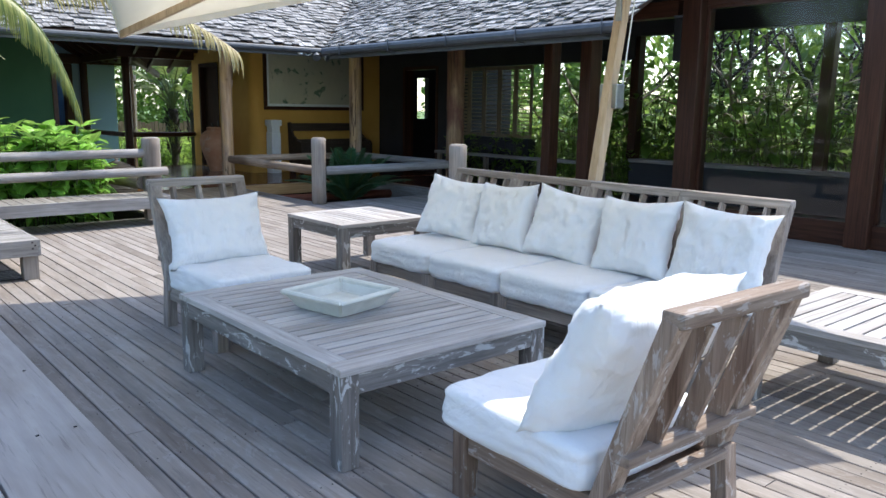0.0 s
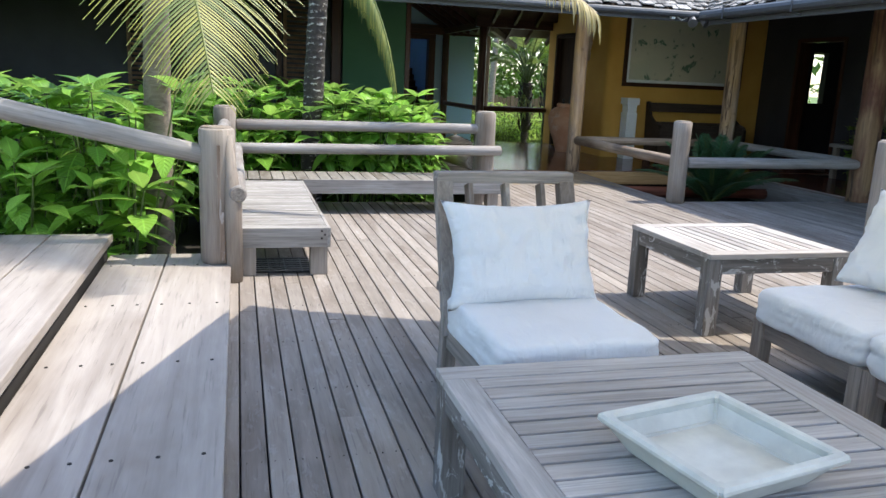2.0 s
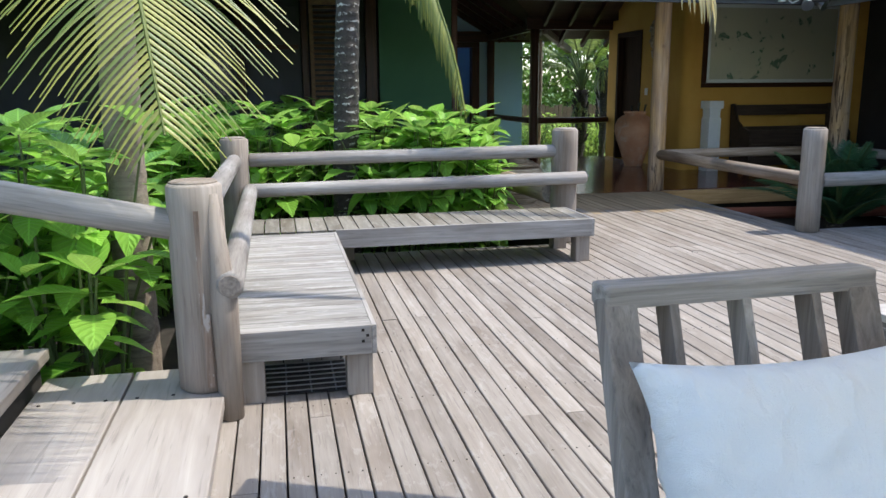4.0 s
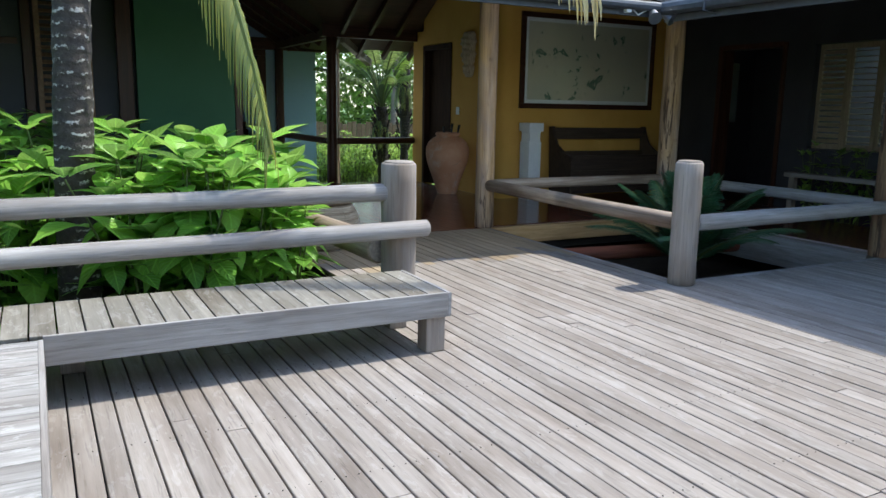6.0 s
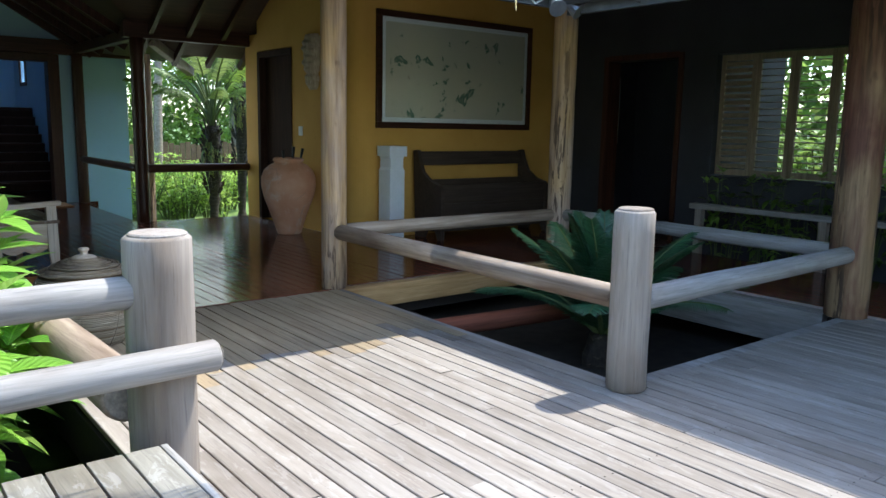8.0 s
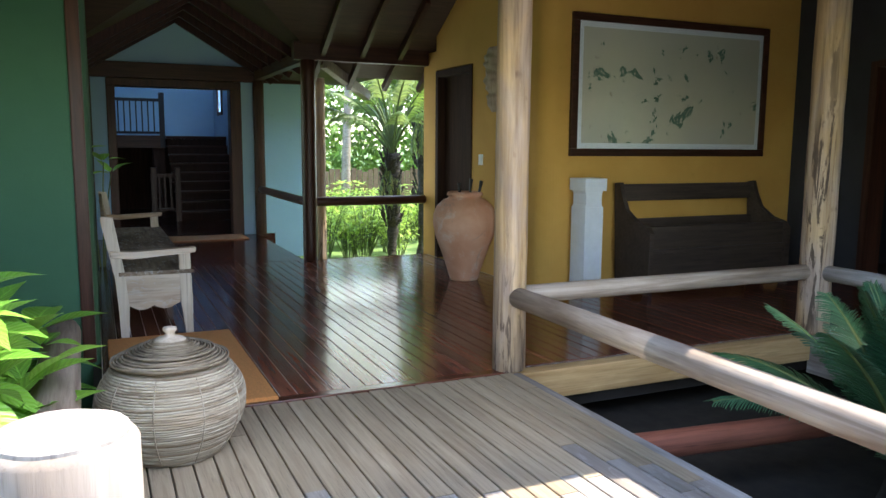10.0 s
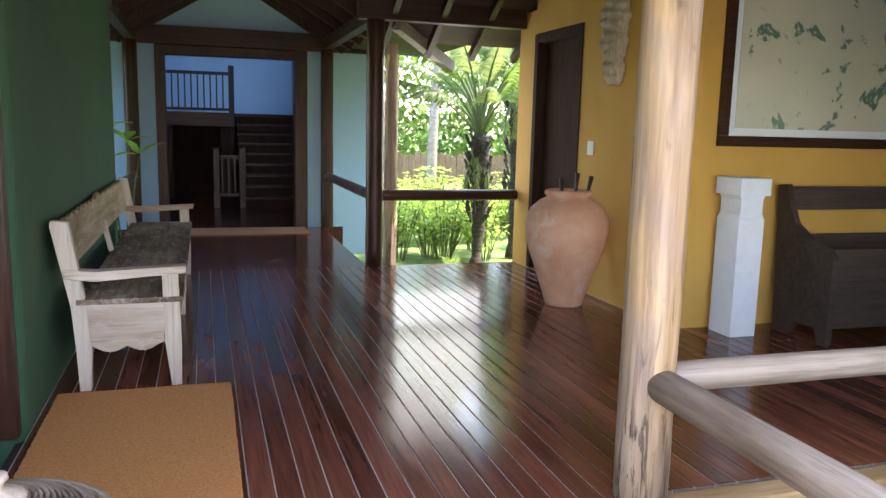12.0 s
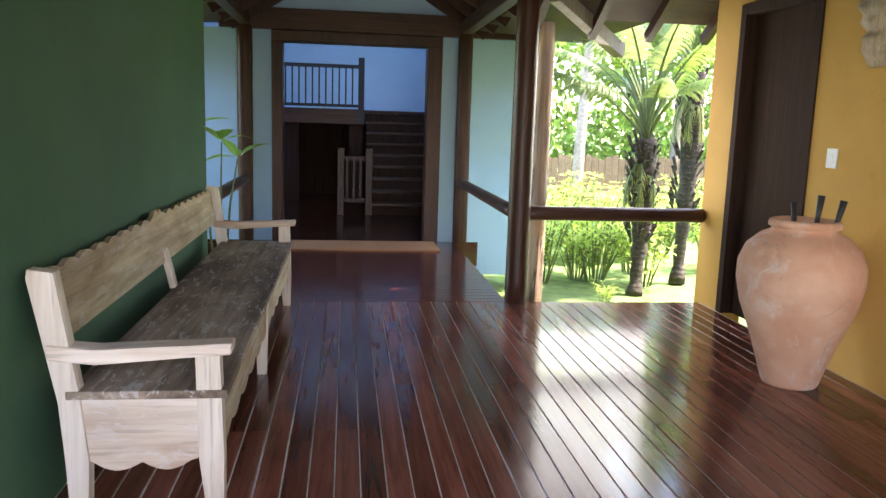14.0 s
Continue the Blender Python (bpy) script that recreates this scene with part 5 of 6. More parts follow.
# long dark settle under the picture
stl = thing("settle", "dark high-backed wooden settle below the picture", "bench", pose(8.45, 14.40, 0))
outl = [(0.0, 0.0), (0.07, 0.0), (0.12, 0.10), (0.30, 0.10), (0.36, 0.0), (0.52, 0.0), (0.58, 1.06), (0.50, 1.07), (0.46, 0.95), (0.38, 0.80), (0.22, 0.70), (0.05, 0.66), (0.0, 0.6)]
for x in (0.0, 1.78):
    bm = bmesh.new()
    extrude_outline(bm, outl, "X", x, x + 0.05)
    part("end_board", bm, SETTLE_WOOD, stl)
part("seat", box(bmesh.new(), 0.05, 1.78, 0.03, 0.50, 0.40, 0.44, 0.004), SETTLE_WOOD, stl)
part("front_board", box(bmesh.new(), 0.05, 1.78, 0.05, 0.08, 0.10, 0.66, 0.004), SETTLE_WOOD, stl)
part("back_board", box(bmesh.new(), 0.05, 1.78, 0.50, 0.53, 0.44, 0.70, 0.004), SETTLE_WOOD, stl)
part("top_rail", box(bmesh.new(), 0.05, 1.78, 0.52, 0.56, 0.88, 1.05, 0.006), SETTLE_WOOD, stl)

# framed map
pic = thing("framed_map", "large framed old map behind glass on the ochre wall", "picture", pose(7.93, YW - 0.045, 1.33))
PW, PH = 2.54, 1.38
for r_ in ((0, PW, 0, 0.075), (0, PW, PH - 0.075, PH), (0, 0.075, 0.075, PH - 0.075), (PW - 0.075, PW, 0.075, PH - 0.075)):
    part("frame", box(bmesh.new(), r_[0], r_[1], 0.0, 0.043, r_[2], r_[3], 0.006), DARK_WOOD_X, pic)
mm, nt, bs = material("old_map_paper")
vv = coords(nt, (1, 1, 1), False)
land = noise_tex(nt, vv, 3.4, 7, 0.66, 0.5)
base = ramp(nt, noise_tex(nt, vv, 1.3, 3), [(0.35, (0.52, 0.52, 0.44)), (0.65, (0.60, 0.57, 0.46))])
isle = ramp(nt, land, [(0.60, (0, 0, 0)), (0.61, (1, 1, 1)), (0.655, (0.9, 0.9, 0.9)), (0.68, (0.15, 0.15, 0.15))])
col = mix(nt, base, (0.10, 0.19, 0.14), isle)
spk = ramp(nt, noise_tex(nt, vv, 9, 4, 0.6), [(0.66, (0, 0, 0)), (0.68, (0.6, 0.6, 0.6))])
col = mix(nt, col, (0.30, 0.26, 0.2), spk)
nt.links.new(col, bs.inputs["Base Color"])
bs.inputs["Roughness"].default_value = 0.8
part("mount", box(bmesh.new(), 0.075, PW - 0.075, 0.022, 0.03, 0.075, PH - 0.075), WHITE, pic, "pale paper mount")
part("map", box(bmesh.new(), 0.13, PW - 0.13, 0.016, 0.02, 0.13, PH - 0.13), mm, pic, "old map with dark green islands")
pane("glass", [(0.075, 0.008, 0.075), (PW - 0.075, 0.008, 0.075), (PW - 0.075, 0.008, PH - 0.075), (0.075, 0.008, PH - 0.075)], PIC_GLASS, pic)

# whitewashed settee on the green wall
SX0, SX1, SY0, SY1 = 3.69, 4.30, 14.56, 17.86
se = thing("settee", "long whitewashed wooden settee with a scalloped back", "bench", pose(SX0, SY0, 0))
W, L = SX1 - SX0, SY1 - SY0


for y in (0.0, L - 0.06):
    bm = bmesh.new()
    extrude_outline(bm, [(0.10, 0.0), (0.155, 0.0), (0.165, 0.24), (0.14, 0.5), (0.08, 0.89), (0.0, 0.90), (-0.005, 0.87), (0.075, 0.45), (0.09, 0.24)], "Y", y, y + 0.06)
    part("rear_leg", bm, WHITEWASH_Z, se)
    bm = bmesh.new()
    extrude_outline(bm, [(W - 0.055, 0.0), (W - 0.005, 0.0), (W + 0.0, 0.25), (W - 0.01, 0.62), (W - 0.09, 0.62), (W - 0.085, 0.25)], "Y", y, y + 0.06)
    part("front_leg", bm, WHITEWASH_Z, se)
    bm = bmesh.new()
    pts = [(0.05, 0.60), (0.2, 0.585), (0.4, 0.60), (W + 0.03, 0.615), (W + 0.035, 0.655), (0.4, 0.645), (0.2, 0.635), (0.045, 0.65)]
    extrude_outline(bm, pts, "Y", y - 0.015, y + 0.075)
    bmesh.ops.bevel(bm, geom=bm.edges[:], offset=0.006, segments=1, affect="EDGES")
    part("arm", bm, WHITEWASH_X, se)
    bm = bmesh.new()
    sc = [(0.15, 0.24)] + [(0.15 + (W - 0.24) * k / 16, 0.25 - 0.035 * abs(math.sin(math.pi * k / 16 * 2)) - 0.02 * math.sin(math.pi * k / 16)) for k in range(1, 16)] + [(W - 0.09, 0.24), (W - 0.08, 0.458), (0.13, 0.458)]
    extrude_outline(bm, sc, "Y", y + 0.015, y + 0.045)
    part("end_apron", bm, WHITEWASH_X, se)
bm = bmesh.new()
extrude_outline(bm, [(W - 0.07, 0.0), (W - 0.02, 0.0), (W - 0.01, 0.458), (W - 0.08, 0.458)], "Y", L / 2 - 0.03, L / 2 + 0.03)
part("middle_leg", bm, WHITEWASH_Z, se)
bm = bmesh.new()
fr = [(0.06, 0.28)] + [(0.06 + (L - 0.12) * k / 72, 0.26 - 0.028 * abs(math.sin(math.pi * k / 72 * 12))) for k in range(1, 72)] + [(L - 0.06, 0.28), (L - 0.06, 0.458), (0.06, 0.458)]
extrude_outline(bm, fr, "X", W - 0.045, W - 0.02)
part("front_apron", bm, WHITEWASH_Y, se)
part("seat", box(bmesh.new(), 0.10, W + 0.015, -0.005, L + 0.005, 0.460, 0.490, 0.006), SEAT_WORN, se, "worn grey-brown seat board")
bm = bmesh.new()
top = []
for k in range(73):
    yy = 0.06 + (L - 0.12) * k / 72
    top.append((yy, 0.865 + 0.022 * abs(math.sin(math.pi * k / 72 * 18)) + (0.03 if abs(k - 36) < 2 else 0)))
extrude_outline(bm, [(0.06, 0.63), (L - 0.06, 0.63)] + top[::-1], "X", -0.0125, 0.0125)
bk = part("back_board", bm, WHITEWASH_Y, se, at=pose(0.058, 0, 0.0) @ pose(0, 0, 0.6, 0, -9, 0) @ pose(0, 0, -0.6))
part("back_stile", bar(bmesh.new(), (0.10, L / 2, 0.488), (0.052, L / 2, 0.70), 0.03, 0.07, 0.004), WHITEWASH_Z, se)

# coir mat
def doormat(label, x0, x1, y0, y1, h, seed, mat=COIR):
    """A thick coir pile with a ragged edge of loose fibres."""
    rnd = random.Random(seed)
    t = thing("doormat", label, "mat", pose(x0, y0, 0))
    w_, l_ = x1 - x0, y1 - y0
    part("mat_body", box(bmesh.new(), 0, w_, 0, l_, 0.002, h, 0.006), mat, t)
    bm = bmesh.new()
    for n_, f in ((int(w_ / 0.009), lambda q, d: ((q * w_, -d), (q * w_, l_ + d))), (int(l_ / 0.009), lambda q, d: ((-d, q * l_), (w_ + d, q * l_)))):
        for k in range(n_):
            for px, py in f((k + rnd.random()) / n_, 0.0):
                d = rnd.uniform(0.002, 0.010)
                box(bm, px - (d if w_ > px > 0 or px <= 0 else 0.001) * 0.6, px + d * 0.6, py - d * 0.6, py + d * 0.6, 0.002, h * rnd.uniform(0.4, 0.95))
    o = part("fringe", bm, mat, t, "ragged loose coir fibres")
    return t


doormat("large orange-brown coir doormat on the dark boards", 3.70, 4.545, 12.75, 14.48, 0.024, 1)
# hall mat takes the darkened coir in place of real shade
doormat("coir mat before the hall doorway, coloured darker for the dim there", 4.0, 5.75, 20.35, 21.0, 0.018, 2, DIM_COIR)

# wicker basket with lid
bk = thing("lidded_basket", "round grey wicker basket with a domed lid", "basket", pose(3.95, 12.23, 0))
rnd = random.Random(5)


def coil(bm, r, z, w, seed):
    n_ = 40
    for_ring = []
    for k in range(n_):
        a = 2 * math.pi * k / n_
        rr = r + 0.004 * noise.noise(Vector((math.cos(a) * 3 + seed, math.sin(a) * 3, z * 8)))
        zz = z + 0.004 * noise.noise(Vector((math.cos(a) * 2, math.sin(a) * 2 + seed, z * 5)))
        for_ring.append([bm.verts.new(((rr + w * dx) * math.cos(a), (rr + w * dx) * math.sin(a), zz + w * dz)) for dx, dz in ((-0.6, 0), (0.28, 0.7), (0.55, 0), (0.28, -0.7))])
    for k in range(n_):
        a, b = for_ring[k], for_ring[(k + 1) % n_]
        for i in range(4):
            bm.faces.new((a[i], b[i], b[(i + 1) % 4], a[(i + 1) % 4]))


def belly(q):
    """Radius of the basket at q of its height."""
    return 0.185 + 0.145 * math.sin(math.pi * (0.05 + 0.82 * q ** 1.12)) ** 0.75


for k in range(38):
    bm = bmesh.new()
    z = 0.010 + k * 0.0109
    q = k / 37
    coil(bm, belly(q) - 0.002, z, 0.0096, k * 1.7)
    part("coil", bm, WICKER, bk, smooth=True)
bm = bmesh.new()
lathe(bm, [(0.15, 0.005)] + [(belly(k / 12) - 0.002, 0.008 + 0.405 * k / 12) for k in range(13)] + [(0.22, 0.418)], 40)
part("body", bm, WICKER, bk, smooth=True)
coils = []
for k in range(19):
    bm = bmesh.new()
    q = k / 18
    coil(bm, 0.258 - 0.241 * q, 0.436 + 0.092 * math.sin(math.pi / 2 * q) ** 1.05 + (0.008 if k in (0, 1, 5) else 0), 0.0095, k * 2.3)
    coils.append(bm)
bm = bmesh.new()
lathe(bm, [(0.252, 0.432), (0.2, 0.458), (0.1, 0.508), (0.02, 0.526)], 32)
lid = part("lid", bm, WICKER_LID, bk, "browner domed lid with a raised edge", smooth=True)
for bm in coils:
    part("coil", bm, WICKER_LID, lid, smooth=True)
bm = bmesh.new()
lathe(bm, [(0.075, 0.524), (0.06, 0.536), (0.035, 0.543), (0.02, 0.55), (0.022, 0.562), (0.032, 0.572), (0.03, 0.584), (0.01, 0.59)], 18)
part("knob", bm, MASK_WOOD, lid, "pale turned knob", smooth=True)
for k in range(10):
    a = 2 * math.pi * k / 10
    bm = bmesh.new()
    tube(bm, [((belly(i / 10) + 0.0055) * math.cos(a), (belly(i / 10) + 0.0055) * math.sin(a), 0.01 + i * 0.040) for i in range(11)], 0.003, 6)
    part("stake", bm, WICKER, bk)

# twin floodlight under the valley
fl = thing("floodlight", "twin metal floodlight with loose leads at the eave corner", "lamp", pose(6.97, 11.2, 2.26))
part("bracket", bar(bmesh.new(), (0, 0, 0.0), (0.06, 0.02, 0.08), 0.05, 0.03), METAL, fl)
for sx in (-1, 1):
    bm = bmesh.new()
    tube(bm, [(sx * 0.05, 0.02, 0.02), (sx * 0.09, -0.04, -0.03), (sx * 0.11, -0.09, -0.07)], [0.03, 0.045, 0.065], 14)
    part("head", bm, METAL, fl)
    bm = bmesh.new()
    tube(bm, [(sx * 0.06, 0.03, 0.04), (sx * 0.2, 0.05, -0.03), (sx * 0.32, 0.03, 0.04)], 0.008, 6)
    part("lead", bm, WHITE, fl)
    bm = bmesh.new()
    box(bm, sx * 0.35 - 0.03, sx * 0.35 + 0.03, 0.0, 0.06, -0.02, 0.05, 0.006)
    part("junction_box", bm, WHITE, fl)

wl = thing("wall_lamp", "long dark metal lamp fixed to the wing post", "lamp", pose(8.62, 5.51, 2.02))
part("body", box(bmesh.new(), -0.045, 0.045, -0.055, 0.055, 0.0, 0.52, 0.015), BLACK, wl)
part("bracket", boxes((0.0, 0.06, -0.1, -0.0555, 0.36, 0.42), (0.0, 0.06, -0.1, -0.0555, 0.08, 0.14)), BLACK, wl)
part("cap", box(bmesh.new(), -0.052, 0.052, -0.062, 0.062, 0.5205, 0.545, 0.006), GUTTER, wl)

# ---- stair hall ----
stn = thing("staircase", "dark polished wooden staircase with a white-lit landing", "staircase", pose(5.05, 23.7, 0))
for k in range(9):
    y, z = k * 0.26, (k + 1) * 0.175
    part("tread", box(bmesh.new(), 0.0, 1.2, y - 0.02, y + 0.28, z - 0.035, z, 0.005), DARK_WOOD_X, stn)
    # risers coloured darker than the treads to paint the stair's shade
    part("riser", box(bmesh.new(), 0.0, 1.2, y + 0.01, y + 0.03, z - 0.175, z - 0.036), DOOR_DARK, stn)
for x, h in ((0.0, 1.0), (-0.42, 1.0)):
    part("newel", box(bmesh.new(), x - 0.05, x + 0.05, -0.12, -0.02, 0, h, 0.006), DARK_WOOD, stn)
for z0, z1 in ((0.82, 0.88), (0.2, 0.25)):
    part("handrail", box(bmesh.new(), -0.42, 0.0, -0.095, -0.045, z0, z1), DARK_WOOD_X, stn)
for k in range(3):
    part("baluster", box(bmesh.new(), -0.34 + k * 0.1, -0.31 + k * 0.1, -0.085, -0.055, 0.25, 0.82), DARK_WOOD, stn)
structure("landing", boxes((2.6, 6.3, 26.0, 27.8, 1.35, 1.6), (2.6, 4.98, 25.4, 26.0, 1.35, 1.6)), DARK_WOOD_X, "dark timber landing of the stair hall", category="landing")
# shade under the landing is put into this wall's dark colour
structure("wall_under_landing", boxes((2.6, 3.9, 25.45, 25.55, 0, 1.35), (4.75, 4.98, 25.45, 25.55, 0, 1.35), (2.6, 6.3, 27.0, 27.1, 0, 1.35)), DOOR_DARK, "wall below the landing, coloured dark for the shade there", category="wall")
lr = thing("landing_railing", "dark railing of the landing with thin balusters", "railing", pose(2.6, 25.42, 1.6))
part("top_rail", box(bmesh.new(), 0, 2.36, 0, 0.06, 0.68, 0.74, 0.004), BLACK, lr)
part("bottom_rail", box(bmesh.new(), 0, 2.36, 0, 0.06, 0.03, 0.08, 0.004), BLACK, lr)
part("newel", box(bmesh.new(), 2.30, 2.40, -0.02, 0.08, -0.25, 0.86, 0.004), BLACK, lr)
for k in range(20):
    part("baluster", box(bmesh.new(), 0.06 + k * 0.112, 0.085 + k * 0.112, 0.017, 0.043, 0.08, 0.68), BLACK, lr)
w3 = thing("window_3", "tall bright hall window with a pale frame", "window", kind="structure")
part("frame", boxes((6.27, 6.298, 26.38, 26.46, 2.08, 3.28), (6.27, 6.298, 26.96, 27.04, 2.08, 3.28), (6.27, 6.298, 26.46, 26.96, 2.08, 2.16), (6.27, 6.298, 26.46, 26.96, 3.2, 3.28)), DARK_WOOD, w3)

# ---- plants ----


def leaf_verts(L_, W_, bend, fold=0.25, n=8):
    """Outline rows of one pointed leaf along +y: (x, y, z) triples for left, middle, right."""
    rows = []
    for i in range(n + 1):
        s = i / n
        w = W_ * max(0.02, math.sin(math.pi * s ** 0.92)) ** (1.0 if s < 0.5 else 1.2)
        z = -bend * s * s
        rows.append(((-w, s * L_, z + fold * w), (0, s * L_, z), (w, s * L_, z + fold * w)))
    return rows


def add_leaf(vs, fs, m, rows):
    b = len(vs)
    for row in rows:
        for p in row:
            vs.append(m @ Vector(p))
    for i in range(len(rows) - 1):
        o = b + i * 3
        fs += [(o, o + 1, o + 4, o + 3), (o + 1, o + 2, o + 5, o + 4)]


def mesh_from(name, vs, fs, mat, smooth=True, leaf_rows=0):
    me = bpy.data.meshes.new(name)
    me.from_pydata([tuple(p) for p in vs], [], fs)
    me.materials.append(mat)
    if leaf_rows:
        # across (0 at the midrib) and along each leaf, for the veins
        at = me.attributes.new("leaf", "FLOAT_VECTOR", "POINT")
        for k, d in enumerate(at.data):
            row = (k // 3) % leaf_rows
            d.vector = (0.0 if k % 3 == 1 else 1.0, row / (leaf_rows - 1), 0.0)
    if smooth:
        for p in me.polygons:
            p.use_smooth = True
    return me


def shrub(seed, h, spread, stems, leaves, size, mat, label, category="shrub", base=0.12):
    """Stems rising and leaning out, each with whorls of broad leaves."""
    rnd = random.Random(seed)
    t = thing("shrub", label, category)
    vs, fs = [], []
    bm = bmesh.new()
    for s in range(stems):
        a = rnd.uniform(0, 2 * math.pi)
        lean = spread * rnd.uniform(0.1, 1.0)
        hh = h * rnd.uniform(0.55, 1.0)
        p0 = Vector((math.cos(a) * base, math.sin(a) * base, 0))
        p3 = Vector((math.cos(a) * lean, math.sin(a) * lean, hh))
        mid = p0.lerp(p3, 0.5) + Vector((0, 0, 0.12 * h))
        tube(bm, [p0, mid, p3], [0.012, 0.009, 0.005], 5, False)
        for k in range(leaves):
            whorl = k >= leaves - 5
            q = 1.0 if whorl else 0.25 + 0.70 * (k / max(1, leaves - 5)) ** 0.7
            p = p0.lerp(mid, q * 2) if q < 0.5 else mid.lerp(p3, q * 2 - 1)
            az = k * 2.4 + rnd.uniform(-0.4, 0.4)
            elev = rnd.uniform(15, 52) if whorl else rnd.uniform(-28, 22)
            sz = size * rnd.uniform(0.65, 1.15) * (1.0 if q < 0.95 else 0.8)
            m = Matrix.Translation(p) @ Matrix.Rotation(az, 4, "Z") @ Matrix.Rotation(radians(elev), 4, "X") @ Matrix.Translation((0, 0.03, 0))
            add_leaf(vs, fs, m, leaf_verts(sz, sz * 0.26, sz * rnd.uniform(0.15, 0.5)))
    part("stem", bm, STEM, t)
    o = new("foliage", mesh_from("foliage", vs, fs, mat, True, 9))
    o.parent = t
    return t


def frond(L_, droop, leaflets, width, seed, mat, dry=False, rise=0.6, name="frond", arc=None, limp=1.0, blade=0.016, bare=0.12):
    """A feather frond growing along +y from the origin, arching and hanging; returns (rachis bmesh, leaf mesh)."""
    rnd = random.Random(seed)
    pts = []
    p, ang = Vector((0, 0, 0)), rise
    n = 16
    for i in range(n + 1):
        pts.append(p.copy())
        p = p + Vector((0, math.cos(ang), math.sin(ang))) * (L_ / n)
        ang -= droop / n * (0.6 + 0.9 * i / n)
        ang = max(ang, -1.5)
    if arc:
        c_, e_ = Vector(arc[0]), Vector(arc[1])
        pts = [2 * (1 - i / n) * (i / n) * c_ + (i / n) ** 2 * e_ for i in range(n + 1)]
    bm = bmesh.new()
    tube(bm, pts, [0.022 * (1 - 0.9 * i / n) + 0.002 for i in range(n + 1)], 6)
    vs, fs = [], []
    for k in range(leaflets):
        s = bare + (1 - bare) * k / leaflets
        i = min(n - 1, int(s * n))
        q = pts[i].lerp(pts[i + 1], s * n - i)
        tan = (pts[i + 1] - pts[i]).normalized()
        across = tan.cross(Vector((0, 0, 1)))
        across = across.normalized() if arc else Vector((1, 0, 0))
        for side in (-1, 1):
            ll = width * math.sin(math.pi * (0.18 + 0.75 * s)) * rnd.uniform(0.8, 1.1)
            if dry:
                ll = width * rnd.uniform(0.6, 1.1)
            out = (across * side * 0.9 + tan * (0.55 + 0.4 * s)).normalized()
            hang = Vector((0, 0, -1))
            w = 0.0075 if arc else blade
            rows = []
            prev = q
            d = out
            for j in range(5):
                ww = w * (1 - (j / 4) ** 2) + 0.002
                sidev = tan * ww
                rows.append((prev - sidev, prev + Vector((0, 0, 0.004)), prev + sidev))
                d = (d + hang * limp * (0.28 + 0.25 * s + (0.25 if dry else 0)) * (j + 0.6) * 0.55).normalized()
                prev = prev + d * ll / 4
            b = len(vs)
            for r_ in rows:
                vs.extend(r_)
            for j in range(4):
                o = b + j * 3
                fs += [(o, o + 1, o + 4, o + 3), (o + 1, o + 2, o + 5, o + 4)]
    return bm, mesh_from(name, vs, fs, mat)


def palm(label, x, y, z0, top, lean, r, bark, fronds, arcs=()):
    """A trunk with rings, and fronds given as (azimuth, length, droop, rise, width, mat)."""
    t = thing("palm_tree", label, "palm", pose(x, y, 0))
    bm = bmesh.new()
    n = 44
    pts, rad = [], []
    for i in range(n + 1):
        s = i / n
        pts.append((lean[0] * s * s, lean[1] * s * s, z0 + (top - z0) * s))
        rad.append(r * (1.12 - 0.3 * s) * (1 + (0.05 if i % 2 else 0)))
    tube(bm, pts, rad, 16, True, 0.06, x)
    part("trunk", bm, bark, t, smooth=True)
    for k, (az, L_, droop, rise, width, mat_, nl) in enumerate(fronds):
        rb, lm = frond(L_, droop, nl, width, k * 13 + int(x * 10), mat_, mat_ is FROND_DRY, rise)
        f = part("frond", rb, STEM if mat_ is not FROND_DRY else MASK_WOOD, t, at=pose(lean[0], lean[1], top - 0.05, 0, 0, az - 90))
        o = new("leaf", lm)
        o.parent = f
    for k, (ctrl, tip, width, nl, limp) in enumerate(arcs):
        rb, lm = frond(1, 1, nl, width, 70 + k, FROND, name="frond", arc=(ctrl, tip), limp=limp)
        f = part("frond", rb, FROND, t, at=pose(lean[0], lean[1], top - 0.05))
        o = new("leaf", lm)
        o.parent = f
    return t


GZ = GROUND_Z
# planting bed behind the bench and along the facade
sh_a = [shrub(100 + k, 1.72, 0.6, 11, 12, 0.33, LEAF, "lush broad-leaved green shrub in the planting bed") for k in range(4)]
rnd = random.Random(3)
spots = []
for k in range(30):
    spots.append((rnd.uniform(-0.2, 3.15), rnd.uniform(10.25, 12.6)))
for k in range(16):
    spots.append((rnd.uniform(-1.9, 0.45), rnd.uniform(7.3, 10.2)))
for k in range(10):
    spots.append((rnd.uniform(-5.5, -1.2), rnd.uniform(7.2, 12.5)))
spots += [(3.0, 10.5), (2.7, 10.35), (3.05, 11.4), (2.3, 10.4), (1.4, 10.4), (0.9, 10.5), (3.1, 12.6), (2.6, 12.2)]
spots = [(x + (0.55 if x > 1.76 else -0.55), y) if abs(x - 1.76) < 0.45 and y < 10.75 else (x, y) for x, y in spots]
for k, (x, y) in enumerate(spots):
    src = sh_a[k % 4]
    s = rnd.uniform(0.78, 1.06)
    if x > 2.5:
        s *= 0.95
    m = Matrix.LocRotScale((x, y, GZ), Euler((0, 0, rnd.uniform(0, 6.28))), None)
    if k < 4:
        src.matrix_basis = m
    else:
        c = copy_thing(src, m)
        c.scale = (s, s, s)
    tagged(src, group="bed shrubs")
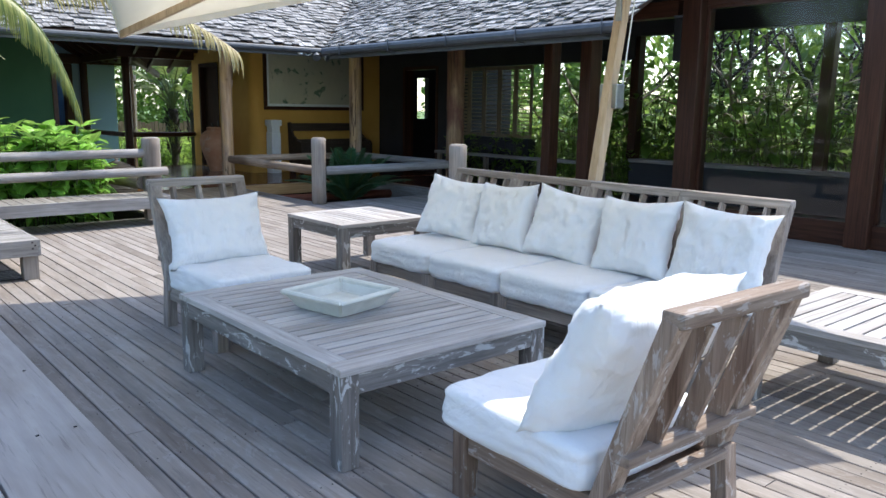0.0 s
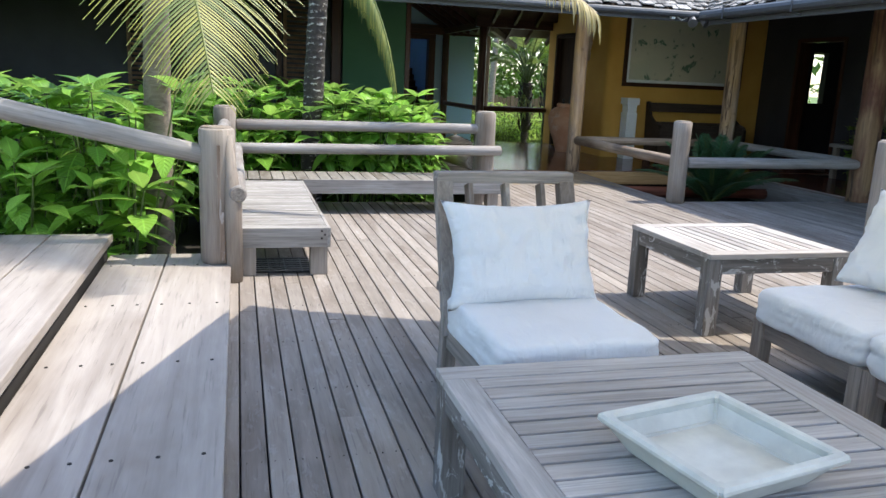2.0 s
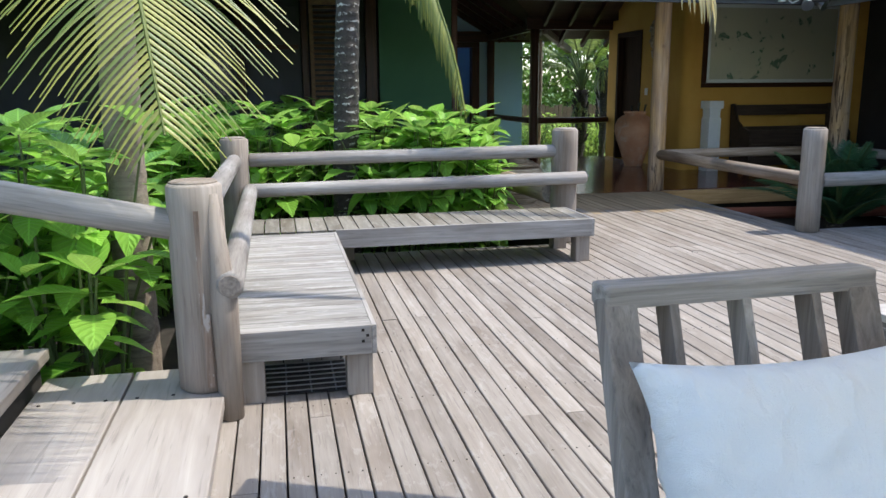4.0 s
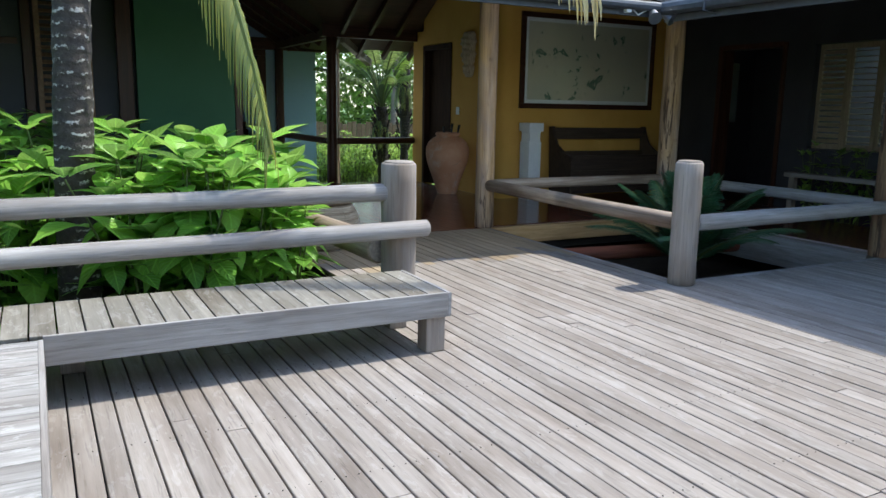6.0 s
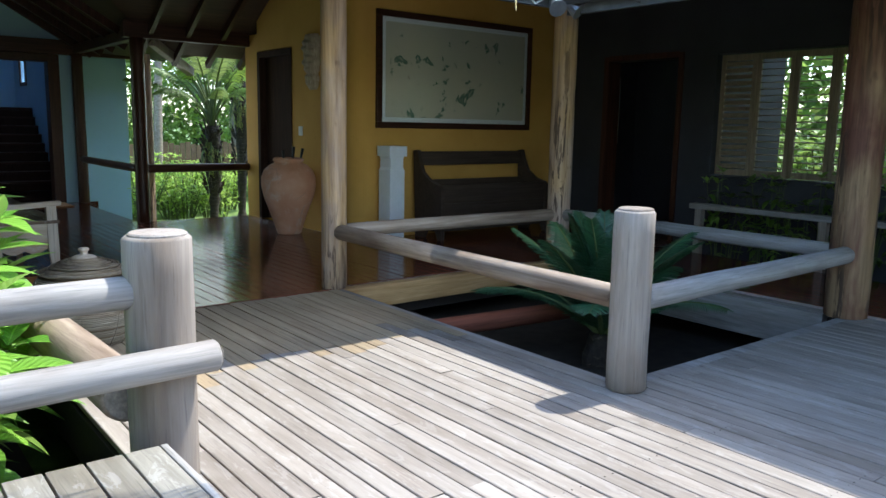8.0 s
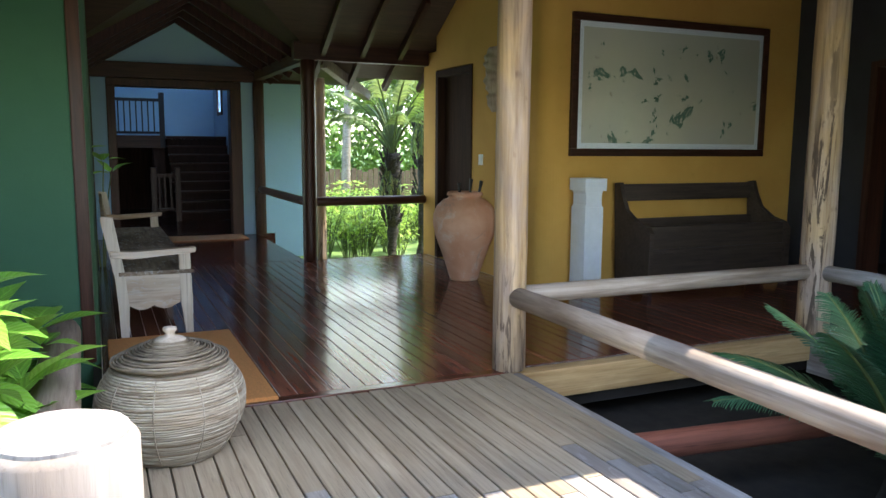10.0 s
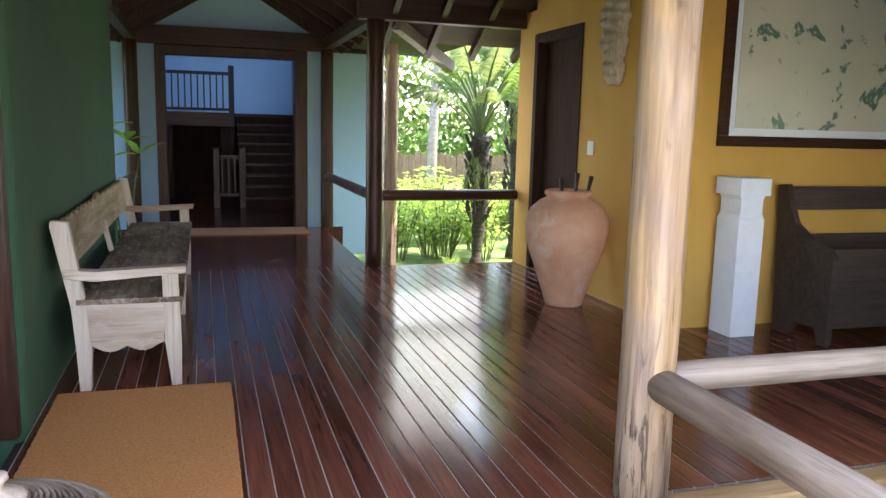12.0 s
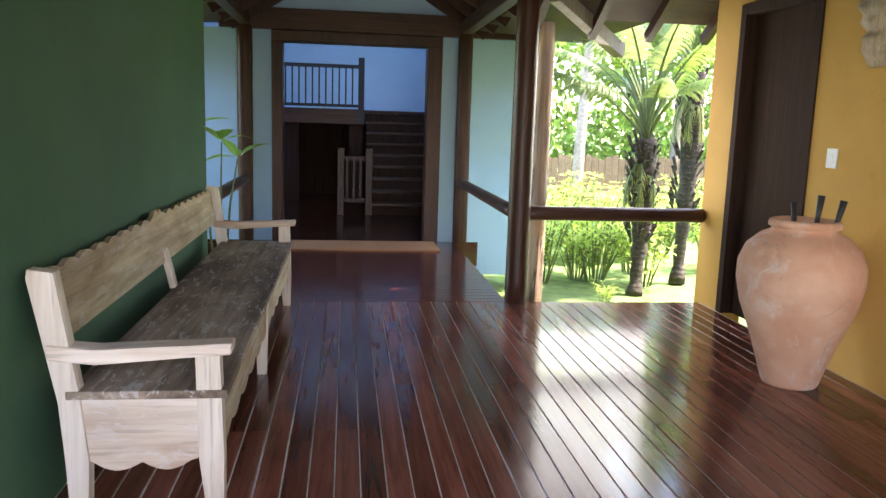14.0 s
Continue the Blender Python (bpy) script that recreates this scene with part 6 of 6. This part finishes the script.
for k, (x, y, a_) in enumerate(((3.02, 11.05, 0.4), (3.10, 11.75, 2.1), (3.12, 12.45, 4.0))):
    sh_n = shrub(160 + k, 1.36, 0.30, 9, 9, 0.36, LEAF_FRESH, "fresh green shrub with large leaves leaning over the log")
    sh_n.matrix_basis = Matrix.LocRotScale((x, y, GZ), Euler((0, 0, a_)), None)
for bed in ((-6, 3.5, 9.9, 13.95, GZ + 0.03, GZ + 0.08), (-6, 0.75, 7.0, 9.9, GZ + 0.03, GZ + 0.08), (4.6, 10.2, 9.4, 13.6, GZ - 0.05, GZ + 0.14)):
    structure("soil_bed", box(bmesh.new(), *bed), SOIL, "dark soil of the planting beds", category="soil")

FR_T = (-31, 3.2, 0.8, 0.1, 0.42, FROND_DRY, 60)
palm("coconut palm with a pale ringed trunk and hanging fronds", 0.37, 7.75, GZ, 2.55, (0.06, -0.1), 0.098, PALM_BARK_PALE,
     [(-125, 2.3, 1.9, 0.3, 0.7, FROND, 64), (-165, 2.4, 2.0, 0.3, 0.7, FROND, 60), (140, 2.6, 2.0, 0.6, 0.6, FROND, 46), (80, 2.6, 1.6, 0.9, 0.6, FROND, 46)],
     arcs=[((1.47, -0.25, 0.25), (1.61, -0.62, -1.27), 0.40, 130, 3.2), ((0.17, -1.05, 0.10), (0.41, -1.78, -1.30), 0.86, 96, 0.16)])
palm("dark banded palm trunk growing through the bed", 1.76, 10.5, GZ, 2.78, (0.12, 0.1), 0.115, PALM_BARK,
     [FR_T] + [(a, 2.4, 1.2, 1.2, 0.5, FROND, 44) for a in (30, -80, 150, 210)])

# cycad in the well
cy = thing("cycad", "dark green cycad with arching feathery leaves in the well", "cycad", pose(7.38, 11.0, GZ))
bm = bmesh.new()
tube(bm, [(0, 0, 0), (0, 0, 0.22), (0, 0, 0.4)], [0.14, 0.15, 0.09], 14, True, 0.2, 2)
part("stem", bm, DARK_BARK, cy)
for k in range(26):
    rb, lm = frond(1.0 + 0.1 * (k % 3), (0.35, 0.6, 0.9)[k % 3], 64, 0.25, 300 + k, CYCAD, False, (1.42, 1.1, 0.75)[k % 3], "cycad_frond", limp=0.2, blade=0.0055)
    f = part("frond", rb, STEM, cy, at=pose(0, 0, 0.36, 0, 0, k * 137.5))
    o = new("leaf", lm)
    o.parent = f
rail("log_beam", (6.1, 11.72, -0.16), (8.6, 11.45, -0.16), 0.075, WELL_LOG, "red-brown log spanning the planted well", "well logs", seed=61)

# beams edging the well
structure("trim_well", boxes((5.985, 6.075, 9.80, 12.70, -0.22, -0.006), (5.99, 8.70, 9.70, 9.79, -0.22, -0.006), (8.62, 8.72, 9.9, 12.70, -0.30, -0.006), bevel=0.006), GREY_Y, "weathered timber edging of the well", category="trim")
structure("beam_floor_edge", boxes((6.06, 8.70, 12.68, 12.80, -0.20, -0.01), bevel=0.01), EDGE_BEAM, "pale timber edge beam of the dark floor", category="beam")

# garden beyond the open bay
lime = [shrub(200 + k, 1.2, 0.7, 16, 18, 0.125, LEAF_LIME, "sunlit lime-green garden bush") for k in range(2)]
for k in range(70):
    x, y = rnd.uniform(7.2, 13.5), rnd.uniform(21.3, 27) if k < 50 else rnd.uniform(19.2, 20.6)
    m = Matrix.LocRotScale((x, y, GZ), Euler((0, 0, rnd.uniform(0, 6.28))), None)
    if k < 2:
        lime[k].matrix_basis = m
    else:
        c = copy_thing(lime[k % 2], m)
        s = rnd.uniform(0.6, 1.0) * (0.34 if y < 21 else 1.05)
        c.scale = (s, s, s)
    tagged(lime[k % 2], group="garden bushes")


def shaggy_palm(label, x, y, top, fronds, length, seed):
    """A slender dark trunk, thicker and shaggy with old leaf bases below a crown of upright feather fronds."""
    rnd = random.Random(seed)
    t = thing("palm_tree", label, "palm", pose(x, y, 0), "garden palms")
    bm = bmesh.new()
    pts, rad = [], []
    for i in range(25):
        q = i / 24
        pts.append((0.05 * math.sin(q * 3), 0.03 * math.sin(q * 5), GZ + (top - GZ) * q))
        rad.append(0.075 + 0.055 * min(1, max(0, (q - 0.2) * 2.5)) + 0.035 * max(0, 1 - q * 12) + 0.01 * math.sin(i * 2.1))
    tube(bm, pts, rad, 12, True, 0.25, seed)
    part("trunk", bm, DARK_BARK, t, smooth=True)
    bm = bmesh.new()
    for k in range(90):
        q = rnd.uniform(0.35, 1.0)
        a, z = k * 2.4, GZ + (top - GZ) * q
        r_ = 0.13
        p = Vector((math.cos(a) * r_, math.sin(a) * r_, z))
        bar(bm, p - Vector((0, 0, 0.03)), p + Vector((math.cos(a) * rnd.uniform(0.03, 0.10), math.sin(a) * rnd.uniform(0.03, 0.10), rnd.uniform(0.05, 0.16))), 0.035, 0.014)
    part("leaf_base", bm, DARK_BARK, t, "ragged old leaf bases")
    for k in range(fronds):
        rise = (1.5, 1.43, 1.33, 1.2, 0.98)[k % 5] + rnd.uniform(-0.1, 0.1)
        rb, lm = frond(length * rnd.uniform(0.8, 1.1) * (0.72 if k % 5 > 2 else 1.0), 1.0 + 0.7 * rnd.random(), 58, 0.30, seed * 50 + k, PALM_GREEN if k % 6 else LEAF_LIME, False, rise, limp=0.85, blade=0.009, bare=0.42)
        f = part("frond", rb, STEM, t, at=pose(0.02, 0, top - 0.04, 0, 0, k * 137.5 + rnd.uniform(-12, 12)))
        o = new("leaf", lm)
        o.parent = f
    for k in range(5):
        rb, lm = frond(0.8, 0.8, 26, 0.2, seed * 70 + k, FROND, True, -1.0, blade=0.008)
        f = part("dead_frond", rb, STEM, t, "withered hanging frond", pose(0, 0, top - 0.12, 0, 0, k * 51))
        o = new("leaf", lm)
        o.parent = f
    return t


shaggy_palm("garden palm with a dark shaggy trunk and upright fronds", 8.24, 20.9, 1.30, 22, 2.55, 41)
shaggy_palm("garden palm with a dark shaggy trunk and upright fronds", 9.10, 21.6, 2.15, 16, 2.3, 42)
for px, py in ((9.6, 28.0), (12.6, 30.0), (8.6, 32.5), (15.0, 27.0)):
    palm("tall pale-stemmed palm at the back of the garden", px, py, GZ, 2.6 + (px * 7 % 1.5), (0.2, 0.1), 0.11, PALM_BARK_PALE,
         [(a, 2.8, 1.5, 0.9, 0.5, LEAF_LIME, 40) for a in (-90, -45, 0, 45, 90, 135, 180, 225)])


def tree(x, y, h, crown, seed, mat, label):
    """Trunk, forking limbs, and a crown of loose leaf clusters with gaps."""
    rnd = random.Random(seed)
    t = thing("tree", label, "tree", pose(x, y, GZ))
    bm = bmesh.new()
    tips = []

    def grow(p, d, length, r_, depth):
        q = p + d * length
        mid = p.lerp(q, 0.5) + Vector((rnd.uniform(-1, 1), rnd.uniform(-1, 1), 0)) * length * 0.08
        tube(bm, [p, mid, q], [r_, r_ * 0.85, r_ * 0.7], 7, False)
        if depth == 0:
            tips.append(q)
            return
        for _ in range(rnd.choice((2, 3))):
            nd = (d + Vector((rnd.uniform(-1, 1), rnd.uniform(-1, 1), rnd.uniform(-0.25, 0.6))) * 0.75).normalized()
            grow(q, nd, length * rnd.uniform(0.62, 0.85), r_ * 0.66, depth - 1)
            tips.append(q.lerp(q + nd * length * 0.5, 0.8))

    grow(Vector((0, 0, 0)), Vector((0.05, 0.02, 1)).normalized(), h * 0.32, 0.1, 4)
    part("trunk", bm, PALM_BARK, t)
    vs, fs = [], []
    for p in tips:
        if p.z < h * 0.25:
            continue
        for _ in range(int(crown)):
            c = p + Vector((rnd.gauss(0, 0.28), rnd.gauss(0, 0.28), rnd.gauss(0, 0.2)))
            m = Matrix.Translation(c) @ Euler((rnd.uniform(-1.2, 0.6), rnd.uniform(-0.8, 0.8), rnd.uniform(0, 6.28))).to_matrix().to_4x4()
            sz = rnd.uniform(0.10, 0.2)
            add_leaf(vs, fs, m, leaf_verts(sz, sz * 0.26, sz * 0.25, 0.2, 2))
    o = new("crown", mesh_from("crown", vs, fs, mat))
    o.parent = t
    return t


tr1 = tree(-5.5, 13.0, 5.5, 12, 11, LEAF_FAR, "open-branched garden tree beyond the steps")
tr2 = tree(12.5, 33.0, 8.0, 26, 12, LEAF_FAR, "leafy tree at the end of the garden")
for (x, y, s, a) in ((-9.0, 10.0, 1.1, 1.0), (-8.0, 6.0, 0.9, 2.2), (-11, 15.5, 1.3, 4.0)):
    c = copy_thing(tr1, Matrix.LocRotScale((x, y, GZ), Euler((0, 0, a)), None))
    c.scale = (s, s, s)
for (x, y, s, a) in ((7.0, 36, 1.1, 1.0), (18, 32, 1.0, 2.0), (22, 26, 1.0, 3.1), (15.5, 37, 1.2, 5.0), (3.5, 38, 1.2, 0.4), (18.5, 4.5, 0.75, 0.3), (18.5, 11.0, 0.8, 2.5)):
    c = copy_thing(tr2, Matrix.LocRotScale((x, y, GZ), Euler((0, 0, a)), None))
    c.scale = (s, s, s)
plum = tree(14.6, 8.6, 4.6, 2, 31, LEAF_FAR, "bare-branched frangipani tree beyond the wing")
copy_thing(plum, pose(15.4, 6.4, GZ, 0, 0, 120))
for (x, y, s, a) in ((20.0, 14.0, 0.85, 1.4), (19.0, 8.0, 0.9, 4.1), (21.5, 18.0, 1.0, 0.2), (23.0, 2.0, 1.0, 3.3)):
    c = copy_thing(tr2, Matrix.LocRotScale((x, y, GZ), Euler((0, 0, a)), None))
    c.scale = (s, s, s)
# hedges: rows of shrubs behind the louvres and beside the steps
hd = [shrub(400 + k, 1.9, 0.7, 14, 12, 0.2, LEAF_FAR, "dense leafy green hedge bush") for k in range(2)]
hs = [(15.4 + rnd.uniform(-0.8, 0.8), 1.5 + k * 0.6) for k in range(26)] + [(-3.4 + rnd.uniform(-0.5, 0.5), 7.4 + k * 0.6) for k in range(9)] + [(-6 + rnd.uniform(-0.6, 0.6), 3.0 + k * 0.8) for k in range(16)]+ [(13.6 + rnd.uniform(-0.4, 0.5), 4.0 + k * 0.55) for k in range(18)] + [(11.75 + rnd.uniform(-0.15, 0.3), 3.2 + k * 0.5) for k in range(14)]
for k, (x, y) in enumerate(hs):
    m = Matrix.LocRotScale((x, y, GZ), Euler((0, 0, rnd.uniform(0, 6.28))), None)
    if k < 2:
        hd[k].matrix_basis = m
    else:
        c = copy_thing(hd[k % 2], m)
        s = rnd.uniform(0.95, 1.4) if x > 12 else rnd.uniform(1.1, 1.5)
        c.scale = (s, s, s)
    tagged(hd[k % 2], group="hedge bushes")
for k in range(9):
    c = copy_thing(hd[k % 2], Matrix.LocRotScale((10.78 + 0.06 * (k % 2), 8.1 + k * 0.5, GZ), Euler((0, 0, k * 1.7)), None))
    c.scale = (0.62, 0.62, 0.92 if k < 4 else 0.80)


def bare_tree(x, y, h, seed):
    t = thing("bare_tree", "pale bare-branched tree beside the covered walk", "tree", pose(x, y, GZ))
    rnd = random.Random(seed)
    bm = bmesh.new()
    tube(bm, [(0, 0, 0), (0.1, 0.05, h * 0.25), (0.05, 0.2, h * 0.45)], [0.13, 0.11, 0.085], 10, True, 0.1, seed)
    part("trunk", bm, PALM_BARK_PALE, t, smooth=True)
    for k in range(9):
        a = k * 2.4
        p = Vector((0.05, 0.2, h * 0.44)) if k > 2 else Vector((0.08, 0.1, h * 0.33))
        pts = [p]
        d = Vector((math.cos(a), math.sin(a), rnd.uniform(0.4, 1.0))).normalized()
        for i in range(5):
            p = p + d * h * 0.11
            pts.append(p)
            d = (d + Vector((rnd.uniform(-0.4, 0.4), rnd.uniform(-0.4, 0.4), rnd.uniform(-0.1, 0.5)))).normalized()
        bm = bmesh.new()
        tube(bm, pts, [0.05, 0.04, 0.032, 0.025, 0.018, 0.01], 7)
        for i in (2, 3, 4):
            q = pts[i]
            e = q + Vector((rnd.uniform(-1, 1), rnd.uniform(-1, 1), rnd.uniform(0.1, 0.9))) * h * 0.11
            tube(bm, [q, q.lerp(e, 0.5) + Vector((0, 0, 0.05)), e], [0.018, 0.013, 0.006], 5)
        part("branch", bm, PALM_BARK_PALE, t, smooth=True)


bare_tree(12.7, 9.6, 3.6, 5)
bare_tree(12.9, 6.6, 3.8, 9)
# woods at the edge of the garden: loose banks of leaves


def foliage_bank(name, label, spot, count, seed, mat, size=0.34):
    """Leaf clumps scattered at spot(), thick below and ragged above."""
    rnd = random.Random(seed)
    vs, fs = [], []
    for _ in range(count):
        c, sp = spot(rnd)
        for _ in range(16):
            p = c + Vector((rnd.gauss(0, sp), rnd.gauss(0, sp), rnd.gauss(0, sp * 0.7)))
            m = Matrix.Translation(p) @ Euler((rnd.uniform(-1.3, 0.5), rnd.uniform(-0.9, 0.9), rnd.uniform(0, 6.28))).to_matrix().to_4x4()
            sz = size * rnd.uniform(0.6, 1.3)
            add_leaf(vs, fs, m, leaf_verts(sz, sz * 0.25, sz * 0.3, 0.2, 2))
    o = new(name, mesh_from(name, vs, fs, mat))
    return tagged(o, label, "woods", kind="stuff")


def high(rnd, top):
    return GZ + top * rnd.random() ** 1.3


foliage_bank("woods_east", "thick sunlit greenery east of the wing", lambda r: (Vector((r.uniform(17.5, 23), r.uniform(-12, 22), high(r, 6.5 + 1.5 * math.sin(r.random() * 6)))), 0.45), 2200, 71, LEAF_FAR)
foliage_bank("woods_north", "thick sunlit greenery behind the garden fence", lambda r: (Vector((r.uniform(2, 24), r.uniform(30.5, 36), high(r, 7.5))), 0.5), 2600, 72, LEAF_FAR, 0.26)
foliage_bank("woods_west", "thick greenery west of the steps", lambda r: (Vector((r.uniform(-14, -8), r.uniform(-8, 26), high(r, 6.0))), 0.5), 500, 73, LEAF_FAR)
# little climbing plant by the passage rail
vine = shrub(500, 1.5, 0.2, 3, 4, 0.30, LEAF, "small leafy plant growing past the passage rail", "plant", 0.03)
vine.matrix_basis = pose(3.70, 18.3, 0.0)
# board fence at the back of the garden
fc = thing("garden_fence", "weathered brown board fence behind the palms", "fence")
for k in range(44):
    part("board", box(bmesh.new(), 6.5 + k * 0.16, 6.5 + k * 0.16 + 0.145, 29.3, 29.33, GZ, 0.75 + 0.05 * math.sin(k * 1.7), 0.004), LOUVRE, fc)

# ---- floors, board by board ----


def plank_section(w, t, L_, c=0.003):
    """A board w wide, L_ long along y, its top edges eased."""
    bm = bmesh.new()
    prof = [(0, -t), (w, -t), (w, -c), (w - c, 0), (c, 0), (0, -c)]
    a = [bm.verts.new((x, 0, z)) for x, z in prof]
    b = [bm.verts.new((x, L_, z)) for x, z in prof]
    bm.faces.new(a)
    bm.faces.new(b[::-1])
    for i in range(6):
        bm.faces.new((a[i], b[i], b[(i + 1) % 6], a[(i + 1) % 6]))
    return bm


def mesh_of(bm, name, mat):
    me = bpy.data.meshes.new(name)
    bmesh.ops.recalc_face_normals(bm, faces=bm.faces[:])
    bm.to_mesh(me)
    bm.free()
    me.materials.append(mat)
    return me


deck = thing("deck", "weathered grey-brown timber deck of narrow boards", "deck", kind="structure")
PIT = 0.0955
lib = {}
rnd = random.Random(17)
rest_v, rest_f = [], []
count = 0
x = 0.953 - PIT + 0.004
while x < 9.75:
    spans = [(-5.0, 7.85 if x > 8.78 else 9.70 if (5.98 < x + 0.05 < 8.70 or x < 3.60) else 12.70)]
    if 3.60 <= x < 5.98:
        cut_ = rnd.uniform(10.9, 11.6)
        spans = [(-5.0, cut_), (cut_, 12.70)]
    for ya, yb in spans:
        y = ya - rnd.uniform(0, 2.0)
        while y < yb - 0.02:
            L_ = rnd.choice((2.4, 3.6, 4.2, 4.8))
            y1 = min(y + L_, yb)
            y0 = max(y, ya)
            if y1 - y0 > 0.02:
                zj = rnd.uniform(-0.0025, 0.0015)
                # boards past the cut get the tan tint that stands for warm shade
                tone = DECK_WARM_SHADE if ya > 0 else DECK
                if ya > 0 or y1 > 1.2 and count < 300 and (x < 4.9 or y1 > 5):
                    span = round(y1 - y0 - 0.004, 3)
                    key = (span, ya > 0)
                    if key not in lib:
                        lib[key] = mesh_of(plank_section(PIT - 0.0075, 0.028, span), "plank", tone)
                    o = new("plank", lib[key])
                    o.parent, o.matrix_basis = deck, pose(x, y0, zj, 0, rnd.uniform(-0.35, 0.35), 0)
                    count += 1
                else:
                    b = len(rest_v)
                    for yy in (y0, y1 - 0.004):
                        for px, pz in ((0, -0.028), (PIT - 0.0075, -0.028), (PIT - 0.0075, -0.003), (PIT - 0.0105, 0), (0.003, 0), (0, -0.003)):
                            rest_v.append((x + px, yy, zj + pz))
                    rest_f += [tuple(range(b, b + 6)), tuple(range(b + 11, b + 5, -1))] + [(b + i, b + 6 + i, b + 6 + (i + 1) % 6, b + (i + 1) % 6) for i in range(6)]
            y += L_
    x += PIT
o = new("plank_rest", mesh_from("plank_rest", rest_v, rest_f, DECK_REST, False))
o.parent = deck
tagged(o, "weathered deck boards further off", kind="stuff")
# bolt heads on the broad step boards
bm = bmesh.new()
for yi in range(7):
    for xx in (0.19, 0.32, 0.44, 0.56, 0.70, 0.84):
        tube(bm, [(xx, 1.4 + yi * 0.86, 0.108), (xx, 1.4 + yi * 0.86, 0.1125)], 0.0075, 8)
part("bolt_head", bm, SUB, steps, "rows of dark sunken bolt heads")
# rows of nail heads
bm = bmesh.new()
for xi in range(53):
    for yi in range(14):
        xx, yy = 0.953 + xi * PIT + PIT / 2, 1.0 + yi * 0.62
        if xx < 6 and (yy < 9.6 or xx > 3.65):
            for dx in (-0.025, 0.025):
                box(bm, xx + dx - 0.002, xx + dx + 0.002, yy - 0.002, yy + 0.002, -0.002, 0.0012)
o = part("nail", bm, SUB, deck)
tagged(o, "rows of dark nail heads", kind="stuff")

inner = thing("foyer_floor", "polished dark red-brown floorboards with pale joints", "floor", kind="structure")
rnd = random.Random(23)
for x0, x1, y0, y1 in ((3.657, YX - 0.004, 12.81, 17.95), (3.657 + 39 * 0.102, 10.94, 12.81, 15.045)):
    x = x0
    while x < x1 - 0.02:
        w = min(0.102, x1 - x)
        cut = y0 + (y1 - y0) * rnd.choice((0.0, 0.35, 0.5, 0.62, 0.8))
        for ya, yb in ((y0, cut), (cut, y1)):
            if yb - ya > 0.05:
                key = ("f", round(yb - ya, 3), round(w, 3))
                if key not in lib:
                    lib[key] = mesh_of(plank_section(w - 0.006, 0.025, yb - ya - 0.003, 0.002), "floorboard", FLOOR_DARK)
                o = new("floorboard", lib[key])
                o.parent, o.matrix_basis = inner, pose(x, ya, rnd.uniform(-0.0008, 0.0008), 0, rnd.uniform(-0.25, 0.25), 0)
        x += w
walk_boards = thing("walk_floor", "dark boards with pale joints under the covered walk", "floor", kind="structure")
for k in range(13):
    key = ("w", k % 3)
    if key not in lib:
        lib[key] = mesh_of(plank_section(0.107, 0.02, 4.83, 0.002), "floorboard", FLOOR_DARK)
    o = new("floorboard", lib[key])
    o.parent, o.matrix_basis = walk_boards, pose(8.885 + k * 0.1155, 7.89, 0.0, 0, rnd.uniform(-0.2, 0.2), 0)
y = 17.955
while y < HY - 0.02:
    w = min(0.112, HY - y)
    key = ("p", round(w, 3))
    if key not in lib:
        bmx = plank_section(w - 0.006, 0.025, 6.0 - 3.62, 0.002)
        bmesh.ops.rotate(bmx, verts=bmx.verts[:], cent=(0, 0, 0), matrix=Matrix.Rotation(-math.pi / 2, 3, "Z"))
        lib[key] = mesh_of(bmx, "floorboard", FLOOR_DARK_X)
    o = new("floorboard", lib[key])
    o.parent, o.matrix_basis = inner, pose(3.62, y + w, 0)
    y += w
part("joint_filler", boxes((GX, YX, 12.81, 17.95, -0.03, -0.0045), (YX, 10.94, 12.81, 15.04, -0.03, -0.0045), (3.62, 6.0, 17.96, HY, -0.03, -0.0045)), CAULK, inner)
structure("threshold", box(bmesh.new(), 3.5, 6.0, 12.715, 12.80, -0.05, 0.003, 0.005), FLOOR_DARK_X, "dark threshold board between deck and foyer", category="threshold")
